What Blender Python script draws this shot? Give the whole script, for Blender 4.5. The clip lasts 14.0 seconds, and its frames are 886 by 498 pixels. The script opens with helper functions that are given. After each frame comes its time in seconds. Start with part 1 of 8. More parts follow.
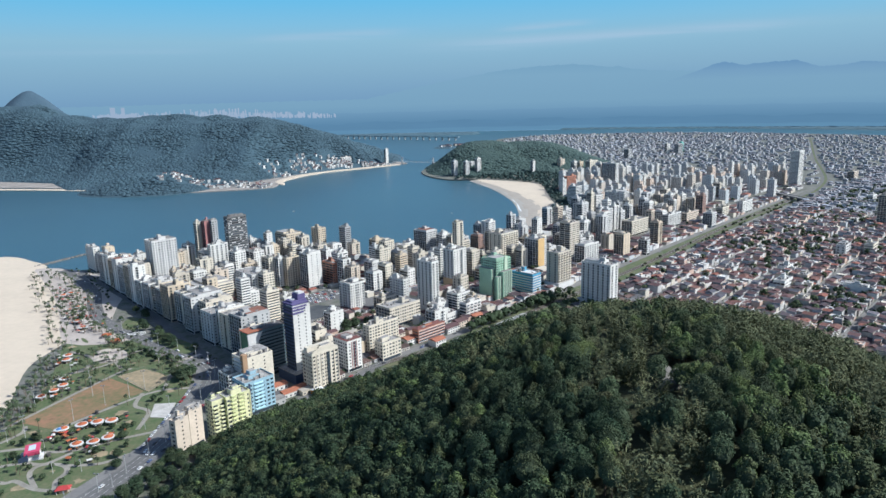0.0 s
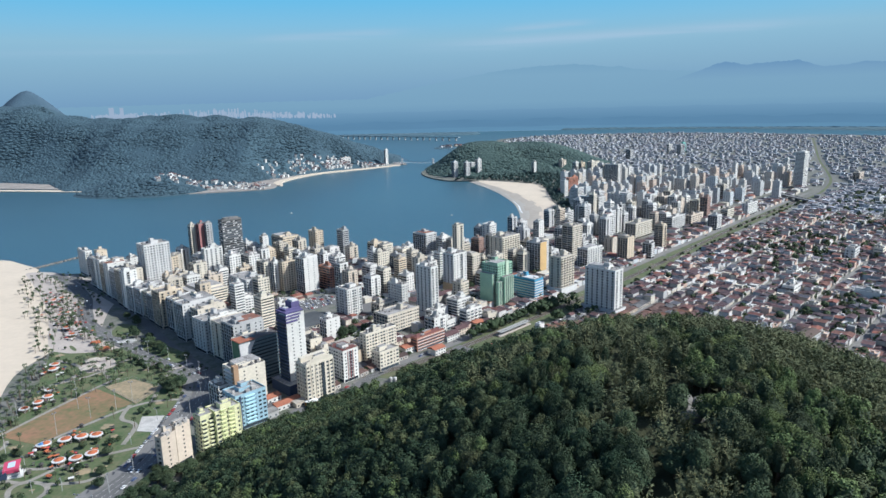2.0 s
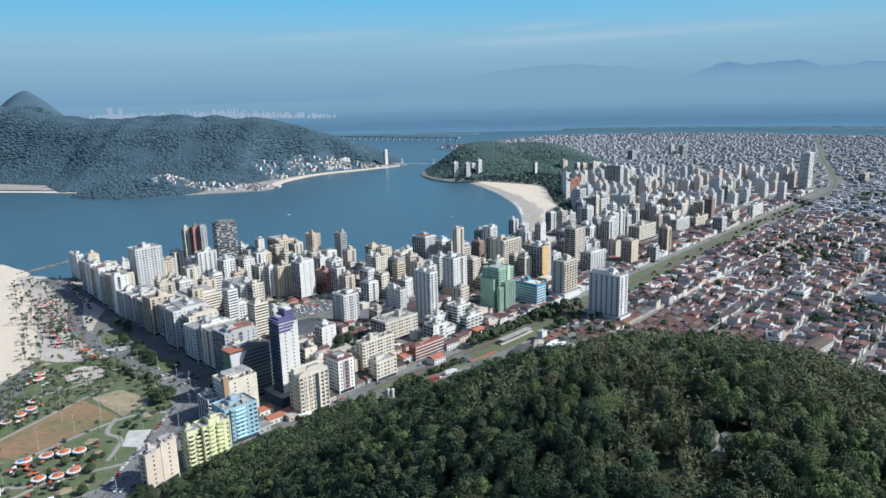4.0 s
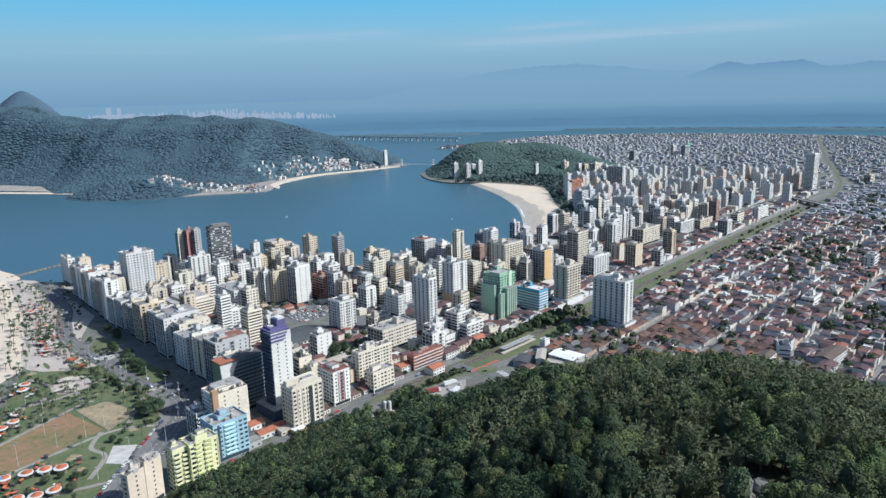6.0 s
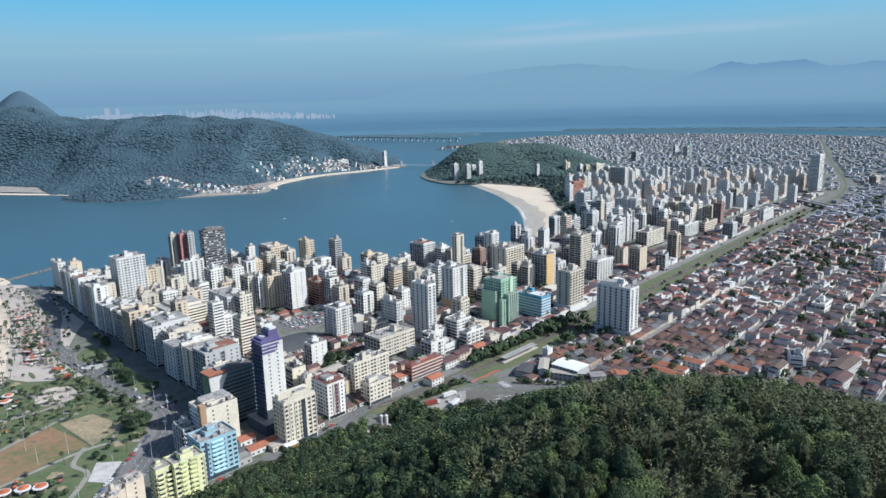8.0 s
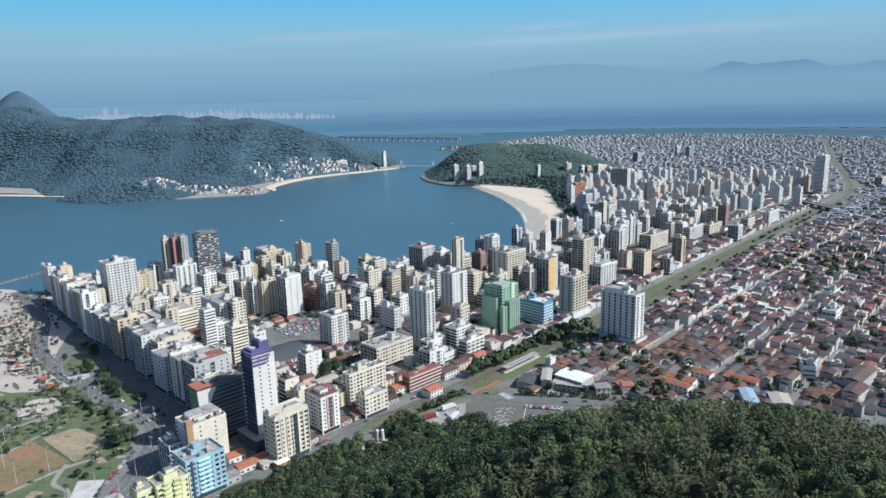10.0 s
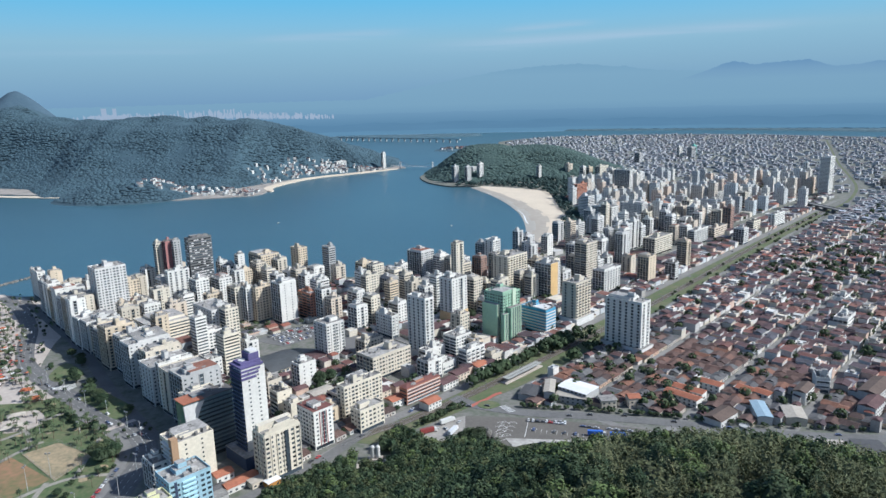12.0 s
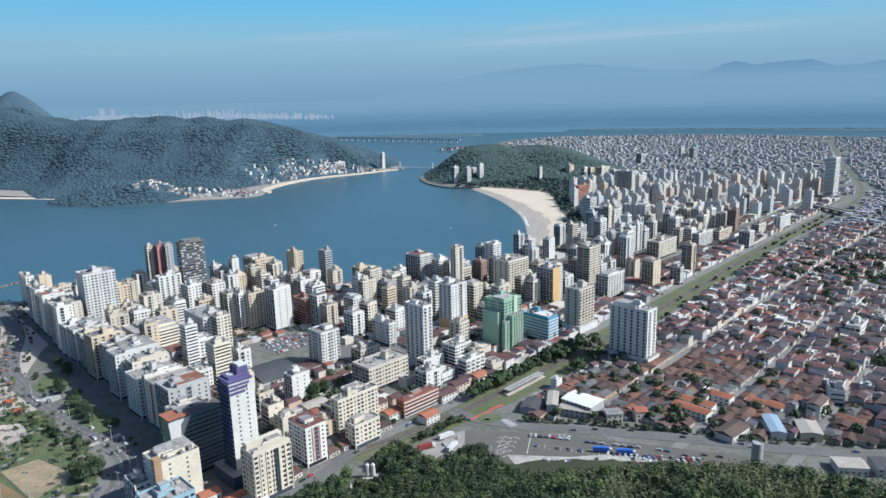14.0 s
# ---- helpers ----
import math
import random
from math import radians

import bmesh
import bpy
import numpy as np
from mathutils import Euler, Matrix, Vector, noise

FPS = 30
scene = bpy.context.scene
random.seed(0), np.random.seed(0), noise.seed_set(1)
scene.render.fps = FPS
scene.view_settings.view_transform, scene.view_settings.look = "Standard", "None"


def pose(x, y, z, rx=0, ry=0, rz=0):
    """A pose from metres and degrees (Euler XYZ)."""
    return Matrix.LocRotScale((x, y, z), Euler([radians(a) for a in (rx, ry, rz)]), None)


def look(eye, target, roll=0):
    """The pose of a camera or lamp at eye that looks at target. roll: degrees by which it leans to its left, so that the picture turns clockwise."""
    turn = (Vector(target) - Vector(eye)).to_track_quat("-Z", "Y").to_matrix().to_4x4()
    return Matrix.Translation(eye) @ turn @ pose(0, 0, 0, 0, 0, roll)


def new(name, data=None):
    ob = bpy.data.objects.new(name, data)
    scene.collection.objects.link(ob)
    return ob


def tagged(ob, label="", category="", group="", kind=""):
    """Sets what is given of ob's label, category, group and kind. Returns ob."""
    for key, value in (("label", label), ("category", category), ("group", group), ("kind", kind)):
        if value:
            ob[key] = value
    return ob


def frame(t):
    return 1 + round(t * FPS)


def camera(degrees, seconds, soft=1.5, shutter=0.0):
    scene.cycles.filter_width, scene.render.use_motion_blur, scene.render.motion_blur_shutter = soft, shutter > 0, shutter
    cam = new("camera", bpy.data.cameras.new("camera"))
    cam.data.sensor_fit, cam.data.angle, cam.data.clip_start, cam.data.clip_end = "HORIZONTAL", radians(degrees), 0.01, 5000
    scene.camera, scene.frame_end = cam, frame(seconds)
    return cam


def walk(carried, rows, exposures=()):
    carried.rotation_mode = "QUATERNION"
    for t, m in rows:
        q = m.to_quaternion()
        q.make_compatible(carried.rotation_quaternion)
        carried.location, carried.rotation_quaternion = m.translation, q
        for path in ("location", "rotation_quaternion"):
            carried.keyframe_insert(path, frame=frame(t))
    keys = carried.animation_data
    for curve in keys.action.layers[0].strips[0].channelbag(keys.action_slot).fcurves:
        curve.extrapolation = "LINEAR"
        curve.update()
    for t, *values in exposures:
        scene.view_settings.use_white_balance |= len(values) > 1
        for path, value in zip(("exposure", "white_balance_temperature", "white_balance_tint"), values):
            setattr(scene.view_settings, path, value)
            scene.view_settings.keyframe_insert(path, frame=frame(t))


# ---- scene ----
# ======================= camera =======================
# A drone glides level and straight ahead, about 240 m over the sea.
cam = camera(66.0, 14.0)
PATH = []
for t in range(0, 15):
    s = t / 14
    PATH.append((t, pose(6.779 * s + 1.058 * s * s, 157.411 * s + 0.482 * s * s, 240 + 0.907 * s + 0.389 * s * s)
                 @ pose(0, 0, 0, 0, 0, 0.273 * s - 0.095 * s * s) @ pose(0, 0, 0, 90 - 12.540 + 0.037 * s) @ pose(0, 0, 0, 0, 0, -1.485)))
walk(cam, PATH, [(0.0, 0.32, 5600, 6), (14.0, 0.32, 5600, 6)])
# ======================= sky, sun =======================
SUN_AZ, SUN_EL = radians(99.0), radians(41.0)   # clockwise from the view's ahead (+y), above the horizon
world = bpy.data.worlds.new("sky")
scene.world = world
world.use_nodes = True
wn, wl = world.node_tree.nodes, world.node_tree.links
wn.clear()
w_out, w_bg = wn.new("ShaderNodeOutputWorld"), wn.new("ShaderNodeBackground")
w_sky = wn.new("ShaderNodeTexSky")
w_sky.sky_type, w_sky.sun_disc = "NISHITA", False
w_sky.sun_elevation, w_sky.sun_rotation = SUN_EL, SUN_AZ
w_sky.altitude, w_sky.air_density, w_sky.dust_density, w_sky.ozone_density = 200, 1.0, 1.5, 1.5
w_gain = wn.new("ShaderNodeVectorMath")
w_gain.operation = "SCALE"
w_gain.inputs["Scale"].default_value = 0.105
w_geo, w_sep = wn.new("ShaderNodeTexCoord"), wn.new("ShaderNodeSeparateXYZ")
w_ramp = wn.new("ShaderNodeValToRGB")       # the hazy lower air, by the height over the horizon
els = w_ramp.color_ramp.elements
els[0].color, els[1].color = (0.172, 0.272, 0.370, 1), (0.135, 0.36, 0.56, 1)
for at, col in ((0.17, (0.222, 0.340, 0.415, 1)), (0.33, (0.255, 0.400, 0.470, 1)), (0.42, (0.215, 0.410, 0.520, 1)), (0.55, (0.155, 0.405, 0.565, 1))):
    els.new(at).color = col
w_up = wn.new("ShaderNodeMapRange")
w_up.inputs["From Max"].default_value = 0.24
w_mix = wn.new("ShaderNodeMix")
w_mix.data_type = "RGBA"
w_fac = wn.new("ShaderNodeMapRange")
w_fac.interpolation_type = "SMOOTHSTEP"
w_fac.inputs["From Min"].default_value, w_fac.inputs["From Max"].default_value = 0.13, 0.26
# thin long cloud streaks low over the horizon, drawn out by the wind
w_az = wn.new("ShaderNodeMath")
w_az.operation = "ARCTAN2"
w_flat = wn.new("ShaderNodeCombineXYZ")
w_map, w_noise = wn.new("ShaderNodeMapping"), wn.new("ShaderNodeTexNoise")
w_map.inputs["Scale"].default_value = (5.0, 90.0, 1.0)
w_noise.inputs["Scale"].default_value, w_noise.inputs["Detail"].default_value = 1.0, 6.0
w_noise.inputs["Distortion"].default_value = 0.6


def math_node(op, a, b=None, c=None):
    n = wn.new("ShaderNodeMath")
    n.operation = op
    for i, v in enumerate((a, b, c)):
        if v is None:
            continue
        if isinstance(v, (int, float)):
            n.inputs[i].default_value = v
        else:
            wl.new(v, n.inputs[i])
    return n.outputs[0]


def streak(az_mid, half, z_mid, slope, thick, amount):
    """A soft bar of cloud: centre, half length, height, tilt and thickness, as angles and sines."""
    az, z = w_az.outputs[0], w_sep.outputs["Z"]
    along_ = math_node("SUBTRACT", az, az_mid)
    off = math_node("SUBTRACT", z, math_node("MULTIPLY_ADD", along_, slope, z_mid))
    off = math_node("ADD", off, math_node("MULTIPLY_ADD", w_noise.outputs[0], 0.010, -0.005))
    g1 = math_node("POWER", 2.718, math_node("MULTIPLY", math_node("POWER", math_node("DIVIDE", off, thick), 2.0), -1.0))
    g2 = math_node("POWER", 2.718, math_node("MULTIPLY", math_node("POWER", math_node("ABSOLUTE", math_node("DIVIDE", along_, half)), 4.0), -1.0))
    return math_node("MULTIPLY", math_node("MULTIPLY", g1, g2), amount)


wl.new(w_geo.outputs["Generated"], w_sep.inputs[0])
wl.new(w_sep.outputs["X"], w_az.inputs[0])
wl.new(w_sep.outputs["Y"], w_az.inputs[1])
wl.new(w_az.outputs[0], w_flat.inputs["X"])
wl.new(w_sep.outputs["Z"], w_flat.inputs["Y"])
wl.new(w_flat.outputs[0], w_map.inputs["Vector"])
wl.new(w_map.outputs[0], w_noise.inputs["Vector"])
clouds = [streak(-0.148, 0.10, 0.0866, 0.038, 0.0050, 0.85), streak(0.24, 0.22, 0.0768, 0.020, 0.0060, 1.05), streak(0.15, 0.06, 0.0932, 0.035, 0.0040, 0.60), streak(0.04, 0.08, 0.0650, 0.02, 0.006, 0.30), streak(-0.45, 0.14, 0.066, 0.02, 0.005, 0.25), streak(0.95, 0.3, 0.075, 0.03, 0.008, 0.5), streak(-1.3, 0.3, 0.085, 0.02, 0.008, 0.5)]
w_sum = clouds[0]
for c_ in clouds[1:]:
    w_sum = math_node("MAXIMUM", w_sum, c_)
w_amt = math_node("MULTIPLY", w_sum, math_node("MULTIPLY_ADD", w_noise.outputs[0], 1.6, -0.05))
w_cloud = wn.new("ShaderNodeMix")
w_cloud.data_type = "RGBA"
w_cloud.inputs["B"].default_value = (0.33, 0.43, 0.50, 1)
wl.new(w_sky.outputs["Color"], w_gain.inputs[0])
wl.new(w_sep.outputs["Z"], w_up.inputs["Value"])
wl.new(w_up.outputs[0], w_ramp.inputs[0])
wl.new(w_sep.outputs["Z"], w_fac.inputs["Value"])
wl.new(w_fac.outputs[0], w_mix.inputs["Factor"])
wl.new(w_ramp.outputs[0], w_cloud.inputs["A"])
wl.new(w_amt, w_cloud.inputs["Factor"])
wl.new(w_cloud.outputs["Result"], w_mix.inputs["A"])
wl.new(w_gain.outputs[0], w_mix.inputs["B"])
wl.new(w_mix.outputs["Result"], w_bg.inputs["Color"])
wl.new(w_bg.outputs[0], w_out.inputs[0])

sun = new("sun", bpy.data.lights.new("sun", "SUN"))
sun.data.energy, sun.data.angle, sun.data.color = 5.0, radians(0.6), (1.0, 0.915, 0.80)
sun_way = Vector((math.sin(SUN_AZ) * math.cos(SUN_EL), math.cos(SUN_AZ) * math.cos(SUN_EL), math.sin(SUN_EL)))
sun.matrix_world = look(sun_way * 900, (0, 0, 0))
# ======================= materials =======================
MATS = {}


def mat(name, colour, rough=0.8, vary=0.25, scale=1.0, bump=0.0, bump_scale=None, second=None, metal=0.0, per_object=0.0, per_island=0.0, coarse=0.0, spec=0.35, hue=0.0):
    """A procedural surface: two colours mixed by fine and coarse noise at real-world size, with relief."""
    if name in MATS:
        return MATS[name]
    m = MATS[name] = bpy.data.materials.new(name)
    m.use_nodes = True
    n, l = m.node_tree.nodes, m.node_tree.links
    b = n["Principled BSDF"]
    b.inputs["Roughness"].default_value, b.inputs["Metallic"].default_value = rough, metal
    b.inputs["Specular IOR Level"].default_value = spec
    geo = n.new("ShaderNodeNewGeometry")
    fine, wide = n.new("ShaderNodeTexNoise"), n.new("ShaderNodeTexNoise")
    fine.inputs["Scale"].default_value, fine.inputs["Detail"].default_value = 1.0 / scale, 5
    wide.inputs["Scale"].default_value, wide.inputs["Detail"].default_value = 1.0 / (coarse or scale * 9), 3
    l.new(geo.outputs["Position"], fine.inputs["Vector"])
    l.new(geo.outputs["Position"], wide.inputs["Vector"])
    add = n.new("ShaderNodeMath")
    add.operation = "ADD"
    l.new(fine.outputs[0], add.inputs[0])
    l.new(wide.outputs[0], add.inputs[1])
    ramp = n.new("ShaderNodeMapRange")
    ramp.inputs["From Min"].default_value, ramp.inputs["From Max"].default_value = 0.7, 1.3
    l.new(add.outputs[0], ramp.inputs["Value"])
    second = second or tuple(c * (1 - vary) for c in colour)
    mix = n.new("ShaderNodeMix")
    mix.data_type = "RGBA"
    mix.inputs["A"].default_value, mix.inputs["B"].default_value = (*colour, 1), (*second, 1)
    l.new(ramp.outputs[0], mix.inputs["Factor"])
    last = mix.outputs["Result"]
    for amount, source in ((per_object, "object"), (per_island, "island")):
        if amount:
            src = n.new("ShaderNodeObjectInfo").outputs["Random"] if source == "object" else geo.outputs["Random Per Island"]
            hsv, rng = n.new("ShaderNodeHueSaturation"), n.new("ShaderNodeMapRange")
            rng.inputs["To Min"].default_value, rng.inputs["To Max"].default_value = 1 - amount, 1 + amount
            l.new(src, rng.inputs["Value"])
            l.new(rng.outputs[0], hsv.inputs["Value"])
            if hue and source == "object":
                turn, shift = n.new("ShaderNodeMath"), n.new("ShaderNodeMapRange")
                turn.operation = "FRACT"
                mul_ = n.new("ShaderNodeMath")
                mul_.operation = "MULTIPLY"
                mul_.inputs[1].default_value = 7.31
                l.new(src, mul_.inputs[0])
                l.new(mul_.outputs[0], turn.inputs[0])
                shift.inputs["To Min"].default_value, shift.inputs["To Max"].default_value = 0.5 - hue, 0.5 + hue * 0.15
                l.new(turn.outputs[0], shift.inputs["Value"])
                l.new(shift.outputs[0], hsv.inputs["Hue"])
            l.new(last, hsv.inputs["Color"])
            last = hsv.outputs[0]
    l.new(last, b.inputs["Base Color"])
    if bump:
        bt, bp = n.new("ShaderNodeTexNoise"), n.new("ShaderNodeBump")
        bt.inputs["Scale"].default_value, bt.inputs["Detail"].default_value = 1.0 / (bump_scale or scale), 6
        l.new(geo.outputs["Position"], bt.inputs["Vector"])
        l.new(bt.outputs[0], bp.inputs["Height"])
        bp.inputs["Strength"].default_value, bp.inputs["Distance"].default_value = 0.8, bump
        l.new(bp.outputs[0], b.inputs["Normal"])
    return m


def tint(m, colours, source="object"):
    """Lets each object (or each loose piece) take one of several paints."""
    n, l = m.node_tree.nodes, m.node_tree.links
    b = n["Principled BSDF"]
    ramp = n.new("ShaderNodeValToRGB")
    ramp.color_ramp.interpolation = "CONSTANT"
    e = ramp.color_ramp.elements
    e[0].color, e[0].position = (*colours[0], 1), 0.0
    e[1].color, e[1].position = (*colours[1], 1), 1.0 / len(colours)
    for i, c in enumerate(colours[2:], 2):
        e.new(i / len(colours)).color = (*c, 1)
    src = n.new("ShaderNodeObjectInfo").outputs["Random"] if source == "object" else n.new("ShaderNodeNewGeometry").outputs["Random Per Island"]
    l.new(src, ramp.inputs[0])
    mul = n.new("ShaderNodeMix")
    mul.data_type, mul.blend_type = "RGBA", "MULTIPLY"
    mul.inputs["Factor"].default_value = 1.0
    l.new(b.inputs["Base Color"].links[0].from_socket, mul.inputs["A"])
    l.new(ramp.outputs[0], mul.inputs["B"])
    l.new(mul.outputs["Result"], b.inputs["Base Color"])
    return m


M_SAND = mat("beach_sand", (0.58, 0.495, 0.39), 0.95, 0.12, 6.0, 0.15, 2.0, coarse=60)
M_WETSAND = mat("wet_sand", (0.40, 0.365, 0.315), 0.6, 0.2, 10.0)
M_GRASS = mat("lawn", (0.058, 0.104, 0.040), 0.9, 0.0, 2.2, 0.15, 0.8, second=(0.140, 0.140, 0.078), coarse=11)
M_DIRT = mat("red_clay", (0.275, 0.155, 0.095), 0.95, 0.0, 4.0, second=(0.115, 0.130, 0.058), coarse=30)
M_DUST = mat("dry_earth", (0.37, 0.285, 0.18), 0.95, 0.0, 3.0, second=(0.19, 0.17, 0.11), coarse=9)
M_PAVE = mat("pavement", (0.46, 0.405, 0.36), 0.9, 0.25, 3.0, coarse=30)
M_ROAD = mat("asphalt", (0.155, 0.153, 0.152), 0.9, 0.3, 2.0, coarse=25)
M_STREET = mat("worn_street", (0.22, 0.213, 0.205), 0.9, 0.3, 2.5, coarse=30)
M_CITY = mat("city_ground", (0.19, 0.18, 0.17), 0.9, 0.0, 4.0, second=(0.085, 0.10, 0.07), coarse=14)
M_PAINT = mat("road_paint", (0.7, 0.7, 0.68), 0.8, 0.25, 0.8)
M_ROCK = mat("weathered_rock", (0.20, 0.19, 0.175), 0.9, 0.5, 2.0, 0.4, 1.2)
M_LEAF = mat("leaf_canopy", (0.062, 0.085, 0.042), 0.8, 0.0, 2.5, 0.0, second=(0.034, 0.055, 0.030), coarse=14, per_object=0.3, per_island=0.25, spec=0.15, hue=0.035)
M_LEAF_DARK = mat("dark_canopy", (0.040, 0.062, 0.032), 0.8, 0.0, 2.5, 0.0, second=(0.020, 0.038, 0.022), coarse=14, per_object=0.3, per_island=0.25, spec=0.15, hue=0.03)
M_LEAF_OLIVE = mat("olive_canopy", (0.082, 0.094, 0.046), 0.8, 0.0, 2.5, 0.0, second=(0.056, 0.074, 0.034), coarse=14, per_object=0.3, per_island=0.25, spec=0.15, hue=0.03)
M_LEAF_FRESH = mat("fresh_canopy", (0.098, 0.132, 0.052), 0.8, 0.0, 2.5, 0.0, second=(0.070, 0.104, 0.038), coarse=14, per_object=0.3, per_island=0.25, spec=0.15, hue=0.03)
M_CORE = mat("crown_fill", (0.056, 0.080, 0.044), 0.9, 0.4, 1.5, 0.3, 0.6)
M_BAMBOO = mat("bamboo_leaf", (0.114, 0.124, 0.066), 0.8, 0.0, 3.0, second=(0.072, 0.086, 0.050), coarse=25, per_island=0.14, per_object=0.25, spec=0.08)
M_STALK = mat("bamboo_stalk", (0.28, 0.27, 0.12), 0.6, 0.3, 1.0)
M_BARK = mat("bark", (0.16, 0.12, 0.085), 0.95, 0.4, 0.5, 0.05)
M_PALM = mat("palm_leaf", (0.052, 0.074, 0.034), 0.7, 0.3, 1.0, per_object=0.3)
M_FOREST_FLOOR = mat("forest_floor", (0.055, 0.06, 0.028), 0.95, 0.4, 3.0, 0.5, 1.5)
# far woods: the blue of the haze is painted into both base colours
M_HAZED_WOOD = mat("hazed_hill_woods", (0.050, 0.088, 0.112), 0.95, 0.0, 14.0, 0.0, 9.0, second=(0.038, 0.068, 0.090), coarse=90, per_island=0.10)
# greener, yet still blued to carry some haze in the colour
M_HAZED_SMALLWOOD = mat("small_hill_woods", (0.060, 0.094, 0.084), 0.95, 0.0, 12.0, 3.0, 8.0, second=(0.040, 0.068, 0.064), coarse=70, per_island=0.14)
M_GLASS = mat("window_glass", (0.055, 0.07, 0.085), 0.12, 0.4, 3.0, per_island=0.7, spec=0.6)
M_ROOFTOP = mat("roof_slab", (0.36, 0.345, 0.33), 0.9, 0.55, 1.6, coarse=6, per_object=0.25)
M_TILE = mat("clay_tile", (0.130, 0.086, 0.085), 0.9, 0.45, 1.2, 0.06, 0.4, coarse=6)
tint(M_TILE, [(0.9, 0.82, 0.88), (0.65, 0.62, 0.7), (1.2, 1.0, 0.98), (0.8, 1.2, 1.45), (0.85, 0.75, 0.78), (0.55, 0.6, 0.7), (1.5, 1.15, 0.95), (1.3, 1.8, 2.1), (0.7, 0.66, 0.74), (1.0, 0.88, 0.9), (0.75, 0.75, 0.85), (2.2, 1.35, 1.0), (1.3, 0.95, 0.85), (0.6, 0.72, 0.85), (0.9, 0.8, 0.82), (0.75, 0.68, 0.72)], "island")
M_HOUSE = mat("house_plaster", (0.60, 0.59, 0.575), 0.9, 0.3, 1.5, coarse=9)
tint(M_HOUSE, [(1, 1, 1), (1, 0.93, 0.8), (0.8, 0.8, 0.8), (1, 0.75, 0.62), (0.85, 0.9, 0.95), (0.65, 0.62, 0.6), (1.15, 1.13, 1.1)], "island")
M_METAL = mat("grey_metal", (0.42, 0.43, 0.44), 0.45, 0.2, 1.0, metal=0.7)
M_WHITE = mat("white_paint", (0.62, 0.61, 0.595), 0.75, 0.18, 2.0, coarse=12)
M_ORANGE = mat("kiosk_orange", (0.47, 0.145, 0.065), 0.8, 0.35, 1.5)
M_RED = mat("red_paint", (0.42, 0.055, 0.055), 0.6, 0.2, 1.5)
M_RUBBER = mat("tyre_rubber", (0.03, 0.03, 0.03), 0.85, 0.2, 0.3)
M_CAR = mat("car_paint", (0.8, 0.8, 0.8), 0.3, 0.05, 1.0, spec=0.6)
tint(M_CAR, [(0.95, 0.95, 0.95), (0.9, 0.9, 0.9), (0.1, 0.1, 0.11), (0.45, 0.46, 0.48), (0.6, 0.6, 0.6), (0.5, 0.05, 0.05), (0.12, 0.16, 0.3), (0.2, 0.2, 0.2)])


def wall_paint(name, colour):
    """Painted plaster on a tall facade, streaked by rain."""
    return mat("plaster_" + name, colour, 0.85, 0.22, 1.6, 0.02, 0.6, coarse=14, per_object=0.06)


# The sea: dark water with small wind waves.
def water_material():
    m = bpy.data.materials.new("sea_water")
    m.use_nodes = True
    n, l = m.node_tree.nodes, m.node_tree.links
    b = n["Principled BSDF"]
    geo, tex, big, bp = n.new("ShaderNodeNewGeometry"), n.new("ShaderNodeTexNoise"), n.new("ShaderNodeTexNoise"), n.new("ShaderNodeBump")
    tex.inputs["Scale"].default_value, tex.inputs["Detail"].default_value = 0.25, 4
    big.inputs["Scale"].default_value, big.inputs["Detail"].default_value = 0.004, 4
    for t_ in (tex, big):
        l.new(geo.outputs["Position"], t_.inputs["Vector"])
    mix = n.new("ShaderNodeMix")
    mix.data_type = "RGBA"
    mix.inputs["A"].default_value, mix.inputs["B"].default_value = (0.037, 0.088, 0.125, 1), (0.049, 0.108, 0.138, 1)
    l.new(big.outputs[0], mix.inputs["Factor"])
    l.new(mix.outputs["Result"], b.inputs["Base Color"])
    b.inputs["Roughness"].default_value, b.inputs["IOR"].default_value = 0.30, 1.33
    l.new(tex.outputs[0], bp.inputs["Height"])
    bp.inputs["Strength"].default_value, bp.inputs["Distance"].default_value = 0.5, 0.9
    l.new(bp.outputs[0], b.inputs["Normal"])
    return m


M_SEA = water_material()
M_FOAM = mat("surf_foam", (0.75, 0.76, 0.76), 0.8, 0.3, 3.0)


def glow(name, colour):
    """Plain colour of the hazy distance, for the far backdrop alone; haze is painted in as emission."""
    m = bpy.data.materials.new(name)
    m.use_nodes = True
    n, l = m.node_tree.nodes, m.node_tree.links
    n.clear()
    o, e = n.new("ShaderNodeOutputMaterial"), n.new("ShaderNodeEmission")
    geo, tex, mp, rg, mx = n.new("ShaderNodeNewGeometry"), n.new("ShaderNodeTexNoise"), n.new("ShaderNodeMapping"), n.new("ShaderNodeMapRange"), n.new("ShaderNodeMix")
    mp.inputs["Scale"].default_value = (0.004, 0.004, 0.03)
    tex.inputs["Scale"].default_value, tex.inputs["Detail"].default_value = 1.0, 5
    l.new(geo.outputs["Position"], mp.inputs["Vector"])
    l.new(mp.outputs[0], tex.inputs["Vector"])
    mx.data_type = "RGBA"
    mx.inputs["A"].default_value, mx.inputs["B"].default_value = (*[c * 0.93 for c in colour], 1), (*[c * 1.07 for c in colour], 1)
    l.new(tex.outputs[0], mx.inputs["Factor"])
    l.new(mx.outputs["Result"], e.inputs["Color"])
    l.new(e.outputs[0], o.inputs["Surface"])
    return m


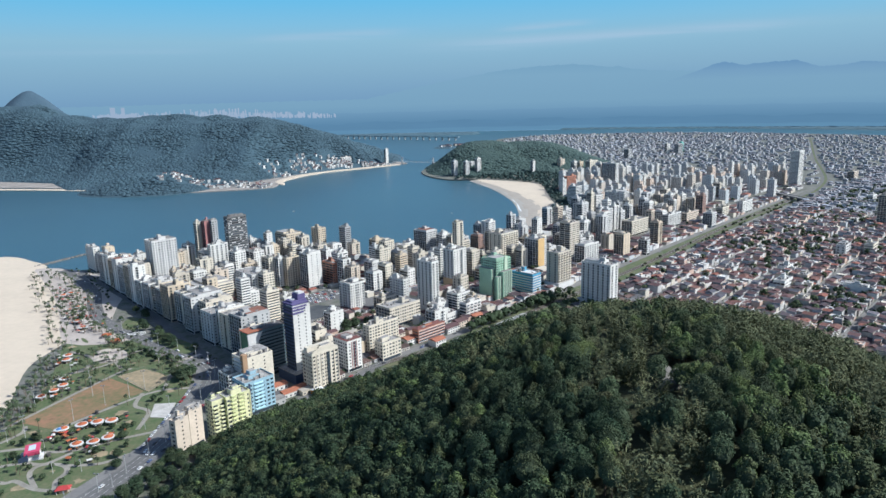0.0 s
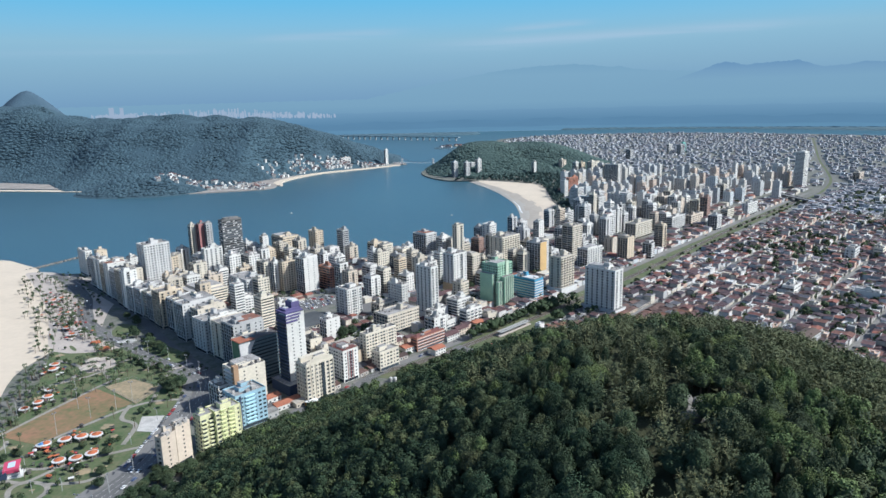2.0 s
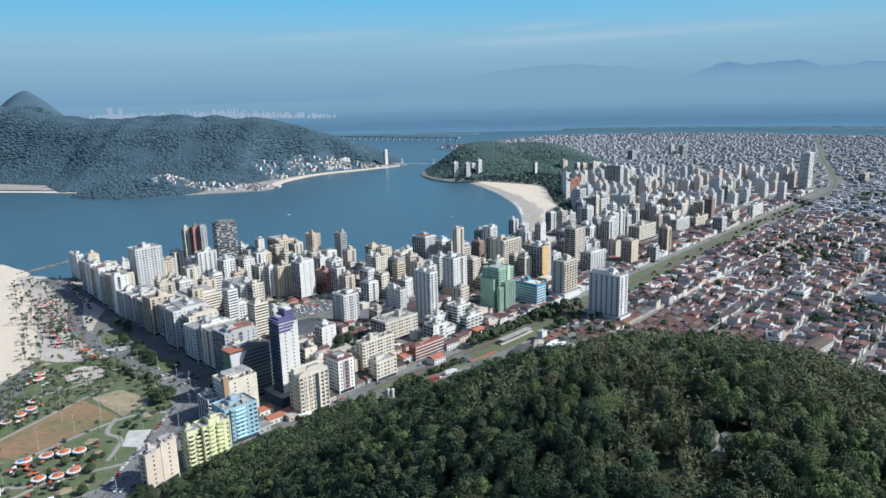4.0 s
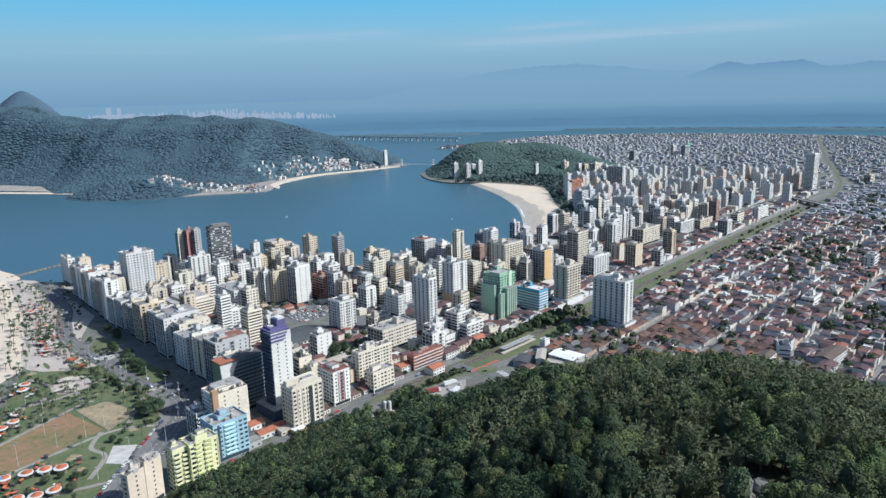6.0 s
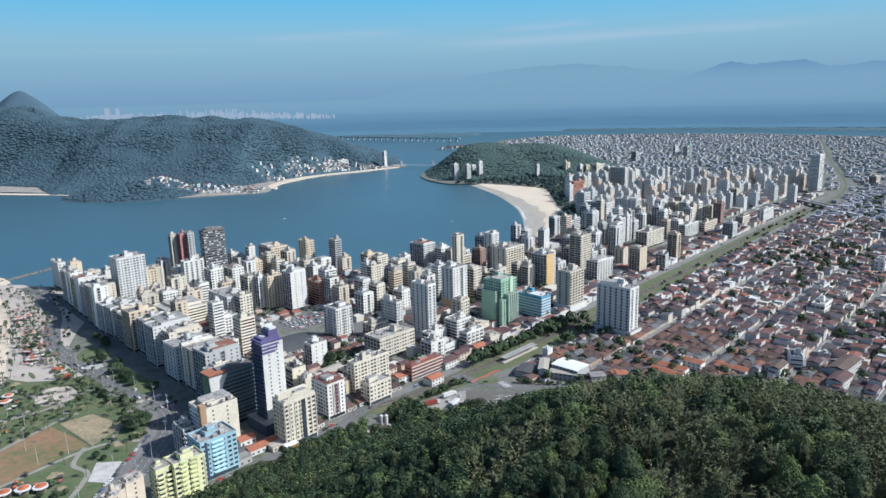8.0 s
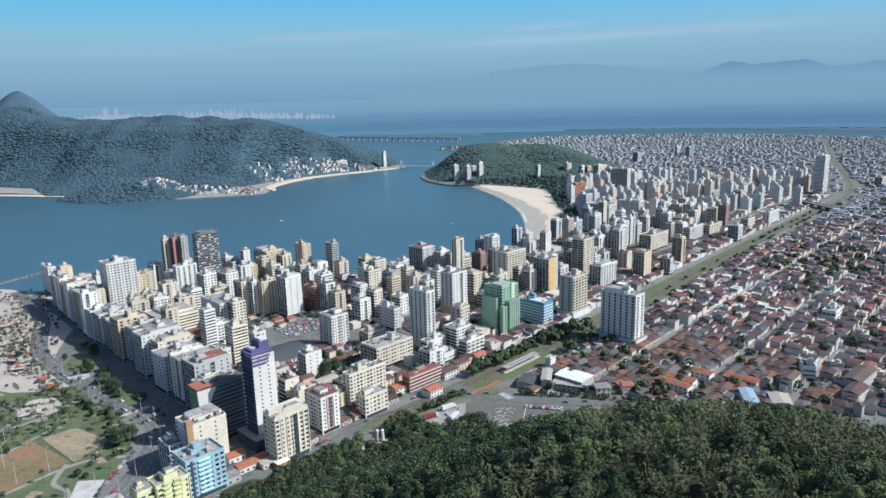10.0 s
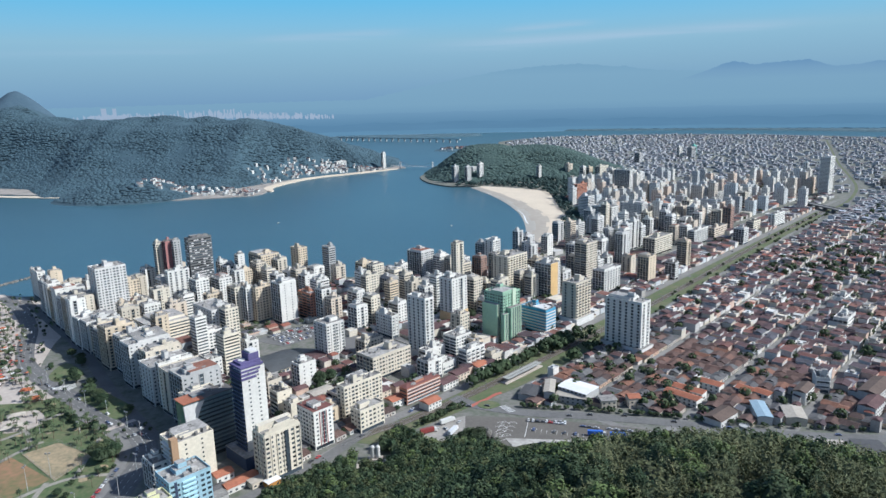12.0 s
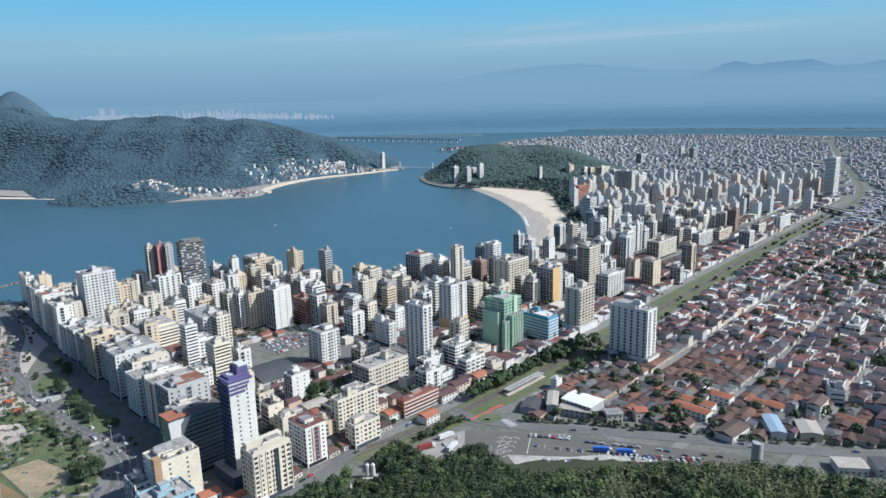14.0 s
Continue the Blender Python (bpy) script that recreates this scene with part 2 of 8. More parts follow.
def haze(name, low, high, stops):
    """Hazy distance for the far backdrop, painted as emission, its colour changing with the height of the land."""
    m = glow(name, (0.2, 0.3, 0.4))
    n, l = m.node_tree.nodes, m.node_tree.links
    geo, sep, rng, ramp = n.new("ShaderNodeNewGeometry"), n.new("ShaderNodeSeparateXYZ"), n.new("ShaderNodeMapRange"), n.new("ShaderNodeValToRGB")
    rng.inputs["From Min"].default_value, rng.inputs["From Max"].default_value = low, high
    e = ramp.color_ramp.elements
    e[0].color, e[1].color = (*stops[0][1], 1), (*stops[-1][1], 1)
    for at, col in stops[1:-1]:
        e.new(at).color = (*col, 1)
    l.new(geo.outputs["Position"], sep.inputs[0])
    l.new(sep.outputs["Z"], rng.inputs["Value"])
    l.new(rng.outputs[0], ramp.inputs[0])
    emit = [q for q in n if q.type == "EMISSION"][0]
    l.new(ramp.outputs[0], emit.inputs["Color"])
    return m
# ======================= mesh helpers =======================
rng = random.Random(7)


class Mesh:
    """Gathers corners and faces, with a material slot per face."""

    def __init__(self):
        self.v, self.f, self.m = [], [], []

    def face(self, pts, slot=0):
        i = len(self.v)
        self.v += [tuple(p) for p in pts]
        self.f.append(tuple(range(i, i + len(pts))))
        self.m.append(slot)

    def box(self, x0, y0, z0, x1, y1, z1, slot=0, top=None):
        i = len(self.v)
        self.v += [(x0, y0, z0), (x1, y0, z0), (x1, y1, z0), (x0, y1, z0), (x0, y0, z1), (x1, y0, z1), (x1, y1, z1), (x0, y1, z1)]
        self.f += [(i, i + 3, i + 2, i + 1), (i + 4, i + 5, i + 6, i + 7), (i, i + 1, i + 5, i + 4), (i + 1, i + 2, i + 6, i + 5), (i + 2, i + 3, i + 7, i + 6), (i + 3, i, i + 4, i + 7)]
        self.m += [slot, slot if top is None else top, slot, slot, slot, slot]

    def ring(self, cx, cy, z0, r0, z1, r1, n=10, slot=0, cap=False):
        """A round wall that goes from radius r0 at z0 to r1 at z1."""
        i = len(self.v)
        for r, z in ((r0, z0), (r1, z1)):
            self.v += [(cx + r * math.cos(2 * math.pi * k / n), cy + r * math.sin(2 * math.pi * k / n), z) for k in range(n)]
        for k in range(n):
            j = (k + 1) % n
            self.f.append((i + k, i + j, i + n + j, i + n + k))
            self.m.append(slot)
        if cap:
            self.f.append(tuple(range(i + n, i + 2 * n)))
            self.m.append(slot)

    def gable(self, x0, y0, x1, y1, z, rise, over=0.4, slot=0, hip=0.0):
        """A pitched roof with its ridge along x."""
        x0, y0, x1, y1 = x0 - over, y0 - over, x1 + over, y1 + over
        ym = (y0 + y1) / 2
        a, b, c, d = (x0, y0, z), (x1, y0, z), (x1, y1, z), (x0, y1, z)
        e, g = (x0 + hip, ym, z + rise), (x1 - hip, ym, z + rise)
        i = len(self.v)
        self.v += [a, b, c, d, e, g]
        self.f += [(i, i + 1, i + 5, i + 4), (i + 2, i + 3, i + 4, i + 5), (i + 1, i + 2, i + 5), (i + 3, i, i + 4), (i, i + 3, i + 2, i + 1)]
        self.m += [slot] * 5

    def turned(self, m, start=0):
        for k in range(start, len(self.v)):
            self.v[k] = tuple(m @ Vector(self.v[k]))
        return self

    def data(self, name, *mats, smooth=False):
        d = bpy.data.meshes.new(name)
        d.from_pydata(self.v, [], self.f)
        for m in mats:
            d.materials.append(m)
        d.polygons.foreach_set("material_index", np.array(self.m, dtype=np.int32))
        if smooth:
            d.polygons.foreach_set("use_smooth", np.ones(len(self.f), dtype=bool))
        d.update()
        return d


def part(name, mesh, mats, parent, label="", kind="", smooth=False):
    """Links a gathered mesh as one object under a thing or a part."""
    data = mesh.data(name, *(mats if isinstance(mats, (list, tuple)) else [mats]), smooth=smooth) if isinstance(mesh, Mesh) else mesh
    ob = new(name, data)
    ob.parent = parent
    return tagged(ob, label, "", "", kind)


def root(name, m, label, category, group="", kind=""):
    ob = new(name)
    ob.empty_display_size = 0.5
    ob.matrix_basis = m
    return tagged(ob, label, category, group, kind)


def array_mesh(name, verts, faces, mats, slots=None, smooth=False):
    """A big joined mesh out of numpy arrays (all faces with the same number of corners)."""
    d = bpy.data.meshes.new(name)
    nf, k = faces.shape
    d.vertices.add(len(verts))
    d.vertices.foreach_set("co", np.ascontiguousarray(verts, dtype=np.float32).ravel())
    d.loops.add(nf * k)
    d.loops.foreach_set("vertex_index", np.ascontiguousarray(faces, dtype=np.int32).ravel())
    d.polygons.add(nf)
    d.polygons.foreach_set("loop_start", np.arange(0, nf * k, k, dtype=np.int32))
    d.polygons.foreach_set("loop_total", np.full(nf, k, dtype=np.int32))
    for m in mats:
        d.materials.append(m)
    if slots is not None:
        d.polygons.foreach_set("material_index", np.ascontiguousarray(slots, dtype=np.int32))
    d.polygons.foreach_set("use_smooth", np.full(nf, smooth, dtype=bool))
    d.update(calc_edges=True)
    d.validate()
    return d


def curve_line(pts, steps=6, closed=False):
    """A smooth line through a few corners (Catmull-Rom)."""
    out, n = [], len(pts)
    last = n if closed else n - 1
    for i in range(last):
        p = [Vector((*pts[(i + k) % n if closed else min(max(i + k, 0), n - 1)], 0)) for k in (-1, 0, 1, 2)]
        for s in range(steps):
            t = s / steps
            q = 0.5 * ((2 * p[1]) + (p[2] - p[0]) * t + (2 * p[0] - 5 * p[1] + 4 * p[2] - p[3]) * t * t + (3 * p[1] - p[0] - 3 * p[2] + p[3]) * t ** 3)
            out.append((q.x, q.y))
    if not closed:
        out.append(tuple(pts[-1]))
    return out


def slab(name, outline, z0, z1, material, side=None):
    """A flat piece of ground with an edge that goes down to z0."""
    bm = bmesh.new()
    vs = [bm.verts.new((x, y, z1)) for x, y in outline]
    f = bm.faces.new(vs)
    if f.normal.z < 0:
        f.normal_flip()
    f.normal_update()
    if f.normal.z < 0:
        f.normal_flip()
    low = [bm.verts.new((x, y, z0)) for x, y in outline]
    n = len(vs)
    for i in range(n):
        bm.faces.new((vs[i], vs[(i + 1) % n], low[(i + 1) % n], low[i]))
    bmesh.ops.triangulate(bm, faces=[f])
    bmesh.ops.recalc_face_normals(bm, faces=bm.faces)
    d = bpy.data.meshes.new(name)
    bm.to_mesh(d)
    bm.free()
    d.materials.append(material)
    ob = new(name, d)
    return ob


def strip(name, pts, width, z, material, steps=6, thick=0.06):
    """A road or path of even width along a smooth line."""
    line = [Vector((*p, 0)) for p in curve_line(pts, steps)]
    m = Mesh()
    L, R = [], []
    for i, p in enumerate(line):
        d = (line[min(i + 1, len(line) - 1)] - line[max(i - 1, 0)]).normalized()
        nrm = Vector((-d.y, d.x, 0)) * width / 2
        L.append(p + nrm)
        R.append(p - nrm)
    for i in range(len(line) - 1):
        a, b, c, e = R[i], R[i + 1], L[i + 1], L[i]
        m.face([(a.x, a.y, z), (b.x, b.y, z), (c.x, c.y, z), (e.x, e.y, z)])
        for p, q in ((a, b), (c, e)):
            m.face([(p.x, p.y, z), (p.x, p.y, z - thick), (q.x, q.y, z - thick), (q.x, q.y, z)])
    return new(name, m.data(name, material))


def inside(x, y, poly):
    c, j = False, len(poly) - 1
    for i in range(len(poly)):
        (xi, yi), (xj, yj) = poly[i], poly[j]
        if (yi > y) != (yj > y) and x < (xj - xi) * (y - yi) / (yj - yi) + xi:
            c = not c
        j = i
    return c


def grid_of(x0, x1, y0, y1, step):
    xs, ys = np.arange(x0, x1 + step, step), np.arange(y0, y1 + step, step)
    X, Y = np.meshgrid(xs, ys)
    nx, ny = len(xs), len(ys)
    i = (np.arange(ny - 1)[:, None] * nx + np.arange(nx - 1)[None]).ravel()
    return X, Y, np.stack([i, i + 1, i + nx + 1, i + nx], 1)


def lumps(X, Y, size, seed):
    """Cheap smooth noise in -1..1 over arrays, by summed waves."""
    r = np.random.RandomState(seed)
    out = np.zeros(X.shape)
    for k in range(9):
        a, ph, s = r.rand() * 6.283, r.rand() * 6.283, size * (0.6 + 0.9 * r.rand())
        out += np.sin((X * np.cos(a) + Y * np.sin(a)) * 6.283 / s + ph)
    return out / 4.5
# ======================= sea, land, hills =======================
sea_m = Mesh()
for i in range(24):
    a0, a1 = 2 * math.pi * i / 24, 2 * math.pi * (i + 1) / 24
    for r0, r1 in ((0, 900), (900, 2200), (2200, 4900)):
        q = [(r0 * math.cos(a0), r0 * math.sin(a0), 0), (r1 * math.cos(a0), r1 * math.sin(a0), 0), (r1 * math.cos(a1), r1 * math.sin(a1), 0), (r0 * math.cos(a1), r0 * math.sin(a1), 0)]
        sea_m.face(q if r0 else q[1:3] + [(0, 0, 0)])
tagged(new("water", sea_m.data("water", M_SEA)), "calm blue-grey bay water reaching to the horizon", "sea", kind="structure")

GROUND = 3.0
BAY = [(-525, 990), (-470, 1028), (-300, 1050), (-67, 1045), (20, 1075), (80, 1120), (150, 1215), (200, 1330), (226, 1470), (215, 1600), (178, 1780), (104, 1975)]
LAND = curve_line([(-690, 990), (-640, 985), (-575, 976)] + BAY + [(20, 2010), (-45, 2130), (-60, 2290), (30, 2440), (190, 2560), (300, 2900), (330, 3300), (300, 3750), (430, 3980), (700, 4130), (1200, 4110), (1666, 3900), (2180, 3365), (2700, 2600), (3300, 1500), (3300, -600), (0, -900), (-900, -600), (-1400, 0), (-1350, 500), (-900, 900)], 5, True)
tagged(slab("ground", LAND, -4, GROUND, M_CITY), "built-up coastal flat of grey-brown earth and paving", "ground", kind="structure")

# The beach before the park and the crescent beach of the bay, a little over the land's edge.
tagged(slab("beach", curve_line([(-300, 330), (-348, 491), (-391, 602), (-398, 688), (-479, 818), (-576, 951), (-616, 1000), (-690, 994), (-900, 905), (-1340, 520), (-1380, 0), (-700, -300), (-350, 100)], 5, True), 0, GROUND + 0.12, M_SAND),
       "broad pale dry sand beach with scattered footprints", "beach", kind="structure")
tagged(slab("crescent_beach", curve_line([(155, 1225), (195, 1330), (220, 1470), (209, 1600), (174, 1760), (105, 1968), (150, 1962), (262, 1862), (262, 1700), (252, 1560), (249, 1466), (205, 1330), (165, 1235)], 5, True), 0, GROUND + 0.12, M_SAND),
       "pale crescent of sand along the inner bay", "beach", kind="structure")
for k, pts in enumerate(([(128, 1830), (112, 1890), (98, 1945)], [(162, 1330), (170, 1400), (167, 1450), (171, 1530), (167, 1590)])):
    tagged(strip(f"surf_{k + 1}", pts, 2.6 if k == 0 else 3.4, 0.7, M_FOAM), "thin white line of a small breaking wave", "surf", kind="structure")
shore, M_DAMP = Mesh(), mat("damp_sand", (0.40, 0.355, 0.30), 0.85, 0.15, 8.0, coarse=40)
inner = curve_line([(156, 1215), (196, 1330), (221, 1470), (210, 1600), (175, 1765), (106, 1975)], 6)
outer = curve_line([(118, 1215), (151, 1330), (163, 1470), (160, 1600), (134, 1785), (80, 1985)], 6)
for i in range(len(inner) - 1):      # the sand slopes into the water, wetter and darker on the way
    for k in range(8):
        q = []
        for j, t_ in ((i, k / 8), (i + 1, k / 8), (i + 1, (k + 1) / 8), (i, (k + 1) / 8)):
            q.append((inner[j][0] + (outer[j][0] - inner[j][0]) * t_, inner[j][1] + (outer[j][1] - inner[j][1]) * t_, GROUND + 0.20 - 3.0 * t_ ** 1.3))
        shore.face(q, 0 if k + math.sin(i * 1.3) * 0.6 < 1 else 1 if k + math.sin(i * 0.9) < 5 else 2)
tagged(new("foreshore", shore.data("foreshore", M_SAND, M_DAMP, M_WETSAND)), "sand sloping into the shallow water", "beach", kind="structure")
tagged(slab("headland", curve_line([(-760, 1010), (-740, 1090), (-700, 1092), (-655, 1060), (-622, 1035), (-605, 1008), (-640, 985)], 5, True), -2, 1.6, M_SAND), "low sandy spit with rocks at the beach's end", "beach", kind="structure")


def canopy(x, y):
    """Height of the treetops on the near hill."""
    dx, dy = x - 90.0, y - 220.0
    fx = np.exp(-(dx / np.where(dx < 0, 225.0, 215.0)) ** 2)
    fy = np.where(dy > 0, np.exp(-(np.abs(dy) / 247.0) ** 2.47), np.exp(-(dy / 300.0) ** 2))
    s = np.clip((x + 192.0) / 62.0, 0, 1)       # the slope ends above the avenue
    return 158.0 * fx * fy * s * s * (3 - 2 * s)


def hill_ground(x, y):
    return np.maximum(canopy(x, y) - 11.0, GROUND - 1.0)


X, Y, F = grid_of(-420, 620, -60, 580, 8)
Z = hill_ground(X, Y) + 0.8 * lumps(X, Y, 30, 3)
Z = np.where(hill_ground(X, Y) <= GROUND, GROUND - 1.0, Z)
V = np.stack([X, Y, Z], -1).reshape(-1, 3)
keep = (V[F][:, :, 2] > GROUND - 0.9).any(1)
tagged(new("near_hill", array_mesh("near_hill", V, F[keep], [M_FOREST_FLOOR], smooth=True)), "steep hill covered in dense subtropical forest", "hill", kind="structure")


def wooded_hill(name, box, step, shape, label, seed, material=M_HAZED_WOOD, rough=1.2):
    """A far hill: one sheet with a bumpy canopy all over."""
    X, Y, F = grid_of(*box, step)
    Z = shape(X, Y)
    Z = Z + np.where(Z > 3, rough * lumps(X, Y, 26, seed) + rough * 0.8 * lumps(X, Y, 13, seed + 1) + 3 * lumps(X, Y, 160, seed + 2) * np.clip(Z / 60, 0, 1), 0)
    V = np.stack([X, Y, Z], -1).reshape(-1, 3)
    keep = (V[F][:, :, 2] > 0.2).any(1)
    return tagged(new(name, array_mesh(name, V, F[keep], [material], smooth=True)), label, "hill", kind="structure")


def bump(X, Y, cx, cy, sx, sy, h, turn=0.0, p=2.0):
    c, s = math.cos(radians(turn)), math.sin(radians(turn))
    u, v = (X - cx) * c + (Y - cy) * s, -(X - cx) * s + (Y - cy) * c
    return h * np.exp(-(np.abs(u / sx) ** p + np.abs(v / sy) ** p))


def ridge(X, Y, line, heights, front, back, p=2.0):
    """A long hill: its crest line and height are smooth over x, its flanks fall off before and behind."""
    xs = np.array([q[0] for q in line])
    yr = np.interp(X, xs, [q[1] for q in line])
    h = np.interp(X, xs, heights)
    dy = Y - yr
    w = np.where(dy < 0, np.interp(X, xs, front), back)
    return h * np.exp(-np.abs(dy / w) ** p) * np.clip((xs[-1] - X) / 40, 0, 1)


def japui(X, Y):
    Z = ridge(X, Y, [(-2600, 2750), (-1700, 2700), (-1565, 2700), (-1462, 2690), (-1244, 2640), (-1093, 2600), (-783, 2550), (-626, 2500), (-500, 2560), (-372, 2590), (-255, 2625), (-190, 2645), (-130, 2660)],
              [240, 262, 262, 224, 203, 211, 200, 199, 156, 112, 70, 34, 10], [250, 250, 260, 270, 300, 400, 400, 330, 225, 165, 125, 85, 50], 420, 2.1)
    Z = np.maximum(Z, bump(X, Y, -840, 1960, 165, 120, 66, 0, 2.3))
    return Z * (1 + 0.045 * lumps(X, Y, 330, 5) + 0.03 * lumps(X, Y, 120, 6)) - 16.0


wooded_hill("long_hill", (-2600, -150, 1750, 3300), 12, japui, "long wooded hill across the bay, haze tinted into its colour", 11)
# the peak's bluer base colour has haze mixed in
wooded_hill("high_hill", (-3300, -1500, 3400, 4300), 20, lambda X, Y: np.maximum(bump(X, Y, -2225, 3800, 285, 300, 342, 0, 1.6), bump(X, Y, -2700, 3850, 600, 300, 275)) - 12, "high conical wooded hill behind the first ridge", 21, mat("hazed_peak_woods", (0.060, 0.098, 0.132), 0.95, 0.0, 14.0, 2.0, 9.0, second=(0.046, 0.080, 0.112), coarse=90))
wooded_hill("small_hill", (-120, 620, 1990, 2720), 11, lambda X, Y: np.maximum(bump(X, Y, 150, 2310, 152, 190, 99, 0, 3.0), bump(X, Y, 290, 2340, 235, 180, 92, -8, 2.6)) - 8, "small wooded hill at the mouth of the channel", 31, M_HAZED_SMALLWOOD)
tagged(slab("far_shore", curve_line([(-1500, 2110), (-1100, 2030), (-975, 1975), (-829, 1835), (-703, 1866), (-560, 1900), (-484, 1940), (-480, 2020), (-493, 2110), (-422, 2305), (-282, 2425), (-155, 2540), (-130, 2580), (-220, 2700), (-700, 3200), (-2600, 3300), (-2700, 2100)], 4, True), -3, 2.0, mat("shore_earth", (0.34, 0.31, 0.28), 0.95, 0.4, 8.0, coarse=60)),
       "strip of pale rocks and sand at the foot of the hill", "ground", kind="structure")

fr2 = random.Random(91)
COVE = [(float(np.interp(k, (0, 35, 65, 100), (-515, -436, -332, -160))), float(np.interp(k, (0, 35, 65, 100), (2150, 2318, 2412, 2525)))) for k in range(0, 101, 4)]
VILLAGE = [(-352 + 8 * k, 2452 - 6 * j) for k in range(5) for j in range(3)]        # villas along the far shore
while len(VILLAGE) < 330:
    t_ = fr2.random()
    if math.sin(t_ * 23) < -0.75:
        continue
    if len(VILLAGE) < 150:
        x, y = (float(np.interp(t_, (0, 0.3, 0.75, 1), q)) for q in ((-800, -690, -562, -495), (1880, 1930, 1932, 1912)))
        x, y = x + fr2.uniform(-8, 8), y + 8 + 110 * fr2.random() ** 1.5
    else:
        x, y = (float(np.interp(t_, (0, 0.35, 0.65, 1), q)) for q in ((-515, -436, -332, -178), (2150, 2318, 2412, 2512)))
        u_ = 10 + 120 * fr2.random() ** 1.6 * (1.15 - t_)
        x, y = x - 0.8 * u_ + fr2.uniform(-6, 6), y + 0.55 * u_
    if float(japui(np.array(x), np.array(y))) < 62:
        VILLAGE.append((x, y))


def clear_of(X, Y, places, gap):
    """True where X, Y keep a distance from all the given places."""
    ok = np.ones(X.shape, bool)
    for px, py in places:
        ok &= (X - px) ** 2 + (Y - py) ** 2 > gap * gap
    return ok


def far_crowns(name, box, spacing, shape, seed, label, seen, leaf=M_HAZED_WOOD):
    """Treetops over a far hill: a low uneven dome for every crown."""
    r = np.random.RandomState(seed)
    X, Y = np.meshgrid(np.arange(box[0], box[1], spacing), np.arange(box[2], box[3], spacing))
    X, Y = X.ravel() + r.uniform(-0.42, 0.42, X.size) * spacing, Y.ravel() + r.uniform(-0.42, 0.42, Y.size) * spacing
    Z = shape(X, Y)
    ok = (Z > 4) & seen(X, Y)
    X, Y, Z = X[ok], Y[ok], Z[ok]
    n = 6
    size = spacing * r.uniform(0.6, 1.1, len(X))
    tall = size * r.uniform(0.25, 0.5, len(X))
    turn = r.uniform(0, 6.28, len(X))
    V = np.zeros((len(X), 2 * n + 1, 3))
    for k in range(n):
        a = turn + 2 * math.pi * k / n
        for ring, (q, up) in enumerate(((1.0, -0.28), (0.6, 0.6))):
            w = size * q * r.uniform(0.8, 1.2, len(X))
            V[:, ring * n + k] = np.stack([X + w * np.cos(a), Y + w * np.sin(a), Z + tall * up * r.uniform(0.8, 1.2, len(X))], 1)
    V[:, 2 * n] = np.stack([X, Y, Z + tall], 1)
    one = []
    for k in range(n):
        j = (k + 1) % n
        one += [(k, j, n + j), (k, n + j, n + k), (n + k, n + j, 2 * n)]
    F = (np.array(one)[None] + (np.arange(len(X)) * (2 * n + 1))[:, None, None]).reshape(-1, 3)
    return tagged(new(name, array_mesh(name, V.reshape(-1, 3), F, [leaf], smooth=True)), label, "woods", kind="stuff")


def small_shape(X, Y):
    return np.maximum(bump(X, Y, 150, 2310, 152, 190, 99, 0, 3.0), bump(X, Y, 290, 2340, 235, 180, 92, -8, 2.6)) - 8


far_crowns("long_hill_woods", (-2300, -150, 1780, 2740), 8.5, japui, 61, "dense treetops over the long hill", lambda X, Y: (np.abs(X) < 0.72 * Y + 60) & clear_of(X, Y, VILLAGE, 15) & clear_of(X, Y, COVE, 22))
far_crowns("small_hill_woods", (-100, 610, 2000, 2480), 8.5, small_shape, 63, "dense treetops over the small hill", lambda X, Y: Y < 2480, M_HAZED_SMALLWOOD)

# Backdrop past the visible flats: lowlands, river arms and a range of mountains in haze.
def backdrop(name, a0, a1, r, low, top, material, label, steps=160):
    m = Mesh()
    for i in range(steps):
        q = []
        for k in (i, i + 1):
            a = radians(a0 + (a1 - a0) * k / steps)
            q.append((r * math.sin(a), r * math.cos(a), a))
        (xa, ya, aa), (xb, yb, ab) = q
        m.face([(xa, ya, low), (xb, yb, low), (xb, yb, top(math.degrees(ab))), (xa, ya, top(math.degrees(aa)))])
    return tagged(new(name, m.data(name, material)), label, "backdrop", kind="structure")


def wave(a, *terms):
    return sum(h * math.sin(a * f + p) for h, f, p in terms)


def range_top(a):
    at = (-60, -6, 0.3, 4.8, 7.8, 10.8, 12.6, 13.7, 14.3, 14.8, 16.6, 18.5, 20.3, 21.2, 22.1, 23.4, 24.7, 26.9, 27.6, 28.3, 29.7, 31.3, 33, 60)
    up = (232, 240, 347, 410, 433, 441, 427, 412, 422, 405, 385, 375, 370, 402, 421, 395, 404, 413, 396, 370, 371, 391, 372, 330)
    return float(np.interp(a, at, up)) + wave(a, (1.5, 4.7, 1.0), (1.4, 9.1, 2.0), (1.2, 17, 0.3))


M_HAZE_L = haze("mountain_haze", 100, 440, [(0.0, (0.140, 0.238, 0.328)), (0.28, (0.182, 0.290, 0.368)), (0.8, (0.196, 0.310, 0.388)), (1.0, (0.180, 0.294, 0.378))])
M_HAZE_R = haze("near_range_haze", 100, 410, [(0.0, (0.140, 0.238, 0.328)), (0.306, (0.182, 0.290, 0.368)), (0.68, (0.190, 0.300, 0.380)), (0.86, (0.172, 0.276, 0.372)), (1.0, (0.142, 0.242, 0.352))])
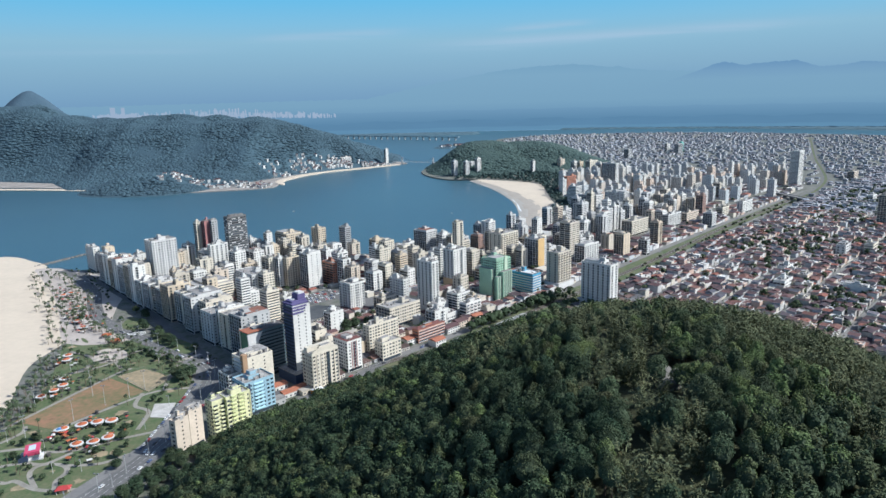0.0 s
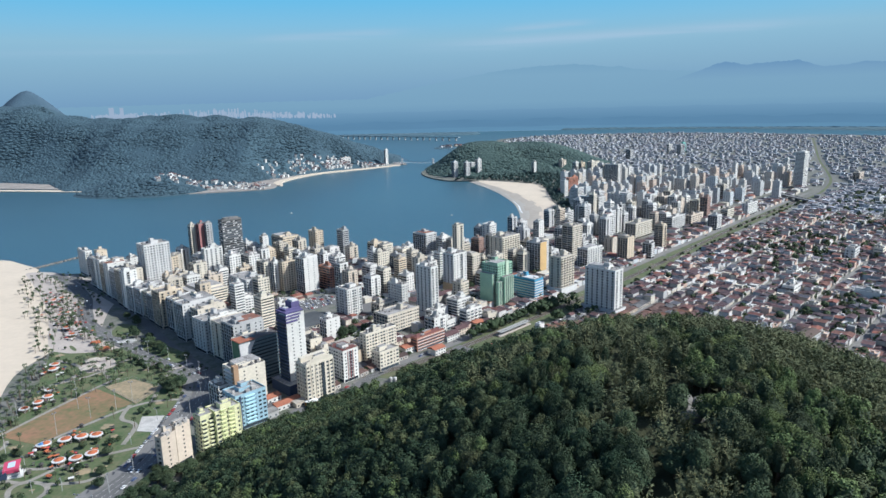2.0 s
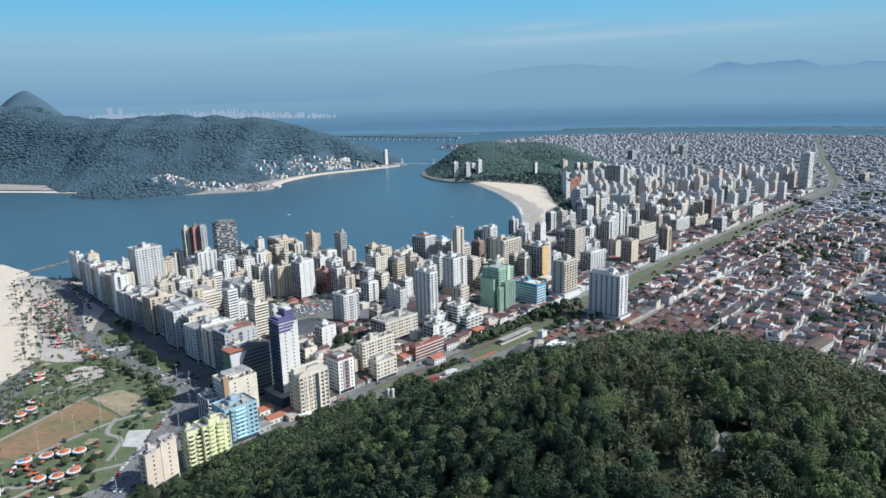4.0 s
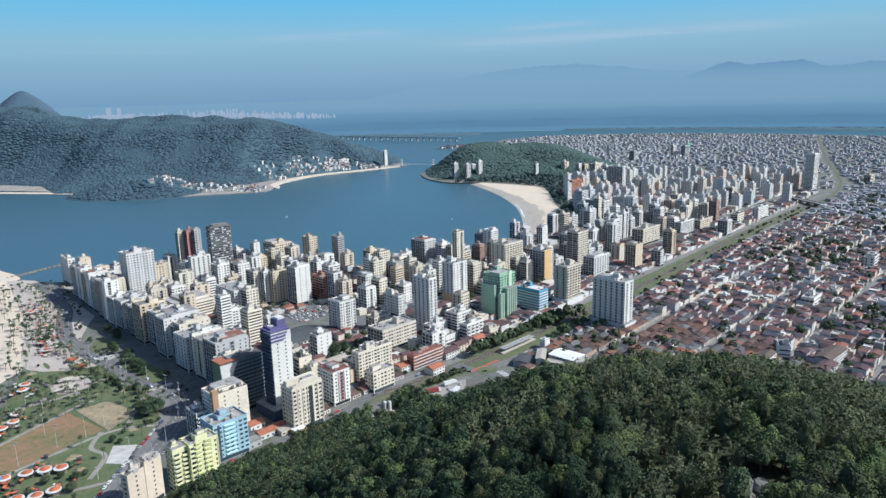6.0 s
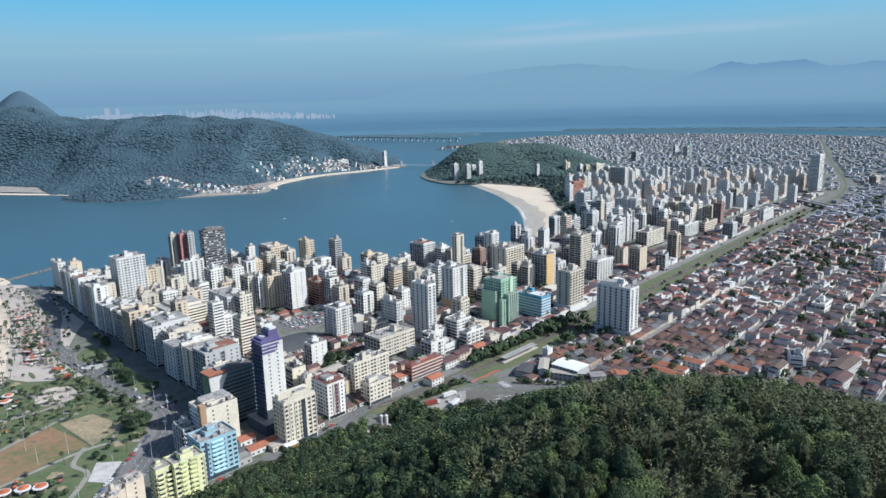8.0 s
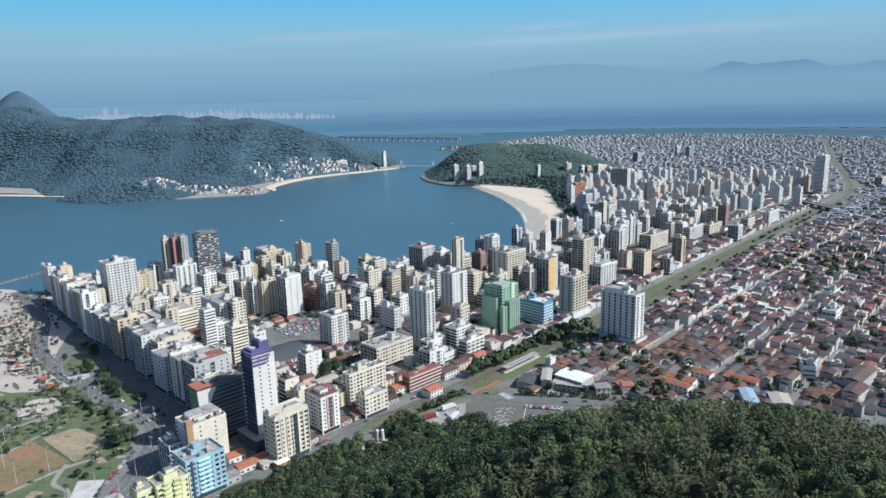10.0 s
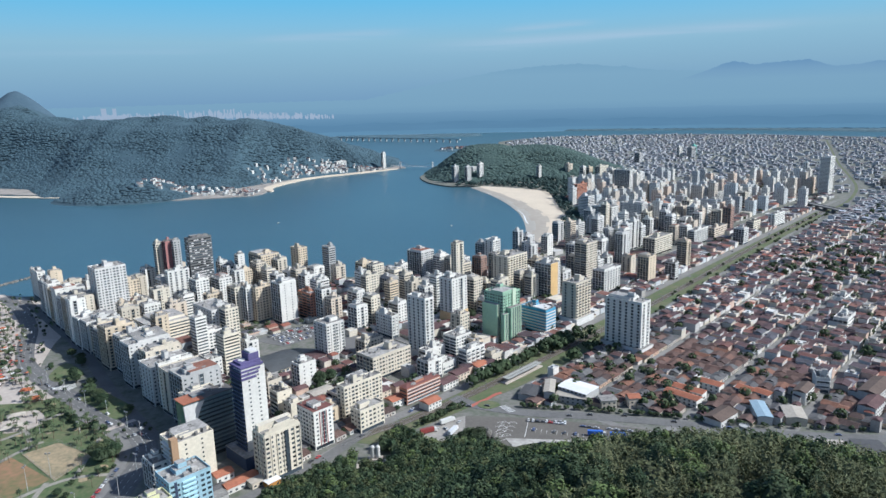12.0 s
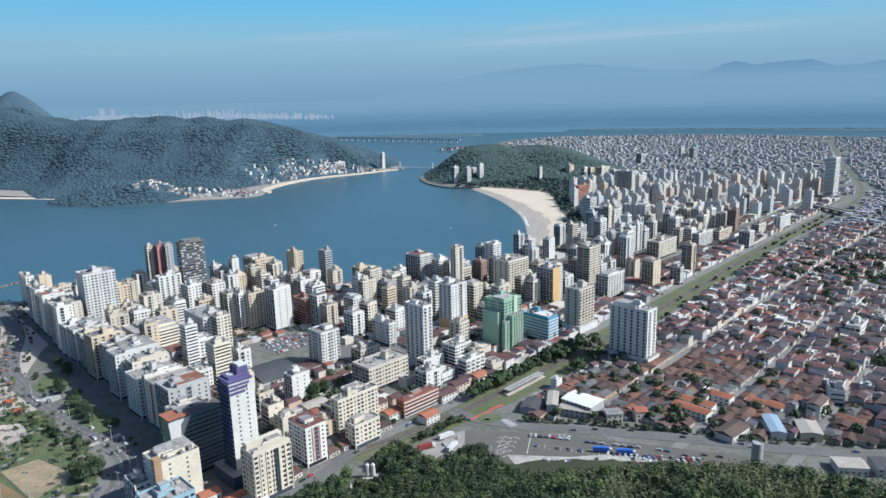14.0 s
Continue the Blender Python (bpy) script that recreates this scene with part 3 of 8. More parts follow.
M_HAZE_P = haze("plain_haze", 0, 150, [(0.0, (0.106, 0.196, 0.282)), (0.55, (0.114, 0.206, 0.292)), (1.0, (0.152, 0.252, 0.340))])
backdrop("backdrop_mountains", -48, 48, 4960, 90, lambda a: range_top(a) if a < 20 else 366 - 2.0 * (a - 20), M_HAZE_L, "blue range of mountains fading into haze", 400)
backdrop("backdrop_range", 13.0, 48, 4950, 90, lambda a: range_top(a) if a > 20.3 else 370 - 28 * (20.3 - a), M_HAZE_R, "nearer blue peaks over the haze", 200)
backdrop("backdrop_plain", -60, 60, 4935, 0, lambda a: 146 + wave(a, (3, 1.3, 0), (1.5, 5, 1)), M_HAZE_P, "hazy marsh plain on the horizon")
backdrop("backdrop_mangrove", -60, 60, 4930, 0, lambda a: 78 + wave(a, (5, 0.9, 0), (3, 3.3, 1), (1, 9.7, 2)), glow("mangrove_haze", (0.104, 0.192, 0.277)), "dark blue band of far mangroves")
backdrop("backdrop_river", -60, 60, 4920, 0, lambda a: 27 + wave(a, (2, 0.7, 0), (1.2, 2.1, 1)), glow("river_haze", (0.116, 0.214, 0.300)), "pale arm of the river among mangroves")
# ======================= towers =======================
PAINT = {
    "white": (0.69, 0.675, 0.635), "cream": (0.67, 0.61, 0.50), "beige": (0.59, 0.53, 0.435), "pale": (0.59, 0.58, 0.56), "grey": (0.42, 0.42, 0.415),
    "salmon": (0.62, 0.53, 0.43), "yellow": (0.71, 0.70, 0.43), "blue": (0.33, 0.49, 0.58), "brick": (0.44, 0.21, 0.14), "tan": (0.62, 0.52, 0.39),
    # "red" is partly desaturated, as haze would do at its distance
    "ochre": (0.60, 0.41, 0.19), "brown": (0.33, 0.22, 0.18), "green": (0.34, 0.52, 0.38), "dark": (0.16, 0.16, 0.16), "red": (0.40, 0.19, 0.18),
    # "glass" is lightened blue-green to paint in the reflections on the panes
    "glass": (0.12, 0.175, 0.20), "purple": (0.115, 0.10, 0.22), "teal": (0.20, 0.52, 0.45), "navy": (0.045, 0.065, 0.12), "azure": (0.10, 0.34, 0.52),
}
WORDS = {"azure": "bright blue", "white": "white-painted", "cream": "cream-plastered", "beige": "beige-plastered", "pale": "pale grey", "grey": "grey concrete", "salmon": "salmon-coloured", "yellow": "pale yellow and green", "blue": "light blue", "brick": "brick-red", "tan": "tan", "ochre": "ochre", "brown": "dark brown", "green": "stepped green", "dark": "dark grey", "red": "dark red", "glass": "dark glass", "teal": "white and teal"}
STYLE_WORDS = {"grid": "with even rows of windows", "bands": "with long ribbon windows", "slits": "with dark vertical window strips", "strip": "with a dark upright strip between small windows", "ribs": "with upright ribs between windows", "balc": "with stacked balconies", "veranda": "with glazed verandas", "plain": "with a nearly blank side wall", "redgrid": "with a red frame round its windows", "office": "with white ribbon bands", "teal": "with teal panels", "green": "with tall upright ribs", "purple": "crowned by purple painted terraces", "flare": "with a flared white gable and orange roof"}
FLOOR = 2.95
PLACED = []
PLOTS = []        # ground plans in the town's own axes: p runs inland from the beach, q along it
M_TILEROOF = mat("brown_roof_tile", (0.26, 0.12, 0.085), 0.9, 0.4, 1.2, coarse=6)
SIZE = {}
near_window = {}


class Facade:
    """Places panels on one of the four sides of a block of w x d: s runs along the side, out stands off it."""

    def __init__(self, side, w, d):
        self.side, self.w, self.d, self.length = side, w, d, w if side in "fb" else d

    def box(self, mesh, s0, s1, z0, z1, o0, o1, slot=0):
        """A block that stands off the wall by o1 and is bedded in it by o0."""
        w, d = self.w / 2, self.d / 2
        if self.side == "f":
            mesh.box(-w + s0, -d - o1, z0, -w + s1, -d - o0, z1, slot)
        elif self.side == "b":
            mesh.box(w - s1, d + o0, z0, w - s0, d + o1, z1, slot)
        elif self.side == "l":
            mesh.box(-w - o1, d - s1, z0, -w - o0, d - s0, z1, slot)
        else:
            mesh.box(w + o0, -d + s0, z0, w + o1, -d + s1, z1, slot)


def windows_on(f, style, z0, z1, glass, trim, r):
    """Windows, ledges, ribs and balconies of one side, floor by floor."""
    L, n = f.length, max(1, int((z1 - z0) / FLOOR))
    step = (z1 - z0) / n
    if style == "plain":
        for i in range(n):
            for s in ((0.5,) if L < 14 else (0.3, 0.7)):
                f.box(glass, L * s - 0.6, L * s + 0.6, z0 + i * step + 1.0, z0 + i * step + 2.1, 0.0, 0.05)
        return
    if style == "bands":
        for i in range(n):
            z = z0 + i * step
            f.box(glass, 0.6, L - 0.6, z + 1.0, z + 2.3, 0.0, 0.05)
            f.box(trim, 0.0, L, z + 2.45, z + 2.95, 0.0, 0.45)
        return
    if style == "slits":
        k = max(2, int(L / 6))
        for c in range(k):
            s = L * (c + 0.5) / k
            for i in range(n):
                z = z0 + i * step
                f.box(glass, s - 1.1, s + 1.1, z + 0.5, z + 2.5, 0.0, 0.06)
                f.box(trim, s - 1.2, s + 1.2, z + 2.55, z + 2.9, 0.0, 0.35)
            for e in (-1.6, 1.35):
                f.box(trim, s + e, s + e + 0.25, z0, z1, 0.0, 0.4)
        return
    if style == "loggia":        # deep glazed balconies between party walls, floor by floor; dark glass deepens the shaded side
        k = max(1, int(L / 6.5))
        for c in range(k):
            s0, s1 = L * c / k + 0.35, L * (c + 1) / k - 0.35
            for i in range(n):
                z = z0 + i * step
                f.box(glass, s0, s1, z + 0.45, z + 2.78, 0.0, 0.05)
                f.box(trim, s0 - 0.1, s1 + 0.1, z + 0.0, z + 0.62 if c % 2 else z + 0.25, 0.0, 0.9)
        return
    if style == "glassy":        # closed balconies, glazed from party wall to party wall, darkening the shaded side
        k = max(1, int(L / 7.5))
        for c in range(k):
            s0, s1 = L * c / k + 0.3, L * (c + 1) / k - 0.3
            for i in range(n):
                z = z0 + i * step
                f.box(glass, s0, s1, z + 0.42, z + 2.80, 0.0, 0.06)
                f.box(trim, s0, s1, z - 0.12, z + 0.10, 0.0, 0.45)
            f.box(trim, s0 - 0.5, s0 - 0.1, z0, z1, 0.0, 0.55)
        return
    if style == "veranda":       # deep glazed verandas between slim piers, mostly dark glass in place of shade
        k = max(1, round(L / 4.3))
        for c in range(k):
            s0, s1 = L * c / k + 0.22, L * (c + 1) / k - 0.22
            for i in range(n):
                z = z0 + i * step
                f.box(glass, s0, s1, z + 0.22, z + 2.86, 0.0, 0.05)
                if (c + i * 3) % 7 < 3:
                    f.box(trim, s0, s1, z + 0.05, z + 0.55, 0.0, 0.5)
            f.box(trim, s0 - 0.42, s0 - 0.02, z0, z1, 0.0, 0.6)
        return
    if style == "strip":
        mid = L * r.choice((0.32, 0.5, 0.62))
        for e in (-1.9, 1.6):
            f.box(trim, mid + e, mid + e + 0.3, z0, z1, 0.0, 0.45)
        k = max(1, int(L / 4.4))
        for i in range(n):
            z = z0 + i * step
            f.box(glass, mid - 1.55, mid + 1.55, z + 0.15, z + 2.7, 0.0, 0.06)
            for c in range(k):
                s = L * (c + 0.5) / k
                if abs(s - mid) > 2.8:
                    f.box(glass, s - 0.7, s + 0.7, z + 0.95, z + 2.2, 0.0, 0.05)
        return
    if style == "balc":
        k = max(1, int(L / 5.2))
        for c in range(k):
            s0, s1 = L * c / k + 0.6, L * (c + 1) / k - 0.9
            for i in range(n):
                z = z0 + i * step
                f.box(trim, s0, s1, z + 0.1, z + 1.15, 0.0, 1.3)
                f.box(glass, s0 + 0.2, s1 - 0.2, z + 1.2, z + 2.6, 0.0, 0.06)
        return
    if style == "ribs":
        k = max(2, int(L / 4.2))
        for c in range(k + 1):
            s = min(max(L * c / k, 0.25), L - 0.25)
            f.box(trim, s - 0.25, s + 0.25, z0, z1 + 0.3, 0.0, 0.5)
    k = max(1, int(L / 3.3))
    for c in range(k):
        s = L * (c + 0.5) / k
        wide = 1.15 if (c % 3) != 1 else 0.55
        for i in range(n):
            z = z0 + i * step
            f.box(glass, s - wide, s + wide, z + 0.85, z + 2.35, 0.0, 0.05)
    for i in range(0, n):
        f.box(trim, 0, L, z0 + i * step - 0.1, z0 + i * step + 0.1, 0.0, 0.10)


def single_windows(top, glass):
    """Turns the gathered panes into one object a window; alike panes share their mesh."""
    for i in range(0, len(glass.v), 8):
        a, b = Vector(glass.v[i]), Vector(glass.v[i + 6])
        size, mid = b - a, (a + b) / 2
        key = tuple(round(abs(c), 2) for c in size)
        if key not in near_window:
            m = Mesh()
            m.box(-size.x / 2, -size.y / 2, -size.z / 2, size.x / 2, size.y / 2, size.z / 2)
            near_window[key] = m.data("window", M_PANE)
        ob = part("window", near_window[key], M_PANE, top)
        ob.matrix_basis = Matrix.Translation(mid)


M_PANE = mat("single_window_glass", (0.045, 0.06, 0.078), 0.12, 0.4, 3.0, per_object=0.7, spec=0.6)


def tower(x, y, w, d, h, rot, style, paint, sides="flbr", label="", group="", name="apartment_tower", base=GROUND, back_style=None, simple=False, single=False):
    r = random.Random(int(x * 31 + y * 17))
    PLACED.append((x, y, 0.5 * math.hypot(w, d)))
    if abs(rot - 45) < 4:
        p_, q_ = (x + y) / math.sqrt(2), (y - x) / math.sqrt(2)
        PLOTS.append((p_ - w / 2, p_ + w / 2, q_ - d / 2, q_ + d / 2))
    m_wall = wall_paint(paint, PAINT[paint])
    where = "high-rise" if h > 40 else "block"
    top = root(name, pose(x, y, base, 0, 0, rot), label or f"{WORDS[paint]} apartment {where} {STYLE_WORDS[style]}", "building", group)
    SIZE[top.name] = (w, d, h)
    body, glass, trim, roof = Mesh(), Mesh(), Mesh(), Mesh()
    body.box(-w / 2, -d / 2, -0.5, w / 2, d / 2, h, 0, 1)
    part("wall", body, [m_wall, M_ROOFTOP], top)
    for side in sides:
        f = Facade(side, w, d)
        st = style if side in "fb" or style in ("bands", "ribs", "office") else (back_style or "grid")
        # left sides lie in shade: extra dark glass is added to deepen it
        if side == "l" and not single and style not in ("bands", "ribs", "office", "green"):
            st = back_style or r.choice(("veranda", "glassy", "loggia", "veranda", "slits", "veranda"))
        windows_on(f, {"redgrid": "strip", "office": "bands", "teal": "grid", "green": "ribs", "purple": "plain", "flare": "bands"}.get(st, st), 3.4, h - 0.6, glass, trim, r)
        f.box(glass, 0.8, f.length - 0.8, 0.3, 2.7, 0.0, 0.08)
    if single:
        single_windows(top, glass)
    else:
        part("glazing", glass, M_GLASS, top, "dark window glass", "stuff")
    if trim.f:
        part("facade_relief", trim, m_wall, top, "", "stuff")
    for x0, y0, x1, y1 in ((-w / 2, -d / 2, w / 2, -d / 2 + 0.3), (-w / 2, d / 2 - 0.3, w / 2, d / 2), (-w / 2, -d / 2 + 0.3, -w / 2 + 0.3, d / 2 - 0.3), (w / 2 - 0.3, -d / 2 + 0.3, w / 2, d / 2 - 0.3)):
        roof.box(x0, y0, h - 0.02, x1, y1, h + 1.1)
    part("parapet", roof, m_wall, top)
    lw, ld = min(w * 0.42, 9), min(d * 0.45, 8)
    ox, oy = r.uniform(-0.2, 0.2) * w, r.uniform(-0.15, 0.2) * d
    lift = Mesh()
    kind = r.randrange(3)
    lift.box(ox - lw / 2, oy - ld / 2, h, ox + lw / 2, oy + ld / 2, h + r.uniform(2.8, 4.2), 0, 1)
    if kind == 0:
        lift.box(ox - lw / 4, oy - ld / 3, h + 2.8, ox + lw / 3, oy + ld / 3, h + 5.8, 0, 1)
    elif kind == 1:
        lift.box(ox - lw / 2, oy - ld / 2, h + 2.8, ox - lw / 8, oy + ld / 3, h + 6.6, 0, 1)
    part("lift_house", lift, [m_wall, M_ROOFTOP], top)
    if r.random() < 0.45 and min(w, d) > 10:
        pent = Mesh()
        q = r.uniform(0.60, 0.86)
        px, py = r.choice((-1, 1)) * w * (1 - q) * 0.4, r.choice((-1, 1)) * d * (1 - q) * 0.4
        pent.box(px - w * q / 2, py - d * q / 2, h, px + w * q / 2, py + d * q / 2, h + 2.6, 0, 1)
        part("penthouse", pent, [m_wall, M_TILEROOF if r.random() < 0.12 else M_ROOFTOP], top)
    if not simple:
        gear = Mesh()
        for k in range(r.randrange(9, 16)):
            gx, gy, gs = r.uniform(-0.42, 0.42) * w, r.uniform(-0.42, 0.42) * d, r.uniform(0.4, 1.7)
            gear.box(gx - gs, gy - gs * 0.7, h, gx + gs, gy + gs * 0.7, h + r.uniform(0.7, 3.2))
        gear.ring(ox + lw / 5, oy, h + 2.6, 0.06, h + 10, 0.03, 5)
        part("roof_plant", gear, M_ROOFTOP, top, "grey tanks, hatches and a thin mast", "stuff")
    return top


# the towers that stand out, one by one
T_purple = tower(-127.6, 564.4, 17.2, 14.2, 66.0, 45, "purple", "white", sides="fl", single=True)
T_flare = tower(-160.4, 571.1, 35.3, 12.6, 43.0, 45, "flare", "glass")
T_cream_arch = tower(-105.4, 541.7, 26.2, 14.0, 33.0, 45, "ribs", "cream", sides="fl", single=True)
T_stair_block = tower(-159.7, 531.6, 26.2, 19.6, 35.0, 45, "plain", "cream", sides="fl", single=True)
T_side_wing = tower(-177.0, 525.1, 12.5, 15.9, 22.0, 45, "balc", "white")
T_light_blue = tower(-151.6, 501.1, 25.2, 19.1, 26.8, 45, "grid", "blue", sides="fl", single=True)
T_yellow = tower(-156.1, 465.8, 19.0, 13.0, 30.0, 45, "ribs", "yellow", sides="fl", single=True)
T_yellow_side = tower(-166.9, 456.7, 10.5, 11.0, 28.0, 45, "balc", "yellow", sides="fl", single=True)
T_salmon = tower(-179.5, 445.2, 12.0, 6.0, 28.0, 62, "plain", "salmon", sides="fl", single=True)
T_salmon = tower(-185.2, 434.5, 11.6, 6.0, 25.5, 62, "plain", "salmon", sides="fl", single=True)
m = Mesh()
m.box(5.75, -2.6, 0, 6.3, 2.8, 25.2)
part("joint_strip", m, wall_paint("brown", PAINT["brown"]), T_salmon, "narrow brown joint between the two blocks")
T_red_white = tower(-88.3, 581.8, 16.0, 20.5, 28.0, 45, "redgrid", "white", sides="fl", single=True)
T_cream_block = tower(-61.7, 626.6, 36.7, 9.0, 27.8, 45, "grid", "cream", sides="fl", single=True)
T_cream_low = tower(-53.8, 604.0, 22.5, 11.3, 17.1, 45, "grid", "cream", sides="fl", single=True)
T_brick_block = tower(-16.4, 653.6, 36.9, 9.0, 13.0, 45, "bands", "brick")
T_white_mid = tower(-114.7, 675.6, 16.7, 10.8, 24.3, 45, "plain", "white")
T_grey_mid = tower(-136.6, 653.7, 13.0, 9.0, 18.5, 45, "grid", "beige")
T_green_glass = tower(-105.5, 752.8, 19.9, 20.1, 34.0, 45, "ribs", "white")
T_beige_a = tower(-67.7, 753.1, 22.4, 13.6, 16.3, 45, "grid", "beige")
T_beige_b = tower(-50.0, 708.3, 43.5, 22.5, 21.0, 45, "grid", "beige")
T_white_tower = tower(-17.7, 745.1, 10.9, 24.0, 58.3, 45, "slits", "white", back_style="slits")
T_ochre_foot = tower(14.9, 852.4, 23.9, 18.4, 47.9, 45, "strip", "white", back_style="slits")
T_thin_tower = tower(22.0, 962.3, 13.8, 9.0, 62.0, 45, "strip", "cream", back_style="slits")
T_brown_slim = tower(52.2, 1014.4, 11.6, 15.1, 31.5, 45, "grid", "brown")
T_block_pair = tower(-26.6, 1041.3, 23.3, 27.9, 36.6, 45, "grid", "pale")
T_block_pair = tower(0.8, 1026.1, 16.9, 13.4, 32.6, 45, "grid", "white")
T_mid_white = tower(-16.9, 926.7, 16.5, 24.8, 22.4, 45, "grid", "white")
T_big_beige = tower(88.4, 973.5, 38.6, 23.8, 43.7, 45, "balc", "cream")
T_green_tower = tower(62.6, 791.3, 25.9, 23.7, 49.0, 45, "green", "green")
T_blue_office = tower(100.9, 807.8, 16.5, 32.3, 25.6, 45, "office", "azure")
T_ochre_wall = tower(129.8, 932.4, 19.3, 23.1, 42.0, 45, "grid", "pale")
T_foot_beige = tower(145.6, 835.0, 27.4, 17.4, 45.0, 45, "balc", "beige")
T_tall_grey = tower(189.9, 999.7, 25.0, 17.9, 51.0, 45, "grid", "beige")
T_white_pair = tower(204.9, 948.4, 36.5, 16.2, 28.9, 45, "slits", "white")
T_wide_grey = tower(176.8, 748.3, 16.3, 37.7, 50.1, 45, "slits", "white", back_style="slits")
T_slab_far = tower(330.7, 1149.9, 55.3, 19.1, 25.2, 45, "grid", "cream")
T_slim_far = tower(301.1, 995.4, 9.9, 14.0, 22.0, 45, "grid", "pale")
T_ribbed_far = tower(411.2, 1203.7, 49.0, 11.3, 24.0, 45, "slits", "white")
T_salmon_far = tower(461.0, 1247.7, 49.7, 9.4, 18.5, 45, "grid", "salmon")
T_blue_slim = tower(476.1, 1194.2, 19.8, 16.3, 24.8, 45, "grid", "pale")
T_lone_tower = tower(876.1, 1679.8, 33.0, 20.5, 86.0, 45, "bands", "white")
T_slim_white = tower(-303.2, 898.5, 25.4, 9.0, 52.3, 45, "slits", "white")
T_dark_tower = tower(-282.7, 918.9, 28.1, 10.1, 86.0, 45, "bands", "dark")
T_trio_beige = tower(-355.7, 977.6, 9.0, 9.0, 68.0, 45, "grid", "cream")
T_trio_red = tower(-343.3, 976.7, 9.0, 9.0, 70.0, 45, "plain", "red")
T_trio_grey = tower(-333.1, 977.3, 9.0, 9.0, 71.0, 45, "grid", "grey")
T_broad_slab = tower(-359.2, 851.2, 31.7, 22.3, 70.0, 45, "grid", "pale")
T_white_b = tower(-274.3, 887.4, 15.6, 16.7, 44.0, 45, "grid", "white")
T_big_grid = tower(-236.5, 817.3, 24.5, 42.0, 33.3, 45, "grid", "pale")
T_white_c = tower(-230.5, 778.6, 20.9, 19.2, 19.7, 45, "grid", "white")
T_low_white = tower(-212.1, 735.3, 29.9, 9.0, 8.5, 45, "plain", "white")
T_white_d = tower(-258.5, 915.7, 15.9, 20.6, 38.0, 45, "grid", "white")
T_pair_a = tower(-227.5, 864.0, 9.0, 17.4, 40.0, 45, "grid", "cream")
T_pair_b = tower(-212.2, 859.9, 9.0, 9.0, 40.0, 45, "grid", "white")
T_tan_a = tower(-197.8, 862.6, 18.9, 9.4, 40.0, 45, "grid", "tan")
T_dark_side = tower(-171.9, 859.7, 20.7, 17.9, 45.5, 45, "plain", "white")
T_orange_brown = tower(-148.0, 870.4, 10.4, 23.5, 29.9, 45, "grid", "brick")
T_white_e = tower(-260.8, 1000.2, 9.4, 9.0, 46.0, 45, "plain", "white")
T_tan_b = tower(-234.9, 1021.9, 27.1, 31.2, 42.0, 45, "grid", "tan")
T_ochre_b = tower(-194.9, 1053.8, 14.2, 19.1, 42.0, 45, "grid", "tan")
T_glass_b = tower(-152.1, 1044.4, 10.9, 15.4, 44.0, 45, "bands", "grey")
T_cream_f = tower(-82.1, 908.8, 18.9, 9.0, 37.9, 45, "grid", "cream")
T_grey_f = tower(-61.8, 941.0, 12.9, 21.0, 25.6, 45, "grid", "grey")
T_white_g = tower(-94.8, 876.6, 11.6, 17.1, 28.0, 45, "grid", "white")
T_white_h = tower(-54.3, 803.9, 9.0, 24.4, 23.4, 45, "ribs", "white")
T_left_end = tower(-514.9, 981.7, 9.3, 32.4, 36.0, 45, "grid", "white")
T_left_b = tower(-472.9, 932.7, 9.5, 27.2, 32.0, 45, "redgrid", "white")
T_left_c = tower(-452.1, 914.6, 9.3, 34.4, 32.0, 45, "grid", "pale")
T_front_b = tower(-391.3, 884.0, 11.7, 18.3, 24.0, 45, "slits", "beige")
T_teal = tower(-368.2, 886.7, 17.4, 25.9, 24.0, 45, "teal", "white")
T_teal_b = tower(-342.1, 884.6, 14.7, 19.4, 23.0, 45, "grid", "white")
T_long_cream = tower(-284.3, 800.0, 41.8, 40.8, 25.6, 45, "bands", "cream")
T_white_step = tower(16.1, 742.8, 20.7, 17.0, 22.0, 45, "grid", "white")
T_white_step = tower(28.4, 717.5, 23.8, 10.2, 18.1, 45, "balc", "white")
T_podium = tower(-7.5, 730.1, 25.2, 9.0, 14.0, 45, "plain", "white")
T_far_pair = tower(880.3, 2662.9, 26.9, 9.0, 38.8, 45, "slits", "white")
T_far_pair = tower(921.8, 2657.1, 36.6, 17.0, 36.5, 45, "bands", "grey")
T_far_block = tower(683.4, 2501.3, 24.2, 18.4, 34.4, 45, "grid", "grey")
T_beach_end = tower(282.4, 2096.7, 12.9, 9.0, 38.4, 45, "grid", "white")
T_row_a = tower(378.2, 2149.7, 21.9, 12.4, 37.7, 45, "redgrid", "salmon")
T_row_b = tower(406.3, 2085.6, 15.8, 12.0, 35.0, 45, "grid", "white")
T_row_c = tower(422.0, 2069.5, 18.6, 10.1, 34.7, 45, "grid", "tan")
T_row_d = tower(455.0, 2062.0, 44.6, 15.5, 39.0, 45, "grid", "cream")
T_row_e = tower(431.5, 1736.4, 16.0, 38.9, 62.5, 45, "slits", "white")
T_row_f = tower(440.1, 1885.3, 16.2, 11.3, 48.6, 45, "grid", "white")
T_row_g = tower(316.4, 1671.1, 38.9, 9.7, 40.2, 45, "bands", "brick")
T_row_h = tower(836.2, 1830.5, 19.5, 10.4, 31.9, 45, "grid", "salmon")
T_row_i = tower(502.6, 1309.2, 14.8, 14.1, 39.0, 45, "grid", "brown")
T_row_j = tower(589.0, 1661.0, 42.7, 14.1, 22.5, 45, "grid", "white")
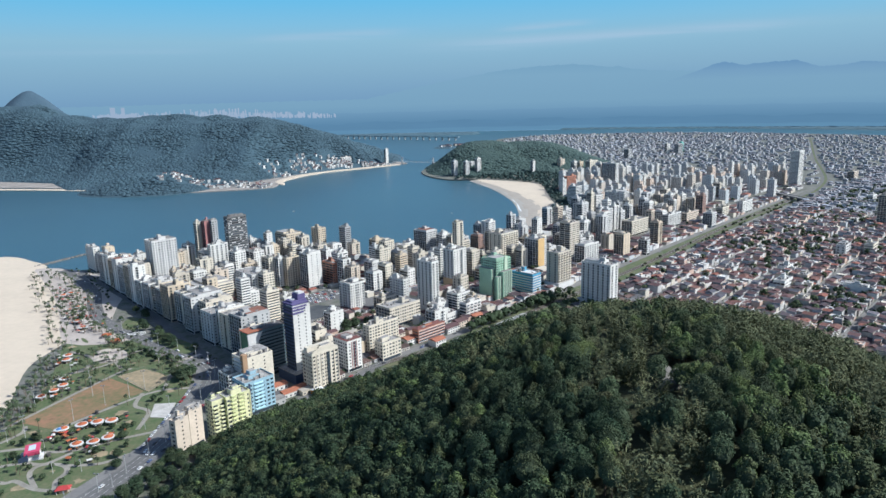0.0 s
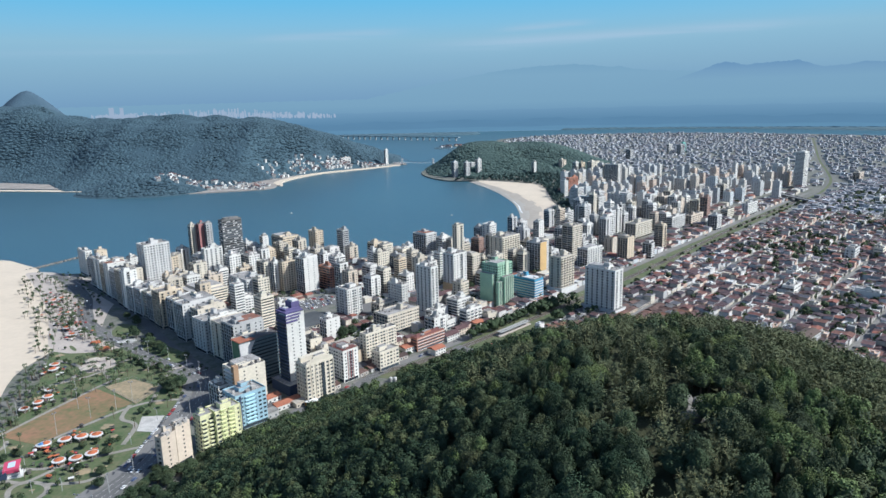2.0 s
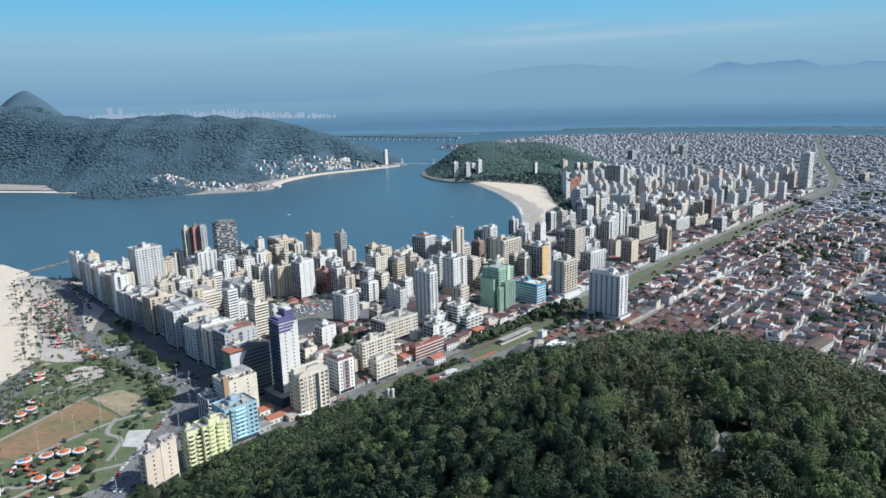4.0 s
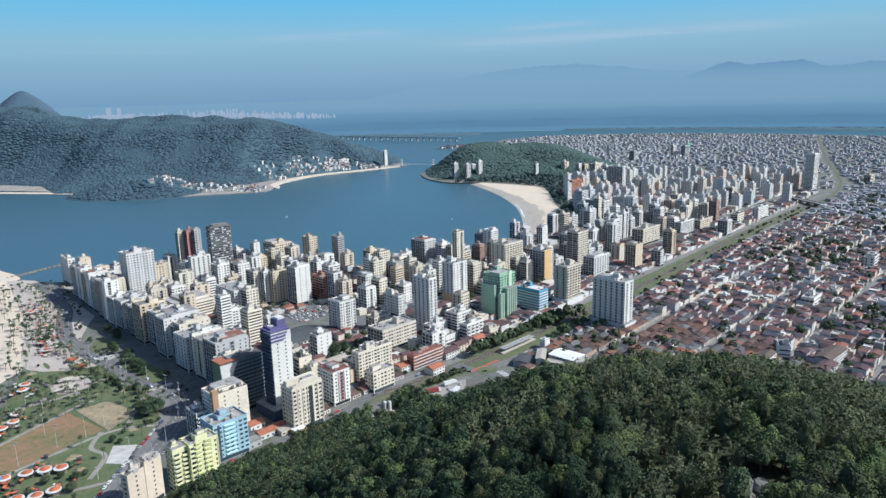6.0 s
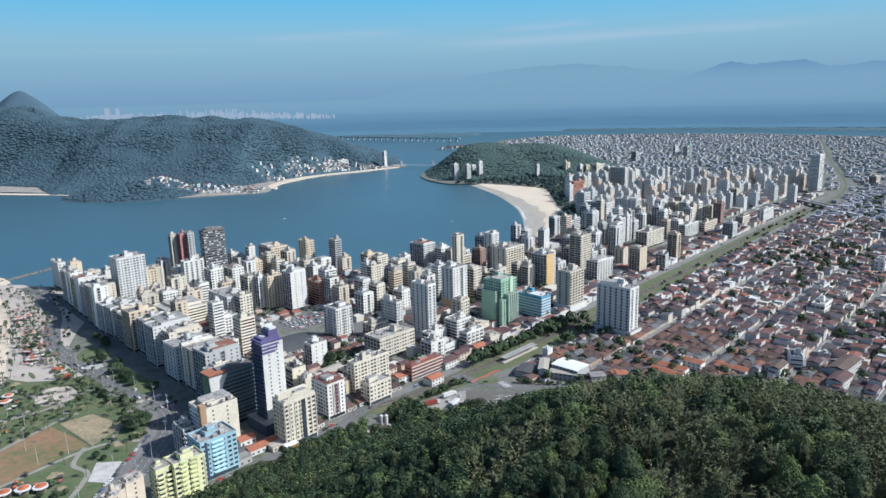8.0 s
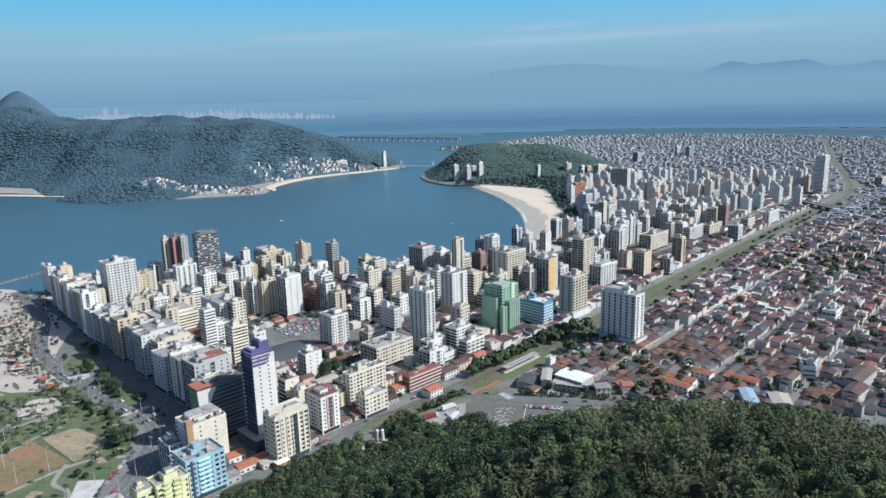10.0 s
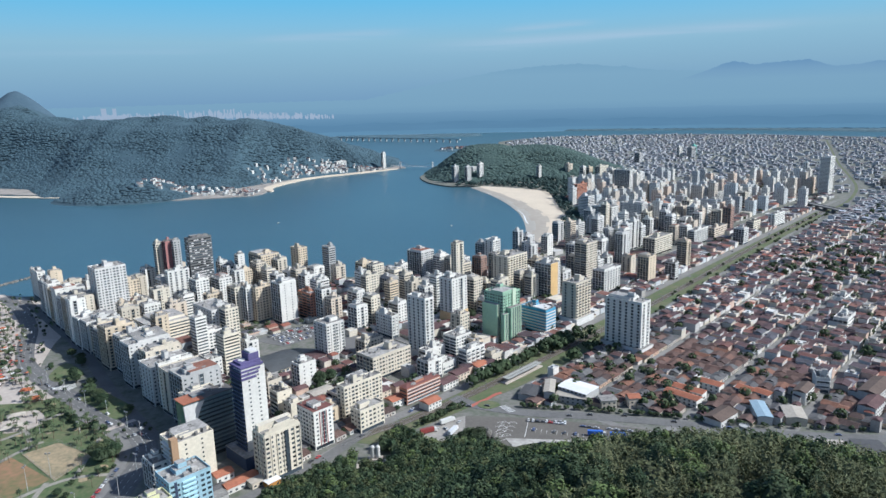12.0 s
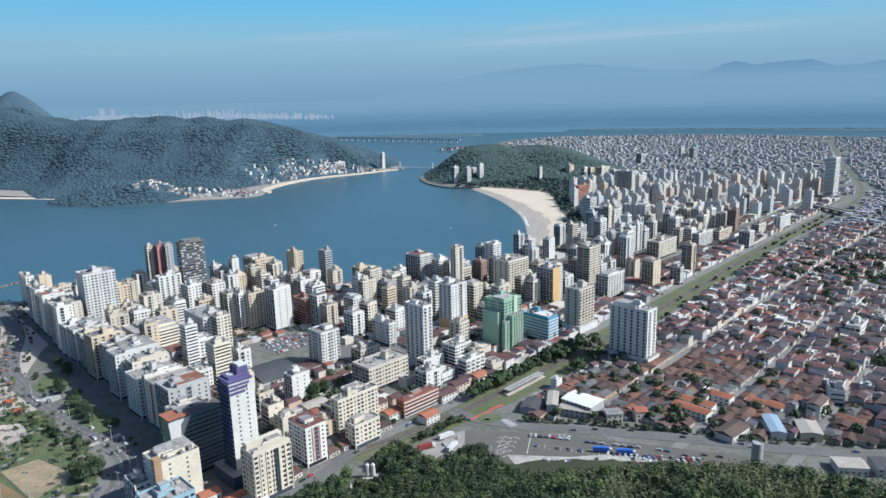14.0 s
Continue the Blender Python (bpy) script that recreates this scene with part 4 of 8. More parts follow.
T_row_k = tower(362.3, 1397.7, 21.8, 43.9, 37.3, 45, "ribs", "pale")
T_row_l = tower(299.8, 1363.8, 24.3, 42.7, 38.4, 45, "grid", "white")
T_row_m = tower(431.2, 1437.3, 24.1, 12.8, 29.1, 45, "grid", "brick")
T_row_n = tower(598.3, 1603.0, 42.0, 13.6, 24.0, 45, "slits", "pale")
T_row_o = tower(625.2, 1536.5, 14.7, 16.9, 31.2, 45, "grid", "beige")
T_row_p = tower(287.6, 1458.8, 21.8, 18.8, 43.7, 45, "bands", "pale")
T_row_q = tower(419.4, 1284.4, 34.6, 14.2, 25.8, 45, "grid", "white")
T_row_r = tower(532.4, 1277.2, 30.3, 12.5, 20.9, 45, "grid", "cream")
T_row_s = tower(599.9, 1334.6, 49.7, 11.1, 22.8, 45, "grid", "white")

W, D, H = SIZE[T_dark_tower.name]
dr = random.Random(4)
for side in "fl":
    m, f = Mesh(), Facade(side, W, D)
    for i in range(int(H / FLOOR) - 1):
        for c in range(int(f.length / 3.1)):
            if dr.random() < 0.42:
                f.box(m, 0.4 + 3.1 * c, 2.9 + 3.1 * c, 3.6 + FLOOR * i, 4.6 + FLOOR * i, 0.0, 0.7)
    part("balcony_front", m, M_WHITE, T_dark_tower, "scattered white balcony fronts", "stuff")

# a few blocks that rise alone over the far roofs
tower(770, 1160, 24, 26, 54, 45, "balc", "cream", name="apartment_tower")
tower(1075, 1775, 40, 16, 22, 45, "grid", "salmon", simple=True, name="block_of_flats")
tower(1046, 2090, 14, 12, 31, 45, "slits", "white", simple=True)
tower(955, 2726, 18, 12, 38, 45, "grid", "teal", simple=True)
tower(1130, 1560, 30, 14, 16, 45, "bands", "pale", simple=True, name="block_of_flats")
tower(905, 1420, 34, 12, 13, 45, "grid", "white", simple=True, name="block_of_flats")
tower(690, 1010, 30, 13, 14, 45, "bands", "white", simple=True, name="block_of_flats")

# single buildings by the road at the hill's foot
def shed(x, y, w, d, h, rot, rise, roof, wall, label, name="warehouse"):
    top = root(name, pose(x, y, GROUND, 0, 0, rot), label, "building")
    PLACED.append((x, y, 0.5 * math.hypot(w, d)))
    m = Mesh()
    m.box(-w / 2, -d / 2, -0.3, w / 2, d / 2, h)
    part("wall", m, wall, top)
    m = Mesh()
    m.gable(-w / 2, -d / 2, w / 2, d / 2, h + 0.02, rise, 0.5)
    part("roof", m, roof, top)
    g, f = Mesh(), Facade("f", w, d)
    for k in range(max(2, int(w / 3.5))):
        s = w * (k + 0.5) / max(2, int(w / 3.5))
        for z in range(max(1, int(h / 3))):
            f.box(g, s - 0.8, s + 0.8, 3 * z + 0.9, 3 * z + 2.2, 0, 0.06)
    e = Facade("r", w, d)
    e.box(g, d * 0.3, d * 0.7, 0.9, 2.3, 0, 0.06)
    part("glazing", g, M_GLASS, top, "dark window glass", "stuff")


M_SHEET = mat("white_roof_sheet", (0.72, 0.72, 0.72), 0.55, 0.12, 3.0)
M_FIBRE = mat("fibre_roof", (0.42, 0.38, 0.33), 0.85, 0.3, 2.0)
M_STEELBLUE = mat("blue_grey_roof", (0.30, 0.40, 0.48), 0.5, 0.2, 2.0)

M_DARKSHEET = mat("dark_roof_sheet", (0.085, 0.085, 0.09), 0.8, 0.3, 2.5, coarse=12)
M_BROWNROOF = mat("brown_hall_roof", (0.13, 0.095, 0.08), 0.9, 0.35, 1.5, 0.05, 0.4, coarse=8)
shed(111, 646, 26, 19, 9, -43, 1.0, M_SHEET, wall_paint("grey", PAINT["grey"]), "warehouse with a bright white sheet roof and dark front")
shed(104, 637, 24, 9, 6, -24, 0.6, M_FIBRE, wall_paint("grey", PAINT["grey"]), "open shop front under a grey fibre roof")
shed(88.5, 649, 25, 8, 9, 78, 0.8, M_FIBRE, wall_paint("pale", PAINT["pale"]), "narrow workshop with a grey-brown fibre roof")
shed(73, 650, 20, 14, 5, 65, 0.7, M_DARKSHEET, wall_paint("grey", PAINT["grey"]), "low dark workshop with a flat sheet roof")
shed(238.5, 604, 27, 10, 6.5, 78, 0.9, M_STEELBLUE, wall_paint("pale", PAINT["pale"]), "shop hall with a blue-grey metal roof")
shed(260, 598, 20, 14, 6, 75, 1.2, M_FIBRE, wall_paint("beige", PAINT["beige"]), "shop with a grey fibre-cement roof")
shed(207, 600, 24, 14, 5, 40, 2.6, M_BROWNROOF, wall_paint("pale", PAINT["pale"]), "wide hall under a dark brown tiled roof")
shed(150, 628, 9, 9, 8, 5, 1.8, mat("orange_tile", (0.37, 0.145, 0.088), 0.9, 0.35, 1.2, 0.05, 0.4), wall_paint("salmon", PAINT["salmon"]), "narrow two-storey house with a bright orange roof", "townhouse")
shed(130, 628, 12, 10, 7, 5, 0.6, M_ROOFTOP, wall_paint("beige", PAINT["beige"]), "beige shop with a flat grey roof", "townhouse")
M_OTILE = MATS["orange_tile"]
for x, y, w, rot_ in ((199, 643.5, 25, -43), (190.5, 633, 27, -46), (221, 654, 17, -45), (243.5, 641.5, 13, -50), (254, 633.5, 12, -52)):
    shed(x, y, w, 9.5, 6.2, rot_, 2.0, M_OTILE, wall_paint("white", PAINT["white"]), "two-storey white row house under an orange tiled roof", "row_house")
shed(284, 631, 21, 9.5, 10, 46, 2.0, M_BROWNROOF, wall_paint("white", PAINT["white"]), "white three-storey block with a dark brown roof", "row_house")
shed(341, 632, 38, 14, 10, 42, 2.0, M_BROWNROOF, wall_paint("pale", PAINT["pale"]), "grey three-storey block with a brown roof", "row_house")
shed(322, 606, 24, 12, 9, 42, 2.0, M_TILE, wall_paint("pale", PAINT["pale"]), "pale three-storey block with a tiled roof", "row_house")
tower(308, 650, 17, 10, 12, 70, "bands", "white", sides="fl", label="white four-storey block of flats among the houses", name="block_of_flats")
for x, y, w in ((-50, 655, 16), (-36, 640, 14), (5, 672, 18), (16, 690, 16), (34, 706, 14), (-8, 634, 14)):
    shed(x, y, w, 11, 6, 46, 1.8, M_OTILE if w == 14 else M_TILE, wall_paint("salmon" if w == 16 else "white", PAINT["salmon" if w == 16 else "white"]), "two-storey shop house with a clay-tiled roof", "shop_house")
for x, y, h_ in ((-140, 532, 7), (-131, 524, 4), (-124, 532, 4)):
    shed(x, y, 12, 9, h_, 45, 1.8, M_OTILE, wall_paint("white", PAINT["white"]), "small white house with an orange hipped roof", "townhouse")
shed(262, 552, 18, 13, 5, -8, 0.8, M_FIBRE, wall_paint("pale", PAINT["pale"]), "hall with a pale sheet roof at the foot of the hill")
shed(284, 548, 18, 16, 6, -10, 0.8, M_DARKSHEET, wall_paint("grey", PAINT["grey"]), "hall with a dark sheet roof at the foot of the hill")

# round water tower before the trees
tank = root("water_tower", pose(203, 553, GROUND), "tall round grey concrete water tower", "water tower")
m = Mesh()
m.ring(0, 0, 0, 3.4, 20, 3.4, 20)
m.ring(0, 0, 20, 3.4, 20.1, 3.0, 20)
m.ring(0, 0, 20.1, 3.0, 19.4, 3.0, 20)
m.ring(0, 0, 19.4, 3.0, 19.5, 0.1, 20)
part("shell", m, wall_paint("grey", PAINT["grey"]), tank)
m = Mesh()
for k in range(24):
    m.box(-0.35, -3.62, 0.8 + 0.8 * k, 0.35, -3.42, 0.86 + 0.8 * k)
part("ladder", m, M_METAL, tank)
PLACED.append((203, 553, 6))

shed(-116, 531, 16, 9, 4, 47, 0.5, M_FIBRE, wall_paint("beige", PAINT["beige"]), "low workshop with a flat brown sheet roof beside the road")
shed(-136, 510, 10, 8, 5, 47, 0.6, M_ROOFTOP, wall_paint("grey", PAINT["grey"]), "grey workshop beside the road")
shed(-107, 527, 9, 6, 4, 47, 0.4, M_SHEET, mat("orange_front", (0.50, 0.24, 0.06), 0.8, 0.25, 1.5), "small shop with an orange painted front beside the road")
shed(-98, 655, 20, 12, 7, 45, 1.2, M_FIBRE, wall_paint("cream", PAINT["cream"]), "long low hall with a fibre roof among the towers")

# a sports hall with a dark vaulted roof among the towers
hall = root("sports_hall", pose(-149, 722, GROUND, 0, 0, 45), "low hall under a dark grey vaulted roof", "building")
m = Mesh()
m.box(-18, -20, -0.3, 18, 20, 7)
part("wall", m, wall_paint("beige", PAINT["beige"]), hall)
m = Mesh()
for k in range(10):
    y0, y1 = -21 + 4.2 * k, -21 + 4.2 * (k + 1)
    z0, z1 = 7 + 4.5 * (1 - (y0 / 21) ** 2), 7 + 4.5 * (1 - (y1 / 21) ** 2)
    m.face([(-19, y0, z0), (19, y0, z0), (19, y1, z1), (-19, y1, z1)])
    for x_ in (-19, 19):
        m.face([(x_, y0, 7), (x_, y1, 7), (x_, y1, z1), (x_, y0, z0)])
part("vault", m, mat("dark_sheet", (0.075, 0.08, 0.085), 0.7, 0.3, 3.0, coarse=15), hall)
g_, f_ = Mesh(), Facade("f", 36, 40)
for k in range(8):
    f_.box(g_, 2 + 4.2 * k, 4.6 + 4.2 * k, 3.5, 5.8, 0, 0.06)
part("glazing", g_, M_GLASS, hall, "dark window glass", "stuff")
# the towers with a shape of their own
M_PURPLE, M_NAVY, M_TEAL, M_ROOFRED = wall_paint("purple", PAINT["purple"]), wall_paint("navy", PAINT["navy"]), wall_paint("teal", PAINT["teal"]), mat("dark_red_roof", (0.175, 0.075, 0.065), 0.85, 0.3, 2.0)
W, D, H = SIZE[T_purple.name]
tagged(T_purple, "slim white high-rise crowned by purple terraces, dark blue podium")
m = Mesh()
for k in range(6):        # purple terraces wrap the top and step up towards one end
    z0 = H - 6.0 + 2.6 * k
    reach = (0.62, 0.72, 0.80, 0.86, 0.90, 0.92)[k]
    m = Mesh()
    m.box(-W / 2 - 0.5, -D / 2 - 0.5, z0, -W / 2 + W * reach * (1.0 if k < 3 else 1.08), D / 2 + 0.35, z0 + (1.5 if k < 2 else 1.3))
    if k < 4:
        part("terrace_band", m, M_PURPLE, T_purple, "purple painted terrace band")
for x0, y0, z0, x1, y1, z1 in ((-W * 0.40, -D * 0.30, H, W * 0.44, D * 0.45, H + 4.6), (-W * 0.02, -D * 0.22, H + 4.6, W * 0.42, D * 0.42, H + 9.4), (-W * 0.5, D * 0.2, H, -W * 0.40, D * 0.5, H + 2.6)):
    m = Mesh()
    m.box(x0, y0, z0, x1, y1, z1)
    part("crown_block", m, M_PURPLE, T_purple, "purple painted roof block")
pool = Mesh()
pool.box(-W * 0.46, -D * 0.46, H + 0.02, -W * 0.1, -D * 0.33, H + 1.2)
part("roof_pool", pool, mat("pool_tile", (0.10, 0.42, 0.60), 0.3, 0.1, 1.0), T_purple, "light blue tiled roof pool")
m = Mesh()
m.box(W * 0.05, -D * 0.2, H + 9.4, W * 0.38, D * 0.3, H + 10.8)
m.ring(-W * 0.18, D * 0.1, H + 4.6, 2.4, H + 5.3, 2.4, 14, cap=True)
part("roof_tank", m, M_WHITE, T_purple)
# podium; its navy left part fills a spot that is only in shade
m = Mesh()
m.box(-W / 2 - 6, -D / 2 - 7, -0.4, W / 2 + 3, D / 2 + 6, 9.0)
part("podium", m, M_NAVY, T_purple, "dark blue podium, its left part in place of shade")
m = Mesh()
m.box(-W / 2 - 6.2, -D / 2 - 7.2, 9.0, W / 2 + 3.2, D / 2 + 6.2, 9.4)
part("podium_deck", m, M_ROOFTOP, T_purple)
f = Facade("l", W, D)
m = Mesh()
for k in range(20):
    f.box(m, 0.2, D - 0.2, 9.6 + 2.95 * k, 10.4 + 2.95 * k, 0.05, 1.2)
part("balcony_front", m, M_NAVY, T_purple, "stack of dark blue balcony fronts", "stuff")
m = Mesh()
f.box(m, 0.1, D - 0.1, 9.4, H - 1, 0.06, 0.12)
part("side_glazing", m, M_GLASS, T_purple)

W, D, H = SIZE[T_flare.name]
tagged(T_flare, "dark glass block with a flared white gable and orange roof")
# white gable; its curve also shapes in the edge of the neighbour's shadow
prof = [(0.0, 0.09), (0.10, 0.095), (0.35, 0.115), (0.55, 0.15), (0.72, 0.21), (0.87, 0.29), (1.0, 0.38)]
m = Mesh()
for (za, wa), (zb, wb) in zip(prof, prof[1:]):
    y0, y1 = -D / 2 - 0.9, -D / 2 + 0.2
    xa0, xb0 = -W / 2 - 1.2 * za ** 3, -W / 2 - 1.2 * zb ** 3
    pa, pb = -W / 2 + W * wa, -W / 2 + W * wb
    m.face([(xa0, y0, za * H), (pa, y0, za * H), (pb, y0, zb * H), (xb0, y0, zb * H)])
    m.face([(pa, y0, za * H), (pa, y1, za * H), (pb, y1, zb * H), (pb, y0, zb * H)])
    m.face([(xa0, y1, za * H), (xa0, y0, za * H), (xb0, y0, zb * H), (xb0, y1, zb * H)])
part("gable_wing", m, M_WHITE, T_flare, "flared white gable")
m = Mesh()
m.box(-W / 2 - 0.5, -D / 2, 2, -W / 2 - 0.05, D / 2, H)
part("green_side", m, mat("green_glass", (0.05, 0.17, 0.12), 0.25, 0.3, 2.0, spec=0.6), T_flare, "green glazed end wall")
m = Mesh()
m.box(-W / 2 - 1.4, -D / 2 - 1.0, H + 1.1, -W * 0.12, D / 2 + 0.4, H + 1.7)
part("orange_roof", m, MATS["orange_tile"] if "orange_tile" in MATS else M_ORANGE, T_flare)
m = Mesh()
m.box(-W * 0.12, -D / 2 - 0.5, H + 1.1, W / 2 + 0.3, D / 2 + 0.3, H + 1.5)
part("dark_roof", m, mat("dark_roof_felt", (0.13, 0.12, 0.115), 0.9, 0.4, 1.5, coarse=5), T_flare)
m = Mesh()
f = Facade("f", W, D)
for k in range(6):
    for i in range(13):
        f.box(m, 13.5 + 3.5 * k, 16.2 + 3.5 * k, 3.2 + 3.05 * i, 4.1 + 3.05 * i, 0.0, 0.9)
part("balcony_front", m, wall_paint("slate", (0.17, 0.21, 0.23)), T_flare, "slate balcony fronts", "stuff")

W, D, H = SIZE[T_cream_arch.name]
m = Mesh()
for k, q in enumerate((0.47, 0.36, 0.24)):
    m.box(-W * q, -D / 2 - 0.2, H + 1.1 + 1.5 * k, W * q, -D / 2 + 0.8, H + 2.6 + 1.5 * k)
m.box(-W * 0.46, D * 0.1, H, W * 0.46, D * 0.4, H + 4)
part("stepped_gable", m, wall_paint("cream", PAINT["cream"]), T_cream_arch)
m = Mesh()
Facade("f", W, D).box(m, W * 0.55, W * 0.66, 3, H - 1, 0.05, 0.55)
part("glazed_strip", m, M_GLASS, T_cream_arch)

W, D, H = SIZE[T_stair_block.name]
m = Mesh()
m.box(-W / 2 - 1.5, -D / 2 - 1.2, -0.4, -W / 2 + 2.6, -D / 2 + 3.0, H + 4.5)
part("stair_tower", m, wall_paint("brown_plaster", (0.40, 0.26, 0.16)), T_stair_block, "brown stair tower")
m, f = Mesh(), Facade("l", W, D)
for i in range(11):
    f.box(m, D * 0.25, D * 0.95, 2.6 + 3.0 * i, 3.7 + 3.0 * i, 0.0, 1.6)
part("balcony_front", m, M_WHITE, T_stair_block, "long white balcony fronts", "stuff")

W, D, H = SIZE[T_light_blue.name]
m, f = Mesh(), Facade("f", W, D)
for i in range(8):
    f.box(m, W * 0.30, W * 0.62, 3.9 + 2.95 * i, 4.9 + 2.95 * i, 0.0, 1.3)
part("balcony_front", m, wall_paint("pale_blue", (0.45, 0.66, 0.76)), T_light_blue, "pale blue balcony fronts", "stuff")
m = Mesh()
f.box(m, W * 0.12, W * 0.18, 2, H, 0.02, 0.3)
part("dark_strip", m, M_NAVY, T_light_blue)

W, D, H = SIZE[T_yellow.name]
m, f = Mesh(), Facade("f", W, D)
for i in range(10):
    for s in (0.30, 0.62):
        f.box(m, W * s - 2.0, W * s + 2.0, 3.6 + 2.95 * i, 4.6 + 2.95 * i, 0.0, 1.2)
part("balcony_front", m, wall_paint("lime", (0.66, 0.70, 0.36)), T_yellow, "lime balcony fronts", "stuff")
for s in (0.0, 0.94):
    m = Mesh()
    Facade("l", W, D).box(m, D * s, D * s + D * 0.06, 0, H + 1.4, 0.0, 0.7)
    part("green_pier", m, wall_paint("olive", (0.34, 0.38, 0.16)), T_yellow)

W, D, H = SIZE[T_red_white.name]
f = Facade("f", W, D)
for s in (0.30, 0.48, 0.66):
    m = Mesh()
    f.box(m, W * s - 0.2, W * s + 0.2, 2.5, H - 0.5, 0.0, 0.35)
    part("red_pier", m, mat("dark_red_trim", (0.28, 0.06, 0.055), 0.8, 0.25, 1.5), T_red_white)
m = Mesh()
m.box(-W / 2 - 0.1, -D / 2 - 0.1, H + 1.1, W / 2 + 0.1, D / 2 + 0.1, H + 1.35)
part("red_coping", m, M_ROOFRED, T_red_white)

W, D, H = SIZE[T_green_tower.name]
M_MINT = wall_paint("mint", (0.50, 0.60, 0.46))
m_green = wall_paint("green", PAINT["green"])
for k, (x0, x1, y0, y1, q) in enumerate(((-W / 2 - 5, -W / 2, -D * 0.35, D * 0.45, 0.80), (-W * 0.3, W * 0.35, -D / 2 - 6, -D / 2, 0.72), (-W / 2 - 3, -W * 0.2, -D / 2 - 4, -D / 2, 0.62), (W / 2, W / 2 + 4, -D * 0.4, D * 0.3, 0.66))):
    m = Mesh()
    m.box(x0, y0, -0.4, x1, y1, H * q, 0, 1)
    wing = part("wing", m, [m_green, M_ROOFTOP], T_green_tower)
    n_ = max(2, int((x1 - x0) / 3.2))
    for j in range(n_):
        xx = x0 + (x1 - x0) * (j + 0.5) / n_
        for name_, o_, w_, mm in (("rib", 0.45, 0.45, M_MINT), ("window_strip", 0.08, 0.75, M_GLASS)):
            q_ = Mesh()
            s_ = xx if name_ == "rib" else xx + 1.3
            q_.box(s_ - w_, y0 - o_, 2.5, min(s_ + w_, x1), y0, H * q - 0.6)
            part(name_, q_, mm, wing)
m = Mesh()
Facade("f", W, D).box(m, W * 0.55, W * 0.75, 3, H + 3, 0.0, 0.8)
part("pale_pier", m, wall_paint("mint", (0.55, 0.66, 0.50)), T_green_tower, "pale mint pier")

W, D, H = SIZE[T_blue_office.name]
m = Mesh()
m.box(-W * 0.4, -D * 0.42, H + 1.1, W * 0.4, D * 0.1, H + 1.6)
part("white_roof", m, M_WHITE, T_blue_office)
for side in "fl":
    m, f = Mesh(), Facade(side, W, D)
    for i in range(7):
        f.box(m, 0.2, f.length - 0.2, 4.0 + 3.1 * i, 5.2 + 3.1 * i, 0.0, 0.6)
    part("white_band", m, M_WHITE, T_blue_office, "", "stuff")

W, D, H = SIZE[T_ochre_foot.name]
m = Mesh()
m.box(-W / 2 - 0.5, -D / 2 - 0.5, -0.3, W / 2 + 0.5, D / 2 + 0.5, 11)
part("ochre_base", m, wall_paint("apricot", (0.70, 0.50, 0.28)), T_ochre_foot, "apricot lower storeys")
W, D, H = SIZE[T_teal.name]
for s, mm in ((0.16, wall_paint("sky", (0.18, 0.48, 0.62))), (0.86, M_TEAL)):
    m = Mesh()
    Facade("f", W, D).box(m, W * s - 1.6, W * s + 1.6, 2, H, 0.0, 0.5)
    part("colour_strip", m, mm, T_teal)
for T_ in (T_wide_grey, T_white_tower, T_foot_beige):
    W, D, H = SIZE[T_.name]
    m = Mesh()
    m.box(-W / 2 - 2.5, -D / 2 - 3.0, -0.3, W / 2 + 3, D / 2 + 3, 7.5, 0, 1)
    m.box(-W / 2 - 2.8, -D / 2 - 3.3, 3.4, W / 2 + 3.3, D / 2 + 3.3, 3.9)
    part("podium", m, [M_WHITE, M_ROOFTOP], T_)

W, D, H = SIZE[T_ochre_wall.name]
m = Mesh()
Facade("f", W, D).box(m, 0.0, W * 0.72, 2.0, H + 1.0, 0.0, 0.35)
part("ochre_panel", m, wall_paint("ochre", PAINT["ochre"]), T_ochre_wall, "ochre end wall")

W, D, H = SIZE[T_brick_block.name]
m = Mesh()
m.gable(-W / 2, -D / 2, W / 2, D / 2, H + 1.15, 1.6, 0.4, hip=4.0)
part("tiled_roof", m, M_ROOFRED, T_brick_block, "dark red tiled roof")
m, f = Mesh(), Facade("f", W, D)
for i in range(5):
    f.box(m, 0.1, W - 0.1, 0.9 + 2.9 * i, 1.25 + 2.9 * i, 0.0, 0.5)
part("white_slab", m, M_WHITE, T_brick_block, "white slab edges", "stuff")
# ======================= the rest of the town =======================
RAIL0, RAIL_U = Vector((-34.0, 596.0, 0)), Vector((0.690, 0.724, 0)).normalized()
RAIL_V = Vector((RAIL_U.y, -RAIL_U.x, 0))      # to the right of the line
RAIL_ROT = math.degrees(math.atan2(RAIL_U.y, RAIL_U.x))


def town(a, b):
    """World x, y of a place a metres along the railway and b metres to its right."""
    p = RAIL0 + RAIL_U * a + RAIL_V * b
    return p.x, p.y


ROAD_LEFT = [(-60, -8), (-37, -11), (-8, -16), (18, -15), (50, -12.5), (90, -13), (200, -15.5), (330, -20), (447, -25), (707, -31.5), (900, -36), (1160, -42), (1330, -45)]
GREEN_EDGE = [(-24, 3), (5, 9), (40, 14), (72, 17), (120, 22), (190, 24), (426, 13), (666, 0), (900, -9), (1160, -15), (1330, -20)]
STREETS = [80, 151] + [216 + 68 * k for k in range(12)]
CURVE = [(725, 1430), (751, 1452), (868, 1576), (1006, 1776), (1131, 2024), (1284, 2344), (1590, 2939), (1800, 3350)]      # the avenue past the head of the tramway


def road_left(a):
    return float(np.interp(a, [q[0] for q in ROAD_LEFT], [q[1] for q in ROAD_LEFT]))


